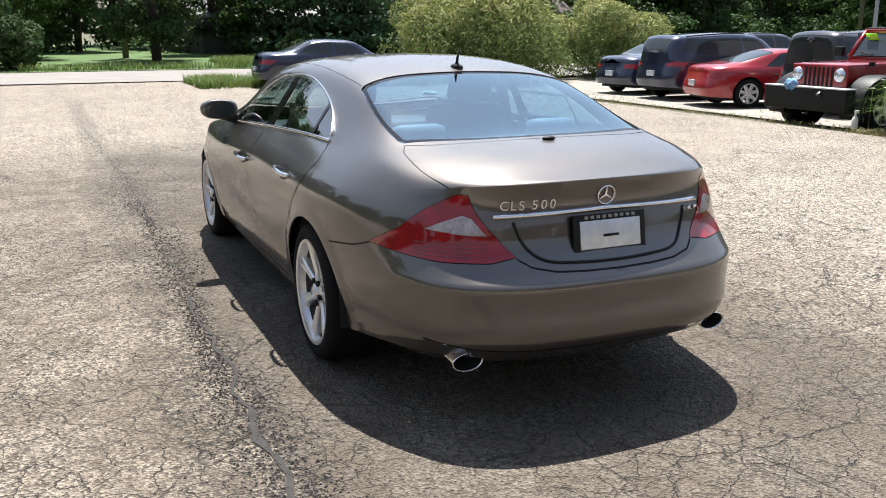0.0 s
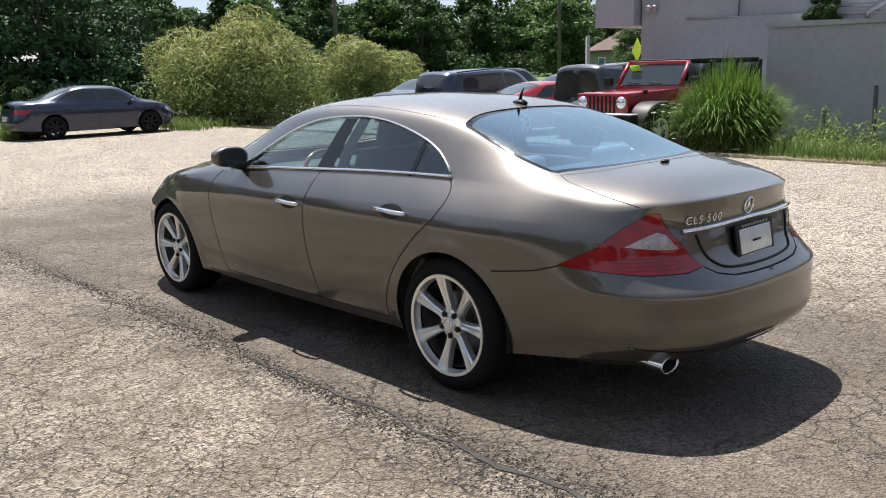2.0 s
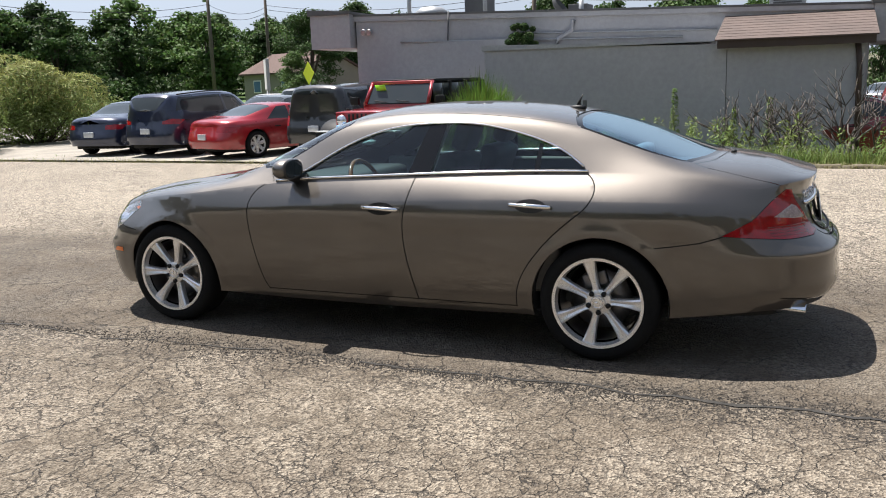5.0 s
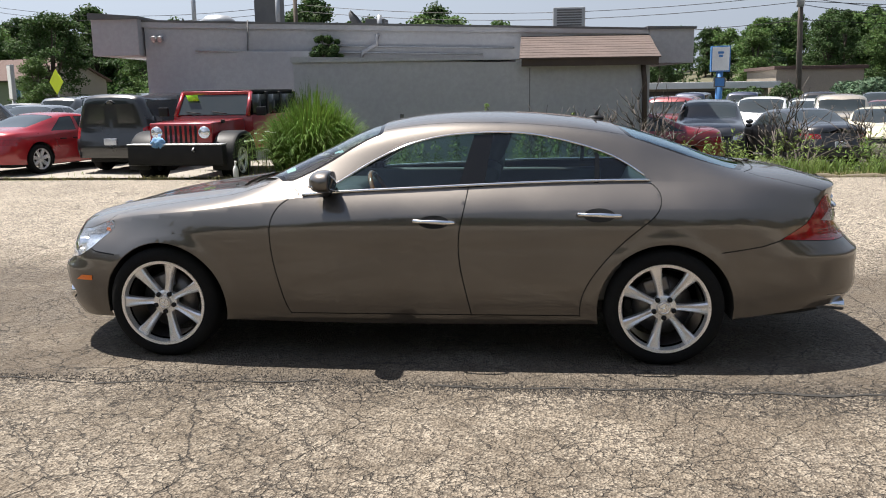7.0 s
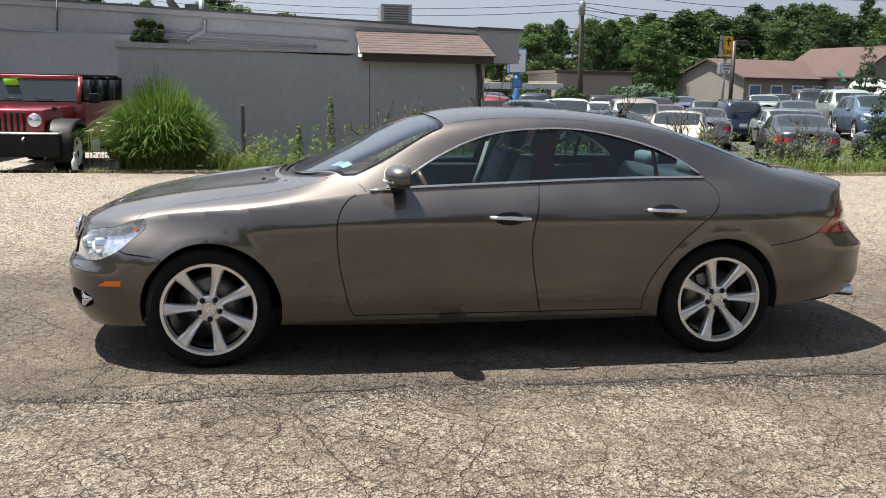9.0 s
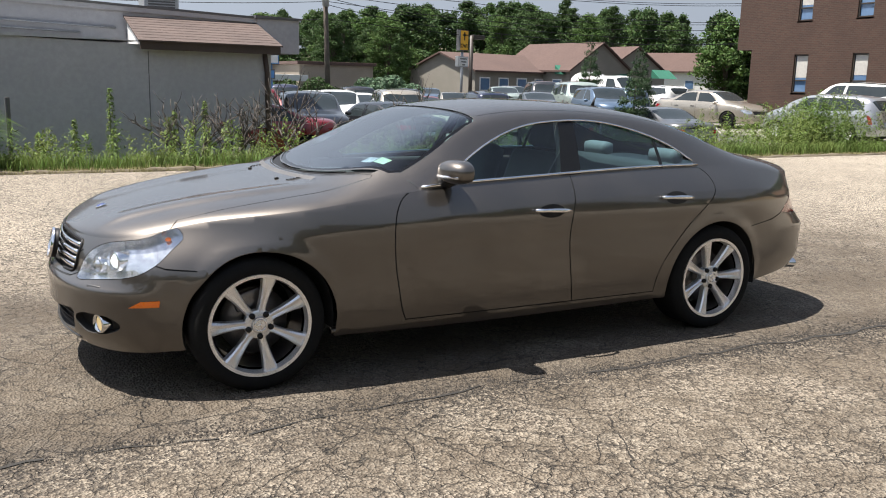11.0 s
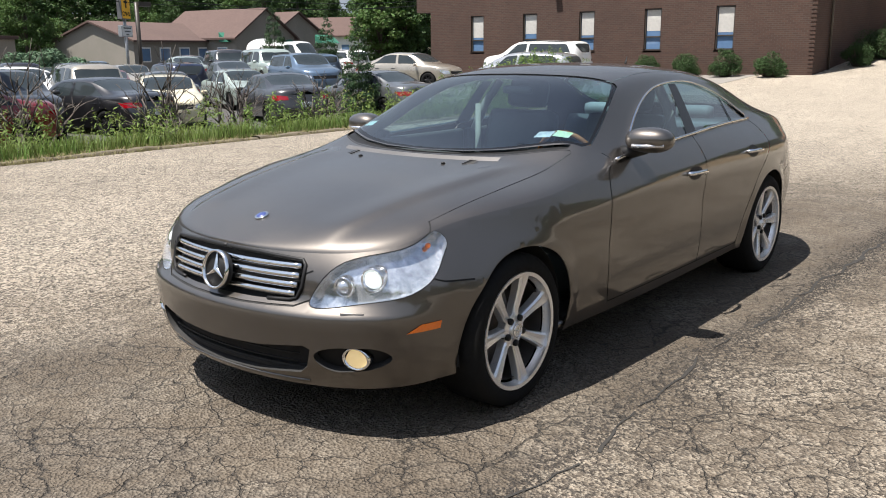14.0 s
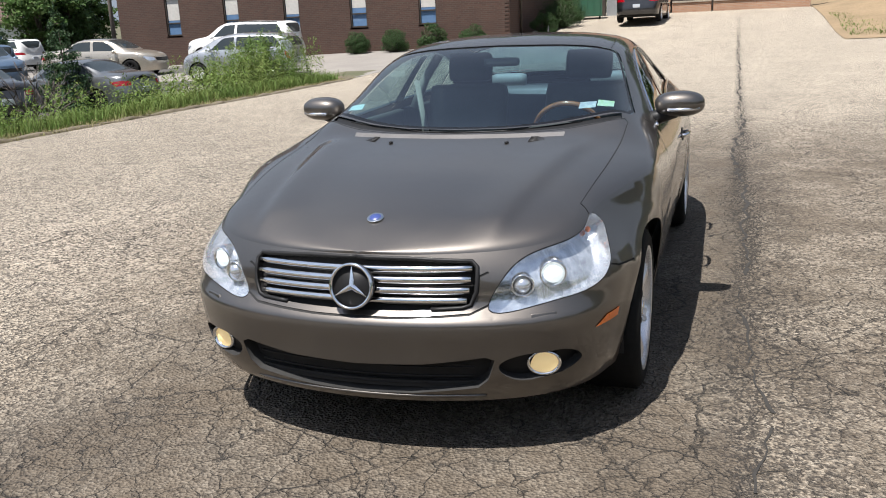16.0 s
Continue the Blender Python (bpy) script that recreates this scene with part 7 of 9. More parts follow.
def car_template(kind, L, W, H, wr, base, label, group, step=0.10):
    c = CURVES[kind]
    hw = W / 2
    plan = [(0, -.5 * L), (.30 * W, -.495 * L), (.40 * W, -.478 * L), (.46 * W, -.44 * L), (.487 * W, -.36 * L), (.497 * W, -.2 * L), (hw, 0), (.497 * W, .2 * L), (.48 * W, .34 * L), (.455 * W, .405 * L),
            (.40 * W, .452 * L), (.30 * W, .482 * L), (.15 * W, .497 * L), (0, .5 * L)]
    if kind in ("boxy", "van"):
        plan = [(0, -.5 * L), (.36 * W, -.499 * L), (.445 * W, -.492 * L), (.482 * W, -.47 * L), (.494 * W, -.40 * L), (.498 * W, -.2 * L), (hw, 0), (.497 * W, .2 * L), (.492 * W, .36 * L), (.48 * W, .43 * L),
                (.44 * W, .472 * L), (.34 * W, .49 * L), (.15 * W, .498 * L), (0, .5 * L)]
    sh = Shell(plan, kx=[(.1 * H, .93), (.2 * H, .965), (.35 * H, .99), (.48 * H, 1), (.58 * H, .985), (.68 * H, .93), (.75 * H, .86)],
               front=[(.1 * H, -.12), (.2 * H, -.03), (.3 * H, 0), (.38 * H, -.01), (.5 * H, -.07), (.75 * H, -.2)],
               rear=[(.1 * H, .14), (.22 * H, .03), (.32 * H, 0), (.42 * H, .03), (.55 * H, .09), (.75 * H, .13)],
               zlo=[(-.51 * L, .2 * H), (-.3 * L, .16 * H), (.3 * L, .15 * H), (.51 * L, .15 * H)],
               zb=[(y * L, z * H) for y, z in c["zb"]], zc=[(y * L, z * H) for y, z in c["zc"]],
               mid=[(1, 0), (.93, .28), (.87, .55), (.81, .78), (.72, .90), (.56, .96), (.3, .99), (0, 1)],
               end=[(1, 0), (.965, .24), (.9, .47), (.79, .68), (.63, .84), (.44, .935), (.22, .985), (0, 1)],
               gf=(.23 * L, .31 * L), gr=(c["gr"][0] * L, c["gr"][1] * L), step=step)
    r0, r1 = c["side"]
    fb, ft = (.205, .10) if kind != "boxy" else (.20, .145)
    if kind == "van":
        fb, ft = .36, .25
    b0 = -.015 if kind != "van" else .13
    sideF = [(b0 + .012, .06), (fb, .06), (ft, .40), (ft - .02, .44), (b0 + .004, .44)]
    sideR = [(r0, .06), (b0 - .012, .06), (b0 - .016, .44), (r1, .44)]
    ws = [(ft + .01, .52), (ft + .02, 1.0), (c["zc"][8][0] - .01, 1.0), (fb + .03, .54)] if kind != "van" else [(.262, .52), (.265, 1), (.375, 1), (.36, .52)]
    T = lambda p: dense([(y * L, q) for y, q in p], 0.1)
    wy = .29 * L if kind != "hatch" else .31 * L
    wys = (base / 2 + 0.04, -base / 2 + 0.04)
    P = lambda pts: [(sh.s_y(y), z) for y, z in pts]
    hz = .44 * H if kind != "boxy" else .5 * H
    tz = .53 * H
    head = [(sh.s_front(.30 * W), hz - .05), (sh.s_front(.30 * W), hz + .05), (sh.s_y(.42 * L), hz + .12), (sh.s_y(.41 * L), hz + .06), (sh.s_front(.40 * W), hz - .06)]
    tail = [(sh.s_rear(.27 * W), tz - .04), (sh.s_y(-.44 * L), tz - .05), (sh.s_y(-.40 * L), tz + .07), (sh.s_rear(.40 * W), tz + .09), (sh.s_rear(.28 * W), tz + .07)]
    if kind in ("boxy", "van", "hatch"):
        tail = [(sh.s_rear(.40 * W), tz - .16), (sh.s_y(-.455 * L), tz - .16), (sh.s_y(-.455 * L), tz + .10), (sh.s_rear(.40 * W), tz + .10)]
    grille = [(sh.s_front(0) + .1, hz - .08), (sh.s_front(.26 * W), hz - .07), (sh.s_front(.28 * W), hz + .05), (sh.s_front(0) + .1, hz + .06)]
    skirt = [(-1, 0), (sh.S + 1, 0), (sh.S + 1, .20 * H), (-1, .20 * H)]
    gaps = [ribbon(P([(b0 * L, .62 * H), (b0 * L, .2 * H)]), .012), ribbon(P([(fb * L, .60 * H), (fb * L + .05, .2 * H)]), .012)] + ([ribbon(P([(r0 * L, .62 * H), (r0 * L + .15, .4 * H)]), .012)] if kind != "van" else [])
    band = [("arch", P(ring(y, wr, wr + .055, 24)), True) for y in wys]
    band += [("headlamp", dense(head, .08), True), ("tail", dense(tail, .08), True), ("grille", dense(grille, .08), True)] + [("gap", g, True) for g in gaps]
    if kind in ("suv", "boxy"):
        band += [("skirt", skirt, False)]
    band += [("body", [(-1, 0), (sh.S + 1, 0), (sh.S + 1, 3), (-1, 3)], False)]
    top = [("front_glass", T(sideF), True)] + ([("rear_glass", T(sideR), True)] if kind != "van" else []) + [("windscreen", T(ws), True), ("rear_window", T(c["rear"]), True)]
    top += [("body", [(-9, -1), (9, -1), (9, 2), (-9, 2)], False)]
    cuts = sh.slice_all(band, top)
    car = thing({"saloon": "saloon_car", "coupe": "coupe_car", "suv": "crossover_car", "hatch": "hatchback_car", "boxy": "boxy_car", "van": "cargo_van"}[kind], label, "car" if kind != "van" else "van", group)
    sh.panel("body", cuts, ["body"], PAINTS["black"], car)
    sh.panel("panel_gaps", cuts, ["gap"], WELL, car, off=-.01)
    sh.panel("lower_trim", cuts, ["skirt"], BLACK, car)
    sh.panel("windscreen", cuts, ["windscreen"], DARKGLASS, car, off=-.004)
    sh.panel("rear_window", cuts, ["rear_window"], DARKGLASS, car, off=-.004)
    sh.panel("grille", cuts, ["grille"], BLACK, car, off=-.01)
    for sd in (-1, 1):
        sh.panel("side_window", cuts, ["front_glass"], DARKGLASS, car, sides=(sd,), off=-.004)
        sh.panel("side_window", cuts, ["rear_glass"], DARKGLASS, car, sides=(sd,), off=-.004)
        sh.panel("headlamp", cuts, ["headlamp"], REFLECTOR, car, sides=(sd,), off=.003)
        sh.panel("tail_lamp", cuts, ["tail"], REDLAMP, car, sides=(sd,), off=.003)
        m = blob(bmesh.new(), Matrix.Translation((sd * (hw + .08), fb * L - .10, .66 * H)) @ Matrix.Diagonal((.10, .06, .065, 1)), 2)
        part("door_mirror", m, PAINTS["black"], car)
        for y in wys:
            wheel(car, "wheel", sd * (hw - .12), y, wr, wr * .70, .22, sd, 7, "plain")
            bm = lathe(bmesh.new(), [(wr + .05, 0), (wr + .05, .3), (0, .3)], 20, Matrix.Translation((sd * (hw - .04), y, wr)) @ Matrix.Rotation(radians(-90 * sd), 4, "Y"))
            bmesh.ops.delete(bm, geom=[q for q in bm.verts if q.co.z < wr * .6], context="VERTS")
            part("wheel_well", bm, WELL, car)
        for y in ((b0 - .03) * L, (r0 + .06) * L):
            p = sh.band(sh.s_y(y), .56 * H)
            part("door_handle", boxed(-.012, .02, -.09, .09, -.012, .012, .005, Matrix.Translation((sd * p[0], y, .56 * H))), BLACK, car)
    part("underbody", boxed(-hw * .80, hw * .80, -.42 * L, .40 * L, .13 * H, .22 * H), WELL, car)
    yr = -.5 * L
    part("number_plate", boxed(-.15, .15, yr - .012, yr + .03, .36 * H, .36 * H + .14, .003), PLATE if kind != "van" else WHITE, car)
    if kind == "suv":
        for sd in (-1, 1):
            part("roof_rail", tube(bmesh.new(), [(sd * hw * .70, y, float(sh.upper(y, sh.q_x(y, hw * .70))[2]) + .04) for y in np.linspace(-.38 * L, .02 * L, 8)], .018, 6), BLACK, car)
    BARE[kind] = car
    return car


PAINTS = {k: paint_mat("paint_" + k, c, m, 0.3) for k, c, m in (
    ("black", (.012, .012, .014), .2), ("navy", (.012, .018, .045), .4), ("blue_grey", (.035, .042, .06), .5), ("red", (.27, .006, .011), .2), ("dark_red", (.16, .012, .015), .3),
    ("silver", (.42, .43, .45), .7), ("grey", (.13, .135, .14), .6), ("white", (.72, .72, .70), .0), ("cream", (.62, .56, .40), .1), ("pale_green", (.36, .42, .38), .4), ("steel_blue", (.10, .15, .22), .5),
    ("charcoal", (.04, .04, .043), .5), ("champagne", (.40, .36, .30), .6))}
DIMS = {"saloon": (4.75, 1.80, 1.45, .32, 2.75), "coupe": (4.55, 1.82, 1.34, .33, 2.6), "suv": (4.75, 1.88, 1.70, .36, 2.8), "hatch": (4.1, 1.70, 1.52, .30, 2.5),
        "boxy": (4.75, 1.90, 1.76, .38, 2.78), "van": (5.6, 2.0, 2.25, .36, 3.4)}
KINDNAME = {"saloon": "saloon", "coupe": "two-door coupe", "suv": "crossover", "hatch": "small hatchback", "boxy": "boxy four-wheel-drive car", "van": "cargo van"}
used_kinds = set()


def park(kind, paint, x, y, rz, label="", z=None, group="parked cars"):
    """Parks a car with its nose towards rz degrees from +y."""
    z = float(ground_z(x, y)) if z is None else z
    label = label or f"{paint.replace('_', ' ')} {KINDNAME[kind]} parked in the crowded car lot"
    m = pose(x, y, z, 0, 0, rz)
    if kind not in BARE:
        ob = car_template(kind, *DIMS[kind], label, group)
        ob.matrix_basis = m
    else:
        ob = copy_thing(BARE[kind], m)
    tagged(ob, label, "", group)
    for o in ob.children:
        if o.name.startswith("body") or o.name.startswith("door_mirror"):
            o.material_slots[0].link = "OBJECT"
            o.material_slots[0].material = PAINTS[paint]
    return ob


# gravel yard and street
def dark_rims(car):
    for hub in car.children:
        for o in hub.children:
            if o.name.startswith("rim") and not o.name.startswith("rim_barrel"):
                o.material_slots[0].link = "OBJECT"
                o.material_slots[0].material = BLACK
    return car


def rag_bm():
    bm = blob(bmesh.new(), Matrix.Diagonal((.13, .06, .10, 1)), 4, 2.6)
    for v in bm.verts:
        n = noise.noise(v.co * 22) * .022 + noise.noise(v.co * 55) * .010
        v.co += v.co.normalized() * n
    bmesh.ops.translate(bm, vec=(.30, 2.14, .73), verts=bm.verts)
    return bm


edge_car = dark_rims(park("saloon", "navy", 5.6, 19.6, -90, "dark navy saloon with dark wheels at the lot's edge"))
park("saloon", "navy", 15.0, 15.9, -84, "dark blue saloon parked on gravel beside the bush")
park("suv", "navy", 14.8, 13.5, -90, "dark blue crossover with roof rails parked on gravel")
park("coupe", "red", 14.2, 10.75, -106, "bright red two-door coupe parked on gravel")
park("boxy", "black", 14.9, 8.25, -96, "black boxy four-wheel-drive car parked behind the red off-roader")
for kind, paint, x, y, rz in (("suv", "black", 20.8, 18.4, -92), ("saloon", "grey", 20.3, 14.6, -86), ("saloon", "silver", 20.0, 12.2, -90), ("suv", "white", 20.6, 10.6, -95), ("suv", "grey", 25, 15.5, -90),
                              ("saloon", "champagne", 26, 18.5, -90), ("suv", "silver", 26, 12.6, -85)):
    park(kind, paint, x, y, rz, f"{paint} {KINDNAME[kind]} parked in the second row on gravel")
# beside the brick office
park("hatch", "silver", 14.4, -21.2, -84, "silver hatchback parked on the strip by the office")
park("suv", "white", 17.4, -26.4, -88, "white crossover parked under the office windows")
park("saloon", "champagne", 21.6, -23.2, 100, "silver-beige saloon facing the office shrubs")
park("suv", "steel_blue", 25.2, -20.6, 70, "dark blue crossover parked near the office")
park("suv", "black", 2.75, -36.2, 178, "black people carrier parked before the garage")
# lower lot
park("saloon", "cream", 19.6, -10.3, 62, "cream saloon parked among weeds in the lower lot")
park("saloon", "charcoal", 18.0, -13.2, -112, "dark saloon with red tail lamps in the lower lot")
park("saloon", "grey", 16.8, -16.2, -96, "grey saloon parked behind the weedy verge")
park("suv", "charcoal", 19.5, -5.6, 80, "dark car with roof rack parked behind the annexe")
park("saloon", "black", 19.2, -7.9, -80, "black saloon parked beside bare shrubs")
park("van", "white", 39.0, -31.5, 95, "white cargo van parked before the diner")
park("suv", "white", 36.0, -33.0, -100, "white crossover parked beside the cargo van")
park("saloon", "dark_red", 16.6, -3.0, 4, "dark red saloon half hidden by bare shrubs")
lot_rng = random.Random(11)
kinds = ["saloon", "saloon", "suv", "saloon", "suv", "coupe", "hatch", "boxy"]
paints = ["silver", "white", "black", "grey", "charcoal", "navy", "steel_blue", "dark_red", "pale_green", "silver", "champagne", "grey", "white"]
for row, x in enumerate((24.5, 30.0, 35.5, 41.0)):
    for k in range(9):
        y = -5.4 - k * 2.75 - (0.8 if row % 2 else 0)
        if (x < 27 and y < -17.5) or (x > 34 and y < -28.5) or lot_rng.random() < 0.06 or (row == 3 and abs(y + 23.4) < 1.6) or (row == 2 and abs(y + 9.2) < 1.5):
            continue
        park(lot_rng.choice(kinds), lot_rng.choice(paints), x + lot_rng.uniform(-.4, .4), y + lot_rng.uniform(-.2, .2), lot_rng.choice((70, -110)) + lot_rng.uniform(-6, 6))


def off_roader():
    """The red open-country car that faces the lot."""
    L, W = 4.4, 1.60
    j = thing("off_roader", "red boxy off-roader with black bumper and green sticker", "car", m=pose(12.2, 5.76, -0.19, 0, 0, 87) @ Matrix.Scale(1.10, 4))
    RED = PAINTS["red"]
    def tub(name, x0, x1, y0, y1, z0, z1, mt, bev, taper=0.0, lab=""):
        bm = boxed(x0, x1, y0, y1, z0, z1, bev)
        if taper:
            for v in bm.verts:
                if v.co.z > (z0 + z1) / 2:
                    v.co.x *= 1 - taper
        return sharp(part(name, bm, mt, j, lab))
    tub("body", -.78, .78, -2.0, .55, .52, 1.16, RED, .05)
    bm = boxed(-.62, .62, .52, 1.85, .62, 1.10, .06)
    for v in bm.verts:
        if v.co.y > 1.2:
            v.co.x *= .86
            v.co.z -= .03 if v.co.z > 1 else 0
    sharp(part("bonnet", bm, RED, j))
    g = part("grille_panel", boxed(-.56, .56, 1.84, 1.90, .62, 1.06, .02), RED, j)
    for k in range(7):
        part("grille_slot", boxed(-.27 + k * .09 - .022, -.27 + k * .09 + .022, 1.895, 1.908, .68, 1.02, .008), BLACK, g)
    for s in (-1, 1):
        lm = Matrix.Translation((s * .43, 1.90, .90)) @ Matrix.Rotation(radians(-90), 4, "X")
        h = part("headlamp", lathe(bmesh.new(), [(.105, -.02), (.105, .02), (.09, .03), (.0, .045)], 20, lm), REFLECTOR, j)
        for yw, flat in ((1.42, 1.0), (-1.50, 0.0)):
            bm = bmesh.new()
            rows = []
            for a in np.linspace(-0.25, math.pi + 0.12, 22):
                ca, sa = math.cos(a), math.sin(a)
                ro = 0.545 + 0.05 * abs(ca * sa)
                rows.append([bm.verts.new((s * x, yw + q * ca * (1.05 if ca > 0 else 1.0), .40 + q * sa * (0.94 if flat else 0.98)))
                             for x, q in ((.58, ro), (.90, ro), (.945, ro - .02), (.955, ro - .06), (.94, ro - .085), (.58, ro - .085))])
            for p, q in zip(rows, rows[1:]):
                for k in range(6):
                    bm.faces.new((p[k], p[(k + 1) % 6], q[(k + 1) % 6], q[k]))
            bm.faces.new(rows[0])
            bm.faces.new(rows[-1][::-1])
            bmesh.ops.recalc_face_normals(bm, faces=bm.faces)
            sharp(part("wing_flare", bm, BLACK, j, "black plastic wing flare"))
        for y in (1.42, -1.50):
            wheel(j, "wheel", s * .76, y, .40, .225, .27, s, 5, "plain")
        tub("door_mirror", s * .95 - .09, s * .95 + .09, .52, .60, 1.14, 1.34, BLACK, .02)
        # cab side: pillars and glass
        part("side_window", boxed(s * .735 - .006, s * .735 + .006, -.28, .42, 1.18, 1.62, .0), DARKGLASS, j)
        part("side_window", boxed(s * .735 - .006, s * .735 + .006, -1.05, -.36, 1.18, 1.62, .0), DARKGLASS, j)
        part("side_window", boxed(s * .735 - .006, s * .735 + .006, -1.90, -1.13, 1.18, 1.62, .0), DARKGLASS, j)
        for y in (-.32, -1.09, -1.96):
            part("pillar", boxed(s * .73 - .03, s * .73 + .03, y - .045, y + .045, 1.14, 1.68, .01), BLACK, j)
        bm = tube(bmesh.new(), [(s * .70, .60, 1.14), (s * .66, .30, 1.68)], .04, 6)
        part("pillar", bm, RED, j)
        part("bonnet_catch", boxed(s * .58 - .02, s * .58 + .02, 1.4, 1.5, 1.04, 1.10, .005), BLACK, j)
    tub("roof", -.71, .71, -2.0, .26, 1.64, 1.74, BLACK, .05)
    bm = bmesh.new()
    vs = [bm.verts.new(p) for p in ((-.66, .575, 1.17), (.66, .575, 1.17), (.63, .305, 1.66), (-.63, .305, 1.66))]
    bm.faces.new(vs)
    w = part("windscreen", bm, DARKGLASS, j, smooth=False)
    part("windscreen_top", boxed(-.68, .68, .26, .34, 1.62, 1.70, .015), RED, j)
    m = Matrix.Translation((.42, .40, 1.50)) @ Matrix.Rotation(radians(-29), 4, "X")
    part("price_sticker", boxed(-.11, .11, .008, .014, -.13, .13, 0, m), LIME, j, "lime green sticker inside the glass")
    for x in (-.3, .2):
        part("wiper", tube(bmesh.new(), [(x, .60, 1.19), (x + .3, .57, 1.24)], .012, 5), BLACK, j)
    tub("front_bumper", -.85, .85, 1.98, 2.18, .36, .70, BLACK, .03)
    part("bumper_top", boxed(-.85, .85, 1.96, 2.19, .70, .725, .01), GALV, j)
    part("rag", rag_bm(), RAGBLUE, j, "crumpled blue cloth on the bumper")
    part("tow_hook", tube(bmesh.new(), [(-.35, 2.18, .60), (-.35, 2.24, .62), (-.35, 2.18, .66)], .018, 6), GALV, j)
    tub("chassis", -.45, .45, -1.9, 1.9, .42, .56, WELL, .02)
    tub("rear_bumper", -.8, .8, -2.15, -2.0, .50, .68, BLACK, .03)
    tub("rear_panel", -.72, .72, -2.02, -1.97, 1.14, 1.66, BLACK, .01)
    tub("rubbing_strip", .775, .80, -.9, .5, .62, .66, BLACK, .0)
    # the cab is low above the belt
    for o in j.children:
        if o.type == "MESH":
            for v in o.data.vertices:
                if v.co.z > 1.14:
                    v.co.z = 1.14 + (v.co.z - 1.14) * 0.80


LIME = stuff_mat("lime_sticker", (0.30, 0.85, 0.02), (0.34, 0.8, 0.03), 0.5, grain=20, big=8)
RAGBLUE = stuff_mat("blue_rag", (0.07, 0.22, 0.48), (0.22, 0.36, 0.52), 0.9, grain=25, big=14, bump=0.8)
off_roader()
edge_car.scale = (.93, .93, .93)

# ---- plants ----
def leaf_mat(name, a, b, vary=0.35, gloss=0.65, through=0.3):
    """Leaves: two greens mixed at the crown's scale, each leaf a little different, some light passing through."""
    mt, nodes, links, bsdf = nodes_of(name)
    co = nodes.new("ShaderNodeTexCoord").outputs["Object"]
    rnd = nodes.new("ShaderNodeNewGeometry").outputs["Random Per Island"]
    f = noise_at(nodes, links, co, 0.8, 3)
    c = mix_rgb(nodes, links, ramp(nodes, links, f, 0.35, 0.65), a, b)
    hv = nodes.new("ShaderNodeHueSaturation")
    links.new(ramp(nodes, links, rnd, 0, 1, 1 - vary, 1 + vary), hv.inputs["Value"])
    links.new(ramp(nodes, links, rnd, 0, 1, 0.485, 0.515), hv.inputs["Hue"])
    links.new(c, hv.inputs["Color"])
    links.new(hv.outputs[0], bsdf.inputs["Base Color"])
    bsdf.inputs["Roughness"].default_value = gloss
    bsdf.inputs["Specular IOR Level"].default_value = 0.22
    tr = nodes.new("ShaderNodeBsdfTranslucent")
    links.new(hv.outputs[0], tr.inputs[0])
    mx = nodes.new("ShaderNodeMixShader")
    mx.inputs[0].default_value = through
    links.new(bsdf.outputs[0], mx.inputs[1])
    links.new(tr.outputs[0], mx.inputs[2])
    links.new(mx.outputs[0], nodes["Material Output"].inputs[0])
    return mt


LEAF_DARK = leaf_mat("leaf_dark", (0.034, 0.064, 0.020), (0.053, 0.090, 0.027))
LEAF_MID = leaf_mat("leaf_mid", (0.062, 0.110, 0.030), (0.084, 0.136, 0.038))
LEAF_PINE = leaf_mat("needle", (0.0306, 0.0612, 0.0272), (0.0442, 0.0782, 0.0306), through=0.15)
LEAF_BUSH = leaf_mat("leaf_bush", (0.12, 0.168, 0.044), (0.16, 0.2, 0.064))
BLOSSOM = leaf_mat("cream_plume", (0.27, 0.275, 0.095), (0.22, 0.235, 0.075))
LEAF_GRASS = leaf_mat("reed_blade", (0.078, 0.140, 0.022), (0.120, 0.190, 0.036), through=0.3)
LEAF_WEED = leaf_mat("weed_leaf", (0.095, 0.148, 0.033), (0.142, 0.182, 0.048), through=0.3)
STRAW = leaf_mat("straw", (0.208, 0.184, 0.088), (0.16, 0.152, 0.064), through=0.2)
LEAF_BOX = leaf_mat("box_leaf", (0.028, 0.056, 0.016), (0.04, 0.072, 0.0224), through=0.1)
JUNIPER = leaf_mat("juniper", (0.096, 0.152, 0.088), (0.072, 0.12, 0.068), through=0.15)
BARK = stuff_mat("bark", (0.085, 0.065, 0.05), (0.055, 0.043, 0.034), 0.95, grain=18, big=3, bump=0.7)
TWIG = stuff_mat("grey_twig", (0.0975, 0.0825, 0.07125), (0.0675, 0.05625, 0.04875), 0.95, grain=25, big=4)
PETAL = stuff_mat("white_flower", (0.75, 0.76, 0.70), (0.68, 0.7, 0.62), 0.7, grain=30, big=8)
nrng = np.random.default_rng(5)


def unit(n):
    v = nrng.normal(size=(n, 3))
    return v / np.linalg.norm(v, axis=1)[:, None]


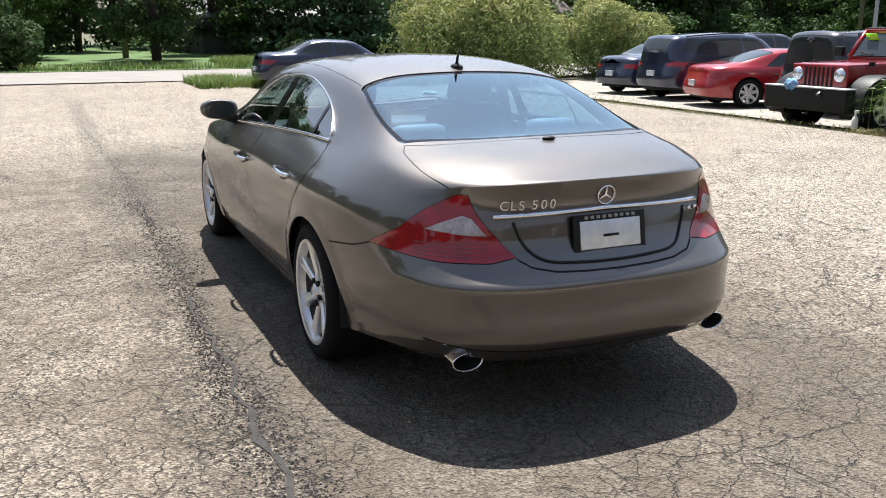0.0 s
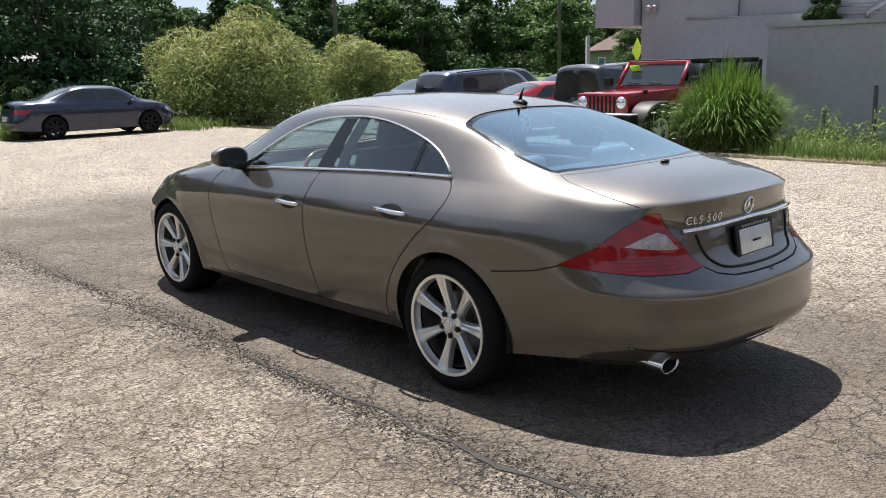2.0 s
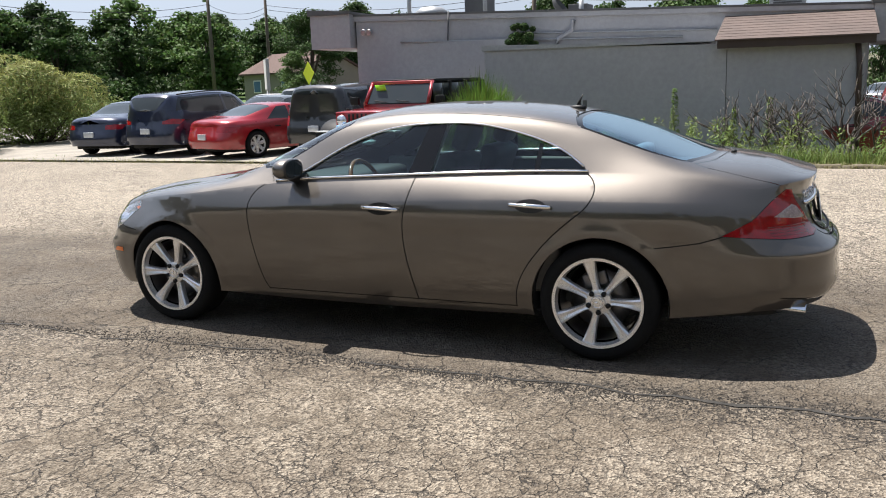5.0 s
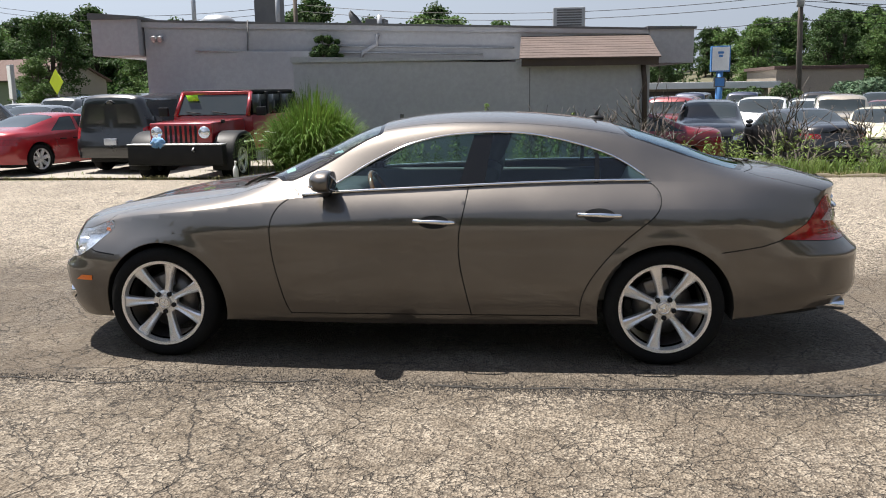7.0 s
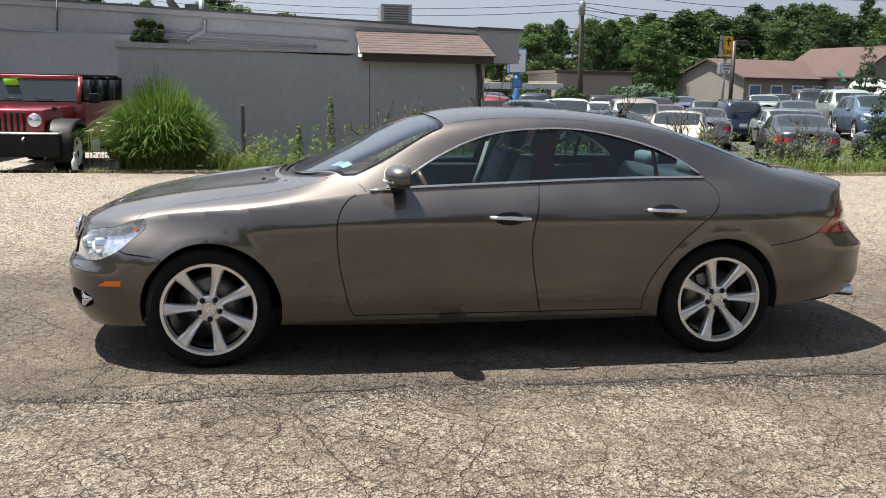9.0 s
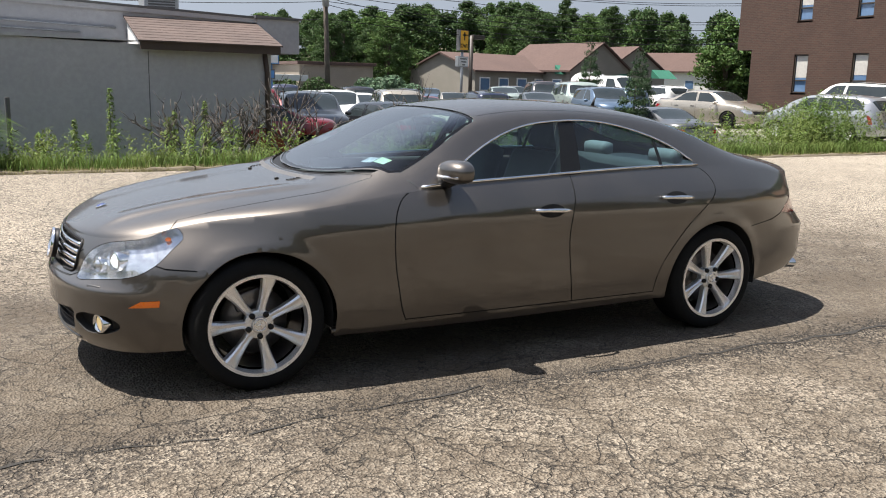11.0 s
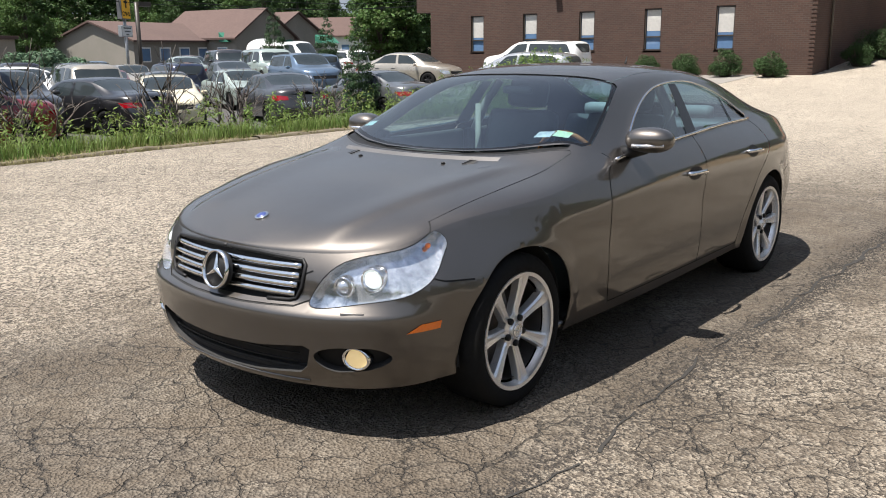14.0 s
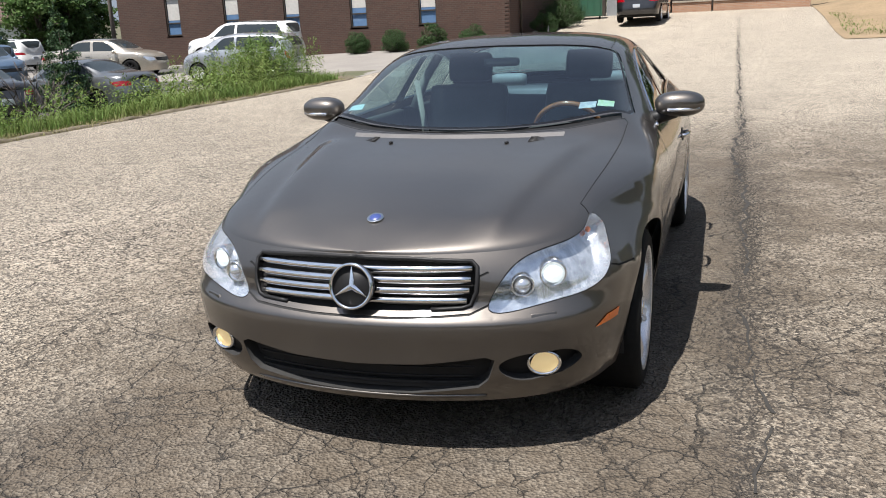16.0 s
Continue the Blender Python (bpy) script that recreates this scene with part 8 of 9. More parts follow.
def leaves(centres, normals, length, width, droop=0.0):
    """Diamond leaves at places, each bent off its own plane."""
    n = len(centres)
    t = unit(n)
    t -= normals * (t * normals).sum(1)[:, None]
    t /= np.linalg.norm(t, axis=1)[:, None] + 1e-9
    t[:, 2] -= droop
    b = np.cross(normals, t)
    L = length * nrng.uniform(0.6, 1.3, n)[:, None]
    Wd = width * nrng.uniform(0.6, 1.3, n)[:, None]
    p = np.stack([centres - t * L / 2, centres + b * Wd / 2 + normals * Wd * 0.15, centres + t * L / 2, centres - b * Wd / 2 + normals * Wd * 0.15], 1).reshape(-1, 3)
    f = np.arange(n * 4).reshape(-1, 4)
    return p, f


def quad_mesh(name, p, f, material):
    me = bpy.data.meshes.new(name)
    me.vertices.add(len(p))
    me.vertices.foreach_set("co", np.asarray(p, np.float32).ravel())
    me.loops.add(f.size)
    me.loops.foreach_set("vertex_index", f.astype(np.int32).ravel())
    me.polygons.add(len(f))
    me.polygons.foreach_set("loop_start", np.arange(0, f.size, f.shape[1], dtype=np.int32))
    me.update(calc_edges=True)
    me.materials.append(material)
    return me


def clumps(blobs, n, inward=0.35):
    """Places and normals near the skins of many lumps, by their area."""
    blobs = np.array(blobs, float)
    w = blobs[:, 3] * blobs[:, 4] + blobs[:, 4] * blobs[:, 5]
    k = nrng.choice(len(blobs), n, p=w / w.sum())
    d = unit(n)
    r = 1 - inward * nrng.random(n) ** 2
    c = blobs[k, :3] + d * blobs[k, 3:] * r[:, None]
    nr = d * 0.6 + unit(n) * 0.7 + (0, 0, 0.25)
    return c, nr / np.linalg.norm(nr, axis=1)[:, None]


def tree_template(name, label, h, spread, leafmat, n, leaf, seed, trunk=0.2, low=0.25, shape="round"):
    r = random.Random(seed)
    t = thing(name, label, "tree")
    bm = bmesh.new()
    top = h * 0.75
    tube(bm, [(0, 0, -0.4), (r.uniform(-.1, .1), r.uniform(-.1, .1), h * .3), (r.uniform(-.3, .3), r.uniform(-.3, .3), top)], [trunk, trunk * .75, trunk * .25], 9)
    blobs = []
    if shape == "cone":
        levels = 11
        for i in range(levels):
            f = i / (levels - 1)
            z = h * (low + (1 - low) * f)
            rad = spread * (1 - f) ** 0.8 + 0.12
            m = max(3, int(9 * (1 - f)) + 2)
            for k in range(m):
                a = 2 * math.pi * (k + r.random() * .7) / m
                q = rad * r.uniform(.55, 1)
                blobs.append((q * math.cos(a), q * math.sin(a), z + r.uniform(-.2, .2) - 0.15 * q, rad * .38 + .08, rad * .38 + .08, h * .035 + .05))
                tube(bm, [(0, 0, z), (q * .8 * math.cos(a), q * .8 * math.sin(a), z - .1 * q)], [trunk * .2, trunk * .07], 4)
    else:
        m = 85
        for k in range(m):
            a = r.random() * 2 * math.pi
            f = r.random() ** 0.85
            z = h * (low + (0.96 - low) * f)
            env = spread * (math.sin(math.pi * min(max((f * 0.88 + 0.14), 0), 1)) ** 0.55) * (0.78 + 0.3 * math.sin(a * 3 + seed) * math.sin(f * 7 + seed))
            q = env * math.sqrt(r.uniform(.12, 1))
            s = spread * r.uniform(.13, .25)
            x, y = q * math.cos(a), q * math.sin(a)
            blobs.append((x, y, z, s * r.uniform(.8, 1.5), s * r.uniform(.8, 1.5), s * .6))
            if k % 6 == 0:
                z0 = h * (low * .8 + .3 * f)
                tube(bm, [(0, 0, z0), (x * .5, y * .5, z0 + (z - z0) * .6), (x * .9, y * .9, z)], [trunk * .4, trunk * .22, trunk * .06], 5)
    part("trunk", bm, BARK, t)
    c, nr = clumps(blobs, n, .9)
    c = c + nrng.normal(0, leaf * .35, c.shape)
    p, f = leaves(c, nr, leaf, leaf * .55)
    ob = new("crown", quad_mesh("crown", p, f, leafmat))
    ob.parent = t
    return t


TREES = [tree_template("broadleaf_tree", "tall dark green broadleaf tree at the wood's edge", 12, 3.9, LEAF_DARK, 15000, .27, 1, .26, .10),
         tree_template("broadleaf_tree", "tall mid-green broadleaf tree at the wood's edge", 11, 3.4, LEAF_MID, 14000, .25, 2, .22, .12),
         tree_template("broadleaf_tree", "slim dark broadleaf tree with a ragged crown", 13, 2.9, LEAF_DARK, 13000, .26, 3, .22, .15),
         tree_template("pine_tree", "dark layered pine at the wood's edge", 12, 3.6, LEAF_PINE, 12000, .34, 4, .2, .10, "cone"),
         tree_template("broadleaf_tree", "distant dark green tree in the woods", 11, 4.2, LEAF_DARK, 5200, .50, 6, .22, .05),
         tree_template("broadleaf_tree", "distant mid-green tree in the woods", 10, 4.0, LEAF_MID, 5200, .50, 7, .22, .05),
         tree_template("broadleaf_tree", "distant slim tree in the woods", 12, 3.1, LEAF_DARK, 4600, .48, 9, .22, .08)]
placed = set()
TALL = (12, 11, 13, 12, 11, 10, 12)


def plant(k, x, y, s=1.0, sz=1.0, group="woodland trees"):
    z = float(ground_z(x, y))
    m = pose(x, y, z, 0, 0, nrng.uniform(0, 360))
    if x > 40 and y < 0:
        d = math.hypot(x, y)
        s = max(0.28, min(s, (1.5 + d * (0.049 + 0.07 * -y / x) * nrng.uniform(.88, 1.10) - z) / TALL[k]))
    if y > 38 and x + 5 > 0.45 * (y + 3):
        s = max(0.28, min(s, (1.5 + math.hypot(x + 5, y + 3) * 0.080 * nrng.uniform(.66, 1.22) - z) / TALL[k]))
    if k not in placed:
        placed.add(k)
        TREES[k].matrix_basis = m
        TREES[k].scale = (1, 1, 1)
        return tagged(TREES[k], group=group)
    ob = copy_thing(TREES[k], m)
    wide = nrng.uniform(.85, 1.3)
    ob.scale = (s * wide, s * wide, s * sz)
    return tagged(ob, group=group)


trng = random.Random(8)
# wood north of the street
for k, x, y, s in ((0, 3.2, 41.5, .85), (1, -3.5, 47, .9), (0, -9, 44, .9), (3, 12.5, 43, .8), (3, 16.5, 46, .75), (0, 7.5, 50, .9), (1, 0, 55, 1), (2, -14, 50, 1), (4, -12, 58, 1), (5, -2, 62, 1), (4, 3, 66, 1), (4, 9, 64, 1), (6, 15, 66, 1), (4, -7, 64, 1), (4, -18, 60, 1), (5, -24, 62, 1), (4, 22, 56, .8), (4, 18.5, 54, .8), (5, 9.5, 46, .6), (3, 20.5, 49, .8), (2, 25, 58, .75), (1, 5, 60, 1), (0, 13, 58, .9), (2, -6, 57, 1),
                   (3, -19, 46, .9), (0, -25, 50, 1), (2, -32, 52, 1), (1, 18, 62, .9)):
    plant(k, x, y, s * (1.6 if x < -6 else 1))
for i in range(44):
    x = 18 + i * 2.0 + trng.uniform(-1.5, 1.5)
    y = 70 - 0.25 * (x - 22) + trng.uniform(-6, 16)
    plant(trng.choice((4, 5, 6, 4)), x, y, trng.uniform(.75, 1.05))
for i in range(34):
    plant(trng.choice((4, 5, 6)), 82 + trng.uniform(-6, 16), -14 + i * 2.5 + trng.uniform(-1.5, 1.5), trng.uniform(.7, .95))
for i in range(34):
    plant(trng.choice((4, 5, 6, 0)), 4 + i * 2.4 + trng.uniform(-1, 1), 74 + trng.uniform(-3, 5) - i * .15, trng.uniform(.5, .9))
for i in range(26):
    plant(trng.choice((4, 5, 6)), 12 + i * 2.6 + trng.uniform(-1, 1), 62 + trng.uniform(-3, 6) + i * .3, trng.uniform(.6, .85))
for i in range(22):
    plant(trng.choice((4, 5, 6)), 90 + trng.uniform(0, 14), -32 - i * 2.6, trng.uniform(.7, 1))
# east and south-east, in front of the hill
for k, x, y, s in ((1, 74, -20, .8), (0, 70, -25, .85), (2, 76, -28, .75), (1, 66, -28.5, .8), (0, 80, -33, .8), (3, 84, -24, .95), (4, 86, -40, .9), (1, 80, -48, .8), (0, 84, -56, .85), (2, 78, -62, .8), (1, 88, -66, .9), (4, 74, -75, .9),
                   (0, 64, -10.5, .55), (1, 44, 22, .5), (0, 48, 30, .6), (1, 55, 24, .6), (4, 60, 12, .6), (1, 41, 27, .35)):
    plant(k, x, y, s)
for i in range(118):
    a = trng.uniform(0, 1)
    x = 105 + 75 * trng.random()
    y = -25 - 105 * a
    plant(trng.choice((4, 5, 4, 6)), x, y, trng.uniform(.75, 1.05))
# wood west of the lot, behind the camera's line
for i in range(34):
    plant(trng.choice((4, 5, 6)), -31 + trng.uniform(-4, 3), -52 + i * 2.8, trng.uniform(.65, .9))

for i in range(3, 16):
    plant(trng.choice((4, 5, 6)), 56 + i * 2.2 + trng.uniform(-2, 2), -60 - i * 2.6 + trng.uniform(-4, 4), trng.uniform(.7, .95))
# unseen trees added beyond the garage to darken the saloon roof's reflection
for i in range(15):
    plant(trng.choice((4, 5, 6)), -30 + i * 4.2 + trng.uniform(-1.5, 1.5), -64 + trng.uniform(-5, 4), trng.uniform(1.25, 1.6))


def undergrowth():
    """Brush that closes the wood below the crowns."""
    blobs = []
    r = random.Random(77)
    for i in range(170):
        x = -40 + i * 0.55 + r.uniform(-1, 1)
        y = 52 + r.uniform(-2, 6) + (max(x - 24, 0) * .35)
        blobs.append((x, y, float(ground_z(x, y)) + r.uniform(.4, 2.6), r.uniform(.9, 2.0), r.uniform(.8, 1.6), r.uniform(.7, 1.3)))
    for i in range(110):
        x, y = 12 + i * .6 + r.uniform(-1, 1), 58 + r.uniform(-2, 5)
        blobs.append((x, y, float(ground_z(x, y)) + r.uniform(.3, 2.4), r.uniform(1, 2.2), r.uniform(.9, 2), r.uniform(.7, 1.4)))
    for i in range(120):
        x, y = 70 + r.uniform(0, 20), -85 + i * 1.15
        blobs.append((x, y, float(ground_z(x, y)) + r.uniform(.4, 2.6), r.uniform(.9, 2.2), r.uniform(.9, 2), r.uniform(.7, 1.5)))
    for i in range(90):
        x, y = -28 + r.uniform(-3, 2), -55 + i * 1.15
        blobs.append((x, y, float(ground_z(x, y)) + r.uniform(.4, 3.4), r.uniform(1.2, 2.4), r.uniform(1.2, 2.2), r.uniform(1.0, 1.8)))
    c, nr = clumps(blobs, 72000, .8)
    p, f = leaves(c, nr, .38, .22)
    tagged(new("undergrowth", quad_mesh("undergrowth", p, f, LEAF_DARK)), "dark brush under the wood's trees", "undergrowth", kind="stuff")


undergrowth()


def bush(name, label, cat, cx, cy, rx, ry, h, leafmat, n, leaf, lumps, seed, extra=None, base=0.0, long=0.62):
    r = random.Random(seed)
    b = thing(name, label, cat, m=pose(cx, cy, float(ground_z(cx, cy)) + base))
    blobs = []
    bm = bmesh.new()
    for k in range(lumps):
        a, q = r.random() * 2 * math.pi, math.sqrt(r.random())
        top = h * (1 - .45 * q * q) * r.uniform(.9, 1.08)
        z = top * r.uniform(.15, .86)
        s = min(rx, ry) * r.uniform(.21, .37)
        x, y = rx * q * .82 * math.cos(a), ry * q * .82 * math.sin(a)
        blobs.append((x, y, max(z, s * .5), s, s, s * .8))
        tube(bm, [(x * .15, y * .15, -.1), (x * .6, y * .6, z * .5), (x, y, z)], [.03, .02, .008], 4)
    part("stem_tangle", bm, BARK, b)
    c, nr = clumps(blobs, n)
    keep = c[:, 2] > .03
    p, f = leaves(c[keep], nr[keep], leaf, leaf * long)
    ob = new("crown", quad_mesh("crown", p, f, leafmat))
    ob.parent = b
    if extra:
        mt, m, size = extra
        top = [q for q in blobs if q[2] > h * .42]
        c, nr = clumps(top, m, .1)
        keep = nr[:, 2] > -.1
        c = c[keep] + (0, 0, size * .4)
        p, f = leaves(c, nr[keep], size, size * .12)
        ob = new("plume_cover", quad_mesh("plume_cover", p, f, mt))
        ob.parent = b
        tagged(ob, "cream flower plumes")
    return b


bush("flowering_bush", "large rounded bush with feathery cream-green plumes", "bush", 11.9, 22.6, 3.5, 2.9, 3.7, LEAF_BUSH, 50000, .09, 90, 1, (BLOSSOM, 11000, .34))
bush("flowering_bush", "smaller rounded bush with feathery cream-green plumes", "bush", 18.3, 23.6, 3.2, 2.6, 2.95, LEAF_BUSH, 34000, .09, 50, 2, (BLOSSOM, 8000, .34))
bush("hedge_bush", "dark green bush at the street corner", "bush", -4.6, 36.2, 2.6, 2.2, 3.6, LEAF_DARK, 16000, .17, 40, 3)
bush("hedge_bush", "dark green rounded bush on the lawn", "bush", 10.2, 39.5, 1.4, 1.3, 1.7, LEAF_DARK, 7000, .12, 20, 4)
bush("hedge_bush", "light green bushes behind the gravel yard", "bush", 40, 20, 4.2, 2.5, 2.4, LEAF_MID, 12000, .22, 30, 5)
bush("hedge_bush", "dark bush beside the tan shop", "bush", 46, -13.6, 3.6, 2.6, 2.2, LEAF_DARK, 12000, .2, 30, 6)
bush("juniper", "grey-green weeping juniper in the car lot", "bush", 43, -18.5, 3.2, 2.4, 2.5, JUNIPER, 12000, .3, 26, 7, long=.3)
bush("wall_creeper", "dark creeper hanging on the grey wall", "creeper", 16.70, 4.6, .32, .50, 1.05, LEAF_DARK, 6000, .09, 34, 8, base=2.25)
for i, (x, y, s) in enumerate(((8.5, -28.6, .62), (10.25, -28.7, .62), (11.9, -28.8, .6), (13.6, -28.8, .55), (17.2, -28.8, .55), (18.7, -28.8, .55), (20.4, -28.8, .5), (6.5, -32.4, .6), (6.3, -35.0, .95), (6.4, -37.3, .9), (24.3, -28.5, .6))):
    bush("box_shrub", "clipped round box shrub by the office wall", "shrub", x, y, s, s, s * 1.75, LEAF_BOX, 9000, .05, 60, 20 + i)
for x, y, s in ((16.3, -14.9, .25), (33.5, -26.0, .34), (31.0, -27.4, .30)):
    sp = copy_thing(TREES[3], pose(x, y, float(ground_z(x, y)), 0, 0, 40 * x))
    sp.scale = (s * .75, s * .75, s)
    tagged(sp, "young spruce standing at the lot's edge", "tree", "young spruces")


def blades(xy, height, width, lean, curl, seg=3):
    """Grass blades as tapering bent strips."""
    n = len(xy)
    a = nrng.uniform(0, 2 * math.pi, n)
    d = np.stack([np.cos(a), np.sin(a)], 1)
    s = np.stack([-d[:, 1], d[:, 0]], 1)
    h = height * nrng.uniform(.55, 1.15, n)
    ln = lean * nrng.uniform(.2, 1.3, n) * h
    z0 = ground_z(xy[:, 0], xy[:, 1]) - .03
    rows = []
    for k in range(seg + 1):
        t = k / seg
        w = width * (1 - t * .92) / 2
        c = xy + d * (ln * t ** 1.6)[:, None]
        z = z0 + h * (t - curl * t ** 3)
        for sg in (-1, 1):
            rows.append(np.concatenate([c + s * w * sg, z[:, None]], 1))
    p = np.stack(rows, 1)
    m = 2 * (seg + 1)
    base = np.arange(n)[:, None, None] * m
    q = np.array([[2 * k, 2 * k + 1, 2 * k + 3, 2 * k + 2] for k in range(seg)])[None]
    return p.reshape(-1, 3), (base + q).reshape(-1, 4)


def scatter(n, x0, x1, y0, y1, patch=0.0, scale=1.2):
    xy = np.stack([nrng.uniform(x0, x1, n), nrng.uniform(y0, y1, n)], 1)
    if patch:
        v = np.array([noise.noise((x * scale, y * scale, 3.1)) for x, y in xy])
        xy = xy[v > nrng.uniform(-.6, .6, len(xy)) * 1.0 + patch - .5]
    return xy


def weeds(name, label, cat, xy, height, width, lean, curl, mt, seg=3):
    p, f = blades(xy, height, width, lean, curl, seg)
    return tagged(new(name, quad_mesh(name, p, f, mt)), label, cat, kind="stuff")


weeds("verge_grass", "rank green grass on the verge", "grass", np.vstack([scatter(34000, 9.5, 12.2, -18.6, 3.2, .62), scatter(20000, 12, 15, -18.6, 4, .4), scatter(12000, 9.6, 14, -18.9, -10, .3)]), .38, .017, .5, .25, LEAF_WEED)
weeds("verge_straw", "dry straw along the kerb", "grass", np.vstack([scatter(30000, 9.22, 10.0, -18.6, 4.5, .35), scatter(2500, 9.3, 9.9, 4.5, 18.5, .6)]), .13, .012, .8, .4, STRAW)
weeds("corner_grass", "tall rough grass at the lot's corner", "grass", np.vstack([scatter(7000, 1.9, 4.4, 19.6, 23.4, .45, .9), scatter(5000, 8.4, 10.4, 20.4, 25), scatter(1500, 7.6, 9.2, 18, 21, .6)]), .42, .022, .5, .25, LEAF_WEED)
weeds("gravel_weeds", "thin weeds growing through gravel", "grass", scatter(2500, 9.6, 13, 4.2, 18, .85, .8), .14, .014, .7, .3, LEAF_WEED)
weeds("lawn_edge_grass", "long green grass beyond the street", "grass", np.vstack([scatter(5000, 5.5, 11, 36.5, 40), scatter(3000, -3, 24, 33.8, 34.8)]), .5, .035, .5, .25, LEAF_WEED)
weeds("bank_grass", "short green grass on the bank", "grass", scatter(6000, -10, -4.9, -36, -28, .5), .2, .03, .6, .3, LEAF_WEED)
weeds("far_side_grass", "grass below the brick office's strip", "grass", scatter(5000, 12.5, 24, -19.0, -16.0, .4), .4, .03, .5, .25, LEAF_WEED)


def broadleaf_weeds():
    """Leafy weed stems with leaves in whorls."""
    spots = [(nrng.uniform(9.8, 12.6), nrng.uniform(-18.5, 3.0), nrng.uniform(.35, .85)) for _ in range(420)]
    spots += [(nrng.uniform(12.6, 14.6), nrng.uniform(-3.5, 4.6), nrng.uniform(.5, 1.0)) for _ in range(30)]
    spots += [(nrng.uniform(10.0, 13), nrng.uniform(-18.8, -12.5), nrng.uniform(.6, 1.25)) for _ in range(200)]
    spots += [(nrng.normal(11.6, .5), nrng.normal(-17.2, .6), nrng.uniform(1.0, 1.7)) for _ in range(190)]
    spots += [(nrng.uniform(8.8, 11), nrng.uniform(20.5, 23), nrng.uniform(.5, 1.1)) for _ in range(40)]
    spots += [(nrng.uniform(10.2, 11.9), nrng.uniform(1.4, 2.7), nrng.uniform(.3, .6)) for _ in range(25)]
    C, N = [], []
    for x, y, h in spots:
        z = float(ground_z(x, y))
        k = int(h * 60)
        t = nrng.random(k)
        r = .04 + .13 * (1 - t) * h
        a = nrng.uniform(0, 2 * math.pi, k)
        C.append(np.stack([x + r * np.cos(a), y + r * np.sin(a), z + t * h], 1))
        N.append(np.stack([.5 * np.cos(a), .5 * np.sin(a), .8 + 0 * a], 1))
    C, N = np.vstack(C), np.vstack(N)
    N = N + unit(len(N)) * .4
    N /= np.linalg.norm(N, axis=1)[:, None]
    p, f = leaves(C, N, .085, .026, .3)
    tagged(new("leafy_weeds", quad_mesh("leafy_weeds", p, f, LEAF_WEED)), "leafy green weeds on the verge", "weeds", kind="stuff")


broadleaf_weeds()


def tall_weed(x, y, h, seed):
    t = thing("tall_weed", "tall leafy mullein-like weed stalk before the wall", "weed", "tall weeds", pose(x, y, float(ground_z(x, y))))
    part("stalk", tube(bmesh.new(), [(0, 0, -.1), (.02, .01, h * .5), (.0, .03, h)], [.018, .014, .006], 6), LEAF_WEED, t)
    k = int(h * 170)
    u = nrng.random(k)
    a = nrng.uniform(0, 6.28, k)
    r = .03 + .10 * (1 - u) ** .7
    c = np.stack([r * np.cos(a), r * np.sin(a), u * h], 1)
    n = np.stack([.6 * np.cos(a), .6 * np.sin(a), .7 + 0 * a], 1)
    n /= np.linalg.norm(n, axis=1)[:, None]
    p, f = leaves(c, n, .12, .035, .2)
    ob = new("foliage", quad_mesh("foliage", p, f, LEAF_WEED))
    ob.parent = t


for i, (x, y, h) in enumerate(((14.3, .35, 1.75), (14.4, 1.05, 1.1), (14.2, -.9, 1.3), (14.0, -2.2, .9), (13.6, 1.75, .8), (14.5, -1.6, 1.5), (13.9, 3.2, .8))):
    tall_weed(x, y, h, i)


def reed_clump():
    """The arching ornamental grass beside the off-roader."""
    t = thing("ornamental_grass", "big arching clump of bright green ornamental grass", "grass clump", m=pose(10.45, 3.42, -.06))
    n = 5200
    a = nrng.uniform(0, 2 * math.pi, n)
    r0 = .70 * np.sqrt(nrng.random(n))
    xy = np.stack([r0 * np.cos(a), r0 * np.sin(a)], 1)
    out = np.stack([np.cos(a + nrng.normal(0, .5, n)), np.sin(a + nrng.normal(0, .5, n))], 1)
    s = np.stack([-out[:, 1], out[:, 0]], 1)
    h = nrng.uniform(.92, 2.1, n) * (1.08 - .35 * (r0 / .70) ** 2)
    reach = nrng.uniform(.12, .88, n) * (r0 / .70 * .7 + .3)
    seg = 6
    rows = []
    for k in range(seg + 1):
        u = k / seg
        w = .026 * (1 - u ** 2 * .95) / 2
        c = xy + out * (reach * u ** 1.8)[:, None]
        z = h * (u - (.12 + .62 * reach) * u ** 3.2)
        for sg in (-1, 1):
            rows.append(np.concatenate([c + s * w * sg, z[:, None]], 1))
    p = np.stack(rows, 1)
    m = 2 * (seg + 1)
    f = (np.arange(n)[:, None, None] * m + np.array([[2 * k, 2 * k + 1, 2 * k + 3, 2 * k + 2] for k in range(seg)])[None]).reshape(-1, 4)
    ob = new("blades", quad_mesh("blades", p.reshape(-1, 3), f, LEAF_GRASS))
    ob.parent = t
    c = np.stack([nrng.normal(0, .45, 900), nrng.normal(0, .45, 900), nrng.uniform(0, .35, 900)], 1)
    pp, ff = leaves(c, unit(900), .16, .02)
    ob = new("dead_blades", quad_mesh("dead_blades", pp, ff, STRAW))
    ob.parent = t


reed_clump()


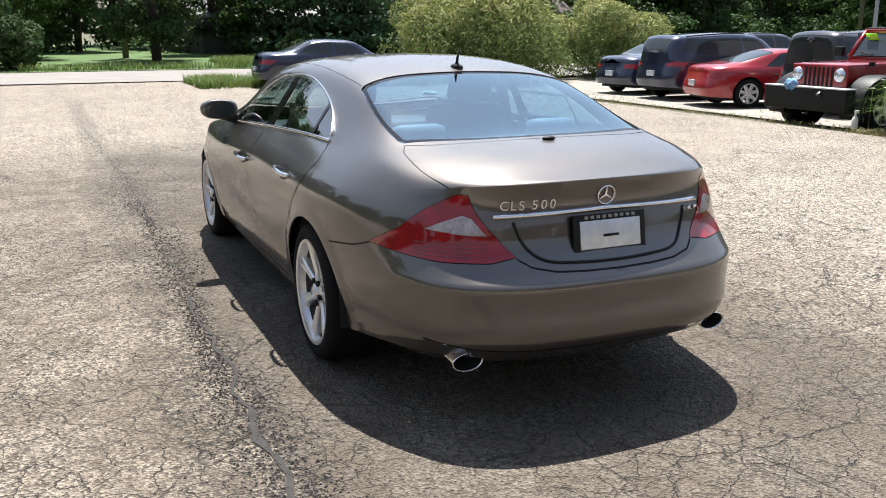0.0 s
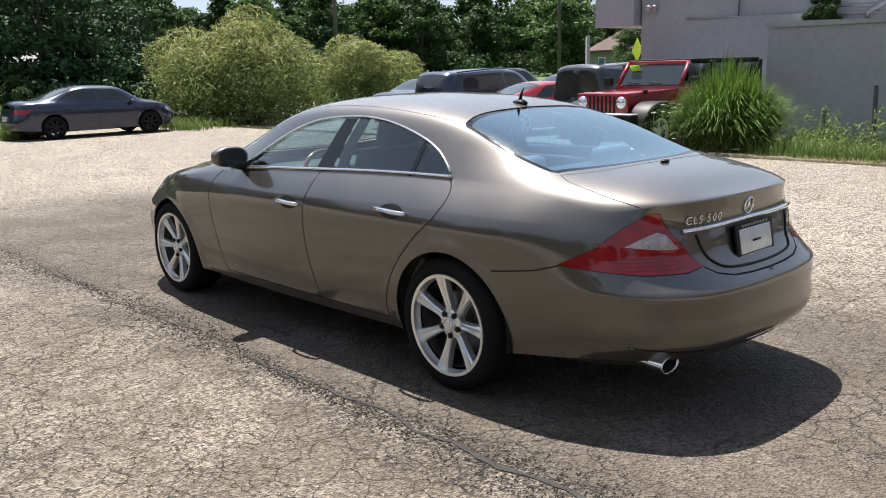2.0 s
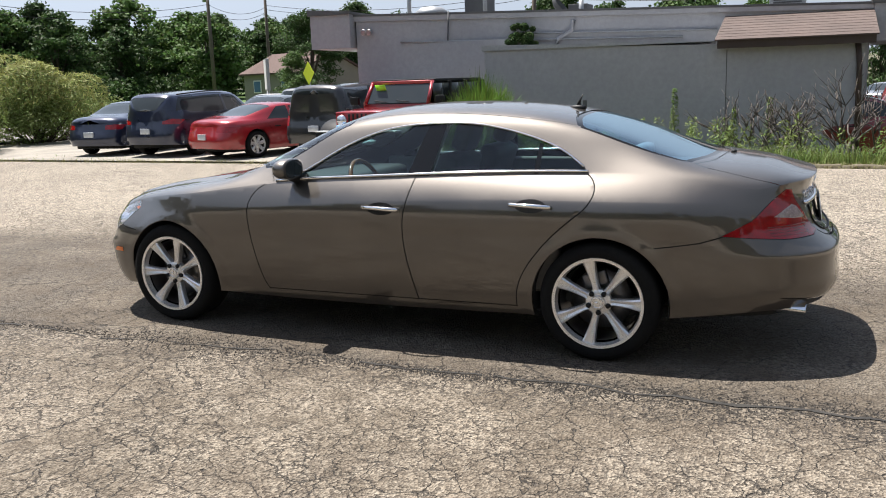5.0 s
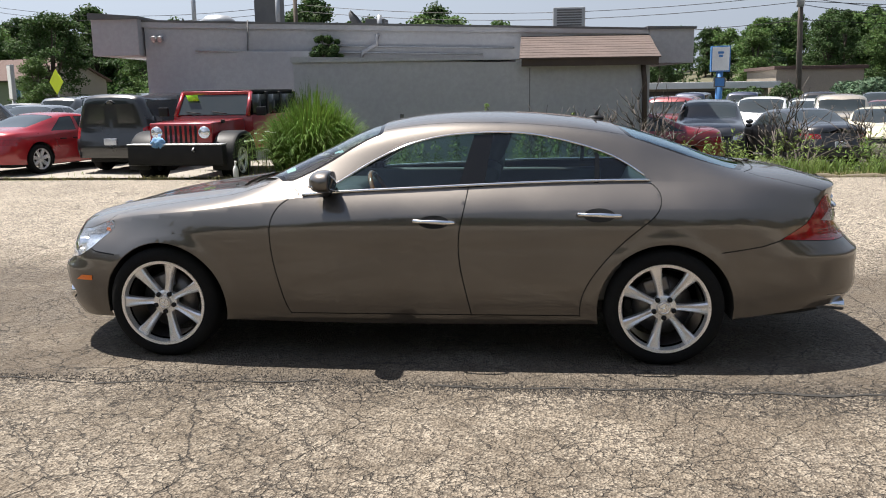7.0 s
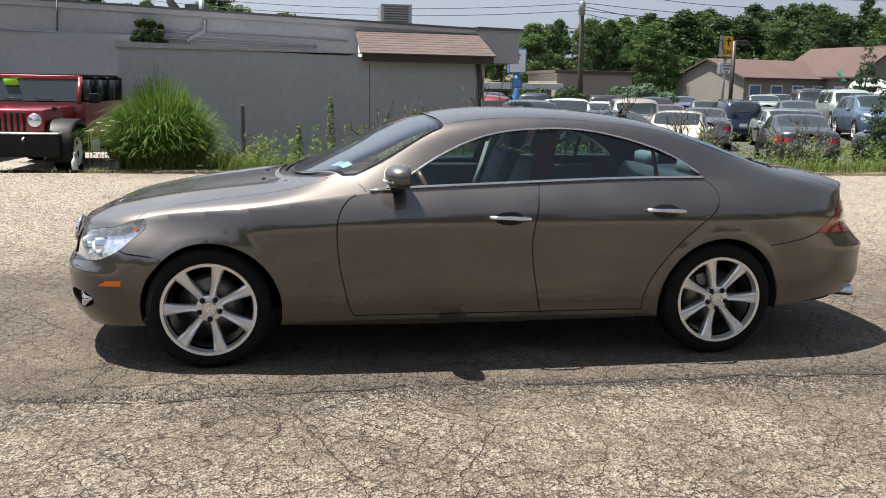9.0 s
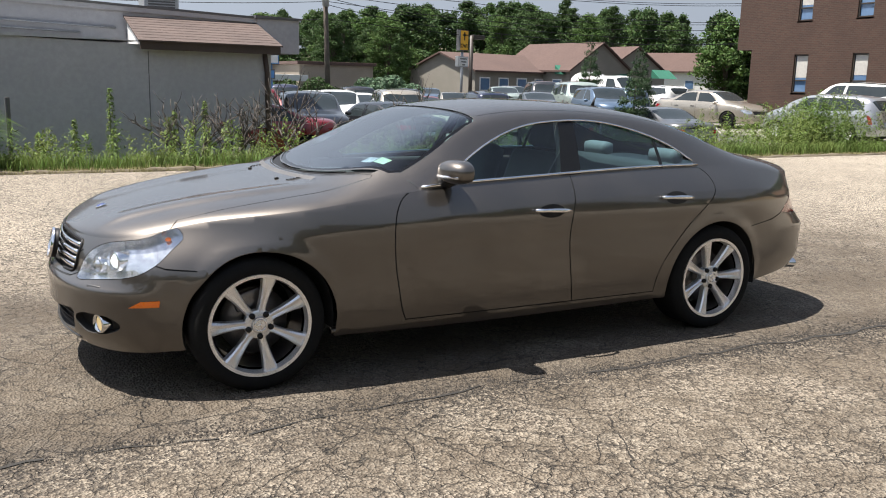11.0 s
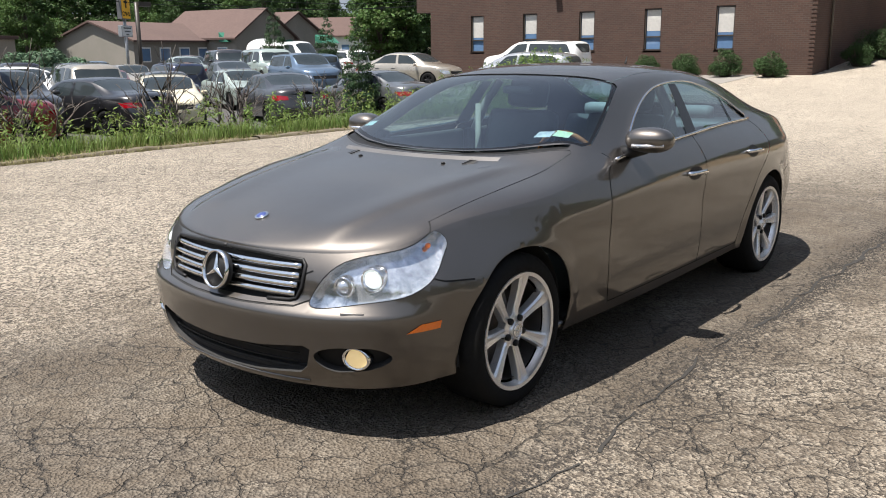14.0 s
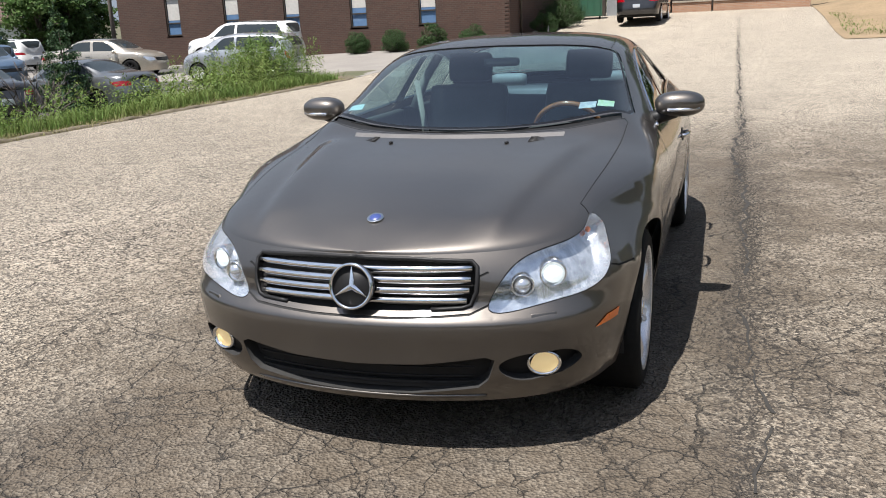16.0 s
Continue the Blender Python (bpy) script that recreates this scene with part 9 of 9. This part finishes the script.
def lace_flowers():
    for i in range(9):
        x, y, h = 9.75 + nrng.uniform(-.1, .5), 4.0 + nrng.uniform(-.5, .55), nrng.uniform(.45, .85)
        fl = thing("lace_flower", "white flat-headed wild flower on a thin stem", "flower", "wild flowers", pose(x, y, float(ground_z(x, y))))
        part("stem", tube(bmesh.new(), [(0, 0, -.05), (.02, .01, h)], .005, 5), LEAF_WEED, fl)
        bm = bmesh.new()
        for k in range(14):
            a, q = nrng.uniform(0, 6.28), .045 * math.sqrt(nrng.random())
            blob(bm, Matrix.Translation((.02 + q * math.cos(a), .01 + q * math.sin(a), h + .01 - q * q * 3)) @ Matrix.Diagonal((.011, .011, .006, 1)), 1)
        part("flower_head", bm, PETAL, fl)


lace_flowers()


def bare_shrub(x, y, h, seed):
    r = random.Random(seed)
    s = thing("bare_shrub", "leafless grey shrub of tangled twigs", "shrub", "bare shrubs", pose(x, y, float(ground_z(x, y))))
    bm = bmesh.new()
    def grow(p, d, ln, rad, depth):
        q = p + d * ln
        mid = p + d * ln * .5 + Vector((r.uniform(-1, 1), r.uniform(-1, 1), r.uniform(-1, 1))) * ln * .1
        tube(bm, [p, mid, q], [rad, rad * .85, rad * .65], 5 if depth > 1 else 3)
        if depth:
            for _ in range(3 if depth > 1 else 2):
                nd = (d + Vector((r.uniform(-1, 1), r.uniform(-1, 1), r.uniform(-.35, .6))) * .75).normalized()
                grow(q if r.random() < .7 else mid, nd, ln * r.uniform(.6, .85), rad * .62, depth - 1)
    for _ in range(6):
        d = Vector((r.uniform(-.7, .7), r.uniform(-.7, .7), 1)).normalized()
        grow(Vector((r.uniform(-.1, .1), r.uniform(-.1, .1), -.1)), d, h * .38, .034, 3)
    part("twig_tangle", bm, TWIG, s)


for i, (x, y, h) in enumerate(((13.0, -2.0, 1.9), (13.1, -3.1, 2.2), (13.0, -6.1, 2.1), (13.0, -7.8, 1.95), (13.1, -10.3, 1.7), (14.3, -1.3, 1.9))):
    bare_shrub(x, y, h, i + 3)
bm = lathe(bmesh.new(), [(0, 0), (.045, 0), (.05, .02), (.05, .14), (.03, .19), (.014, .21), (.014, .25), (0, .255)], 14)
ob = solid("spray_bottle", bm, WHITE, "white plastic spray bottle standing by the off-roader", "bottle", m=pose(9.75, 4.72, .0), smooth=True)
part("trigger", boxed(-.02, .06, -.015, .015, .25, .29, .006), WHITE, ob)
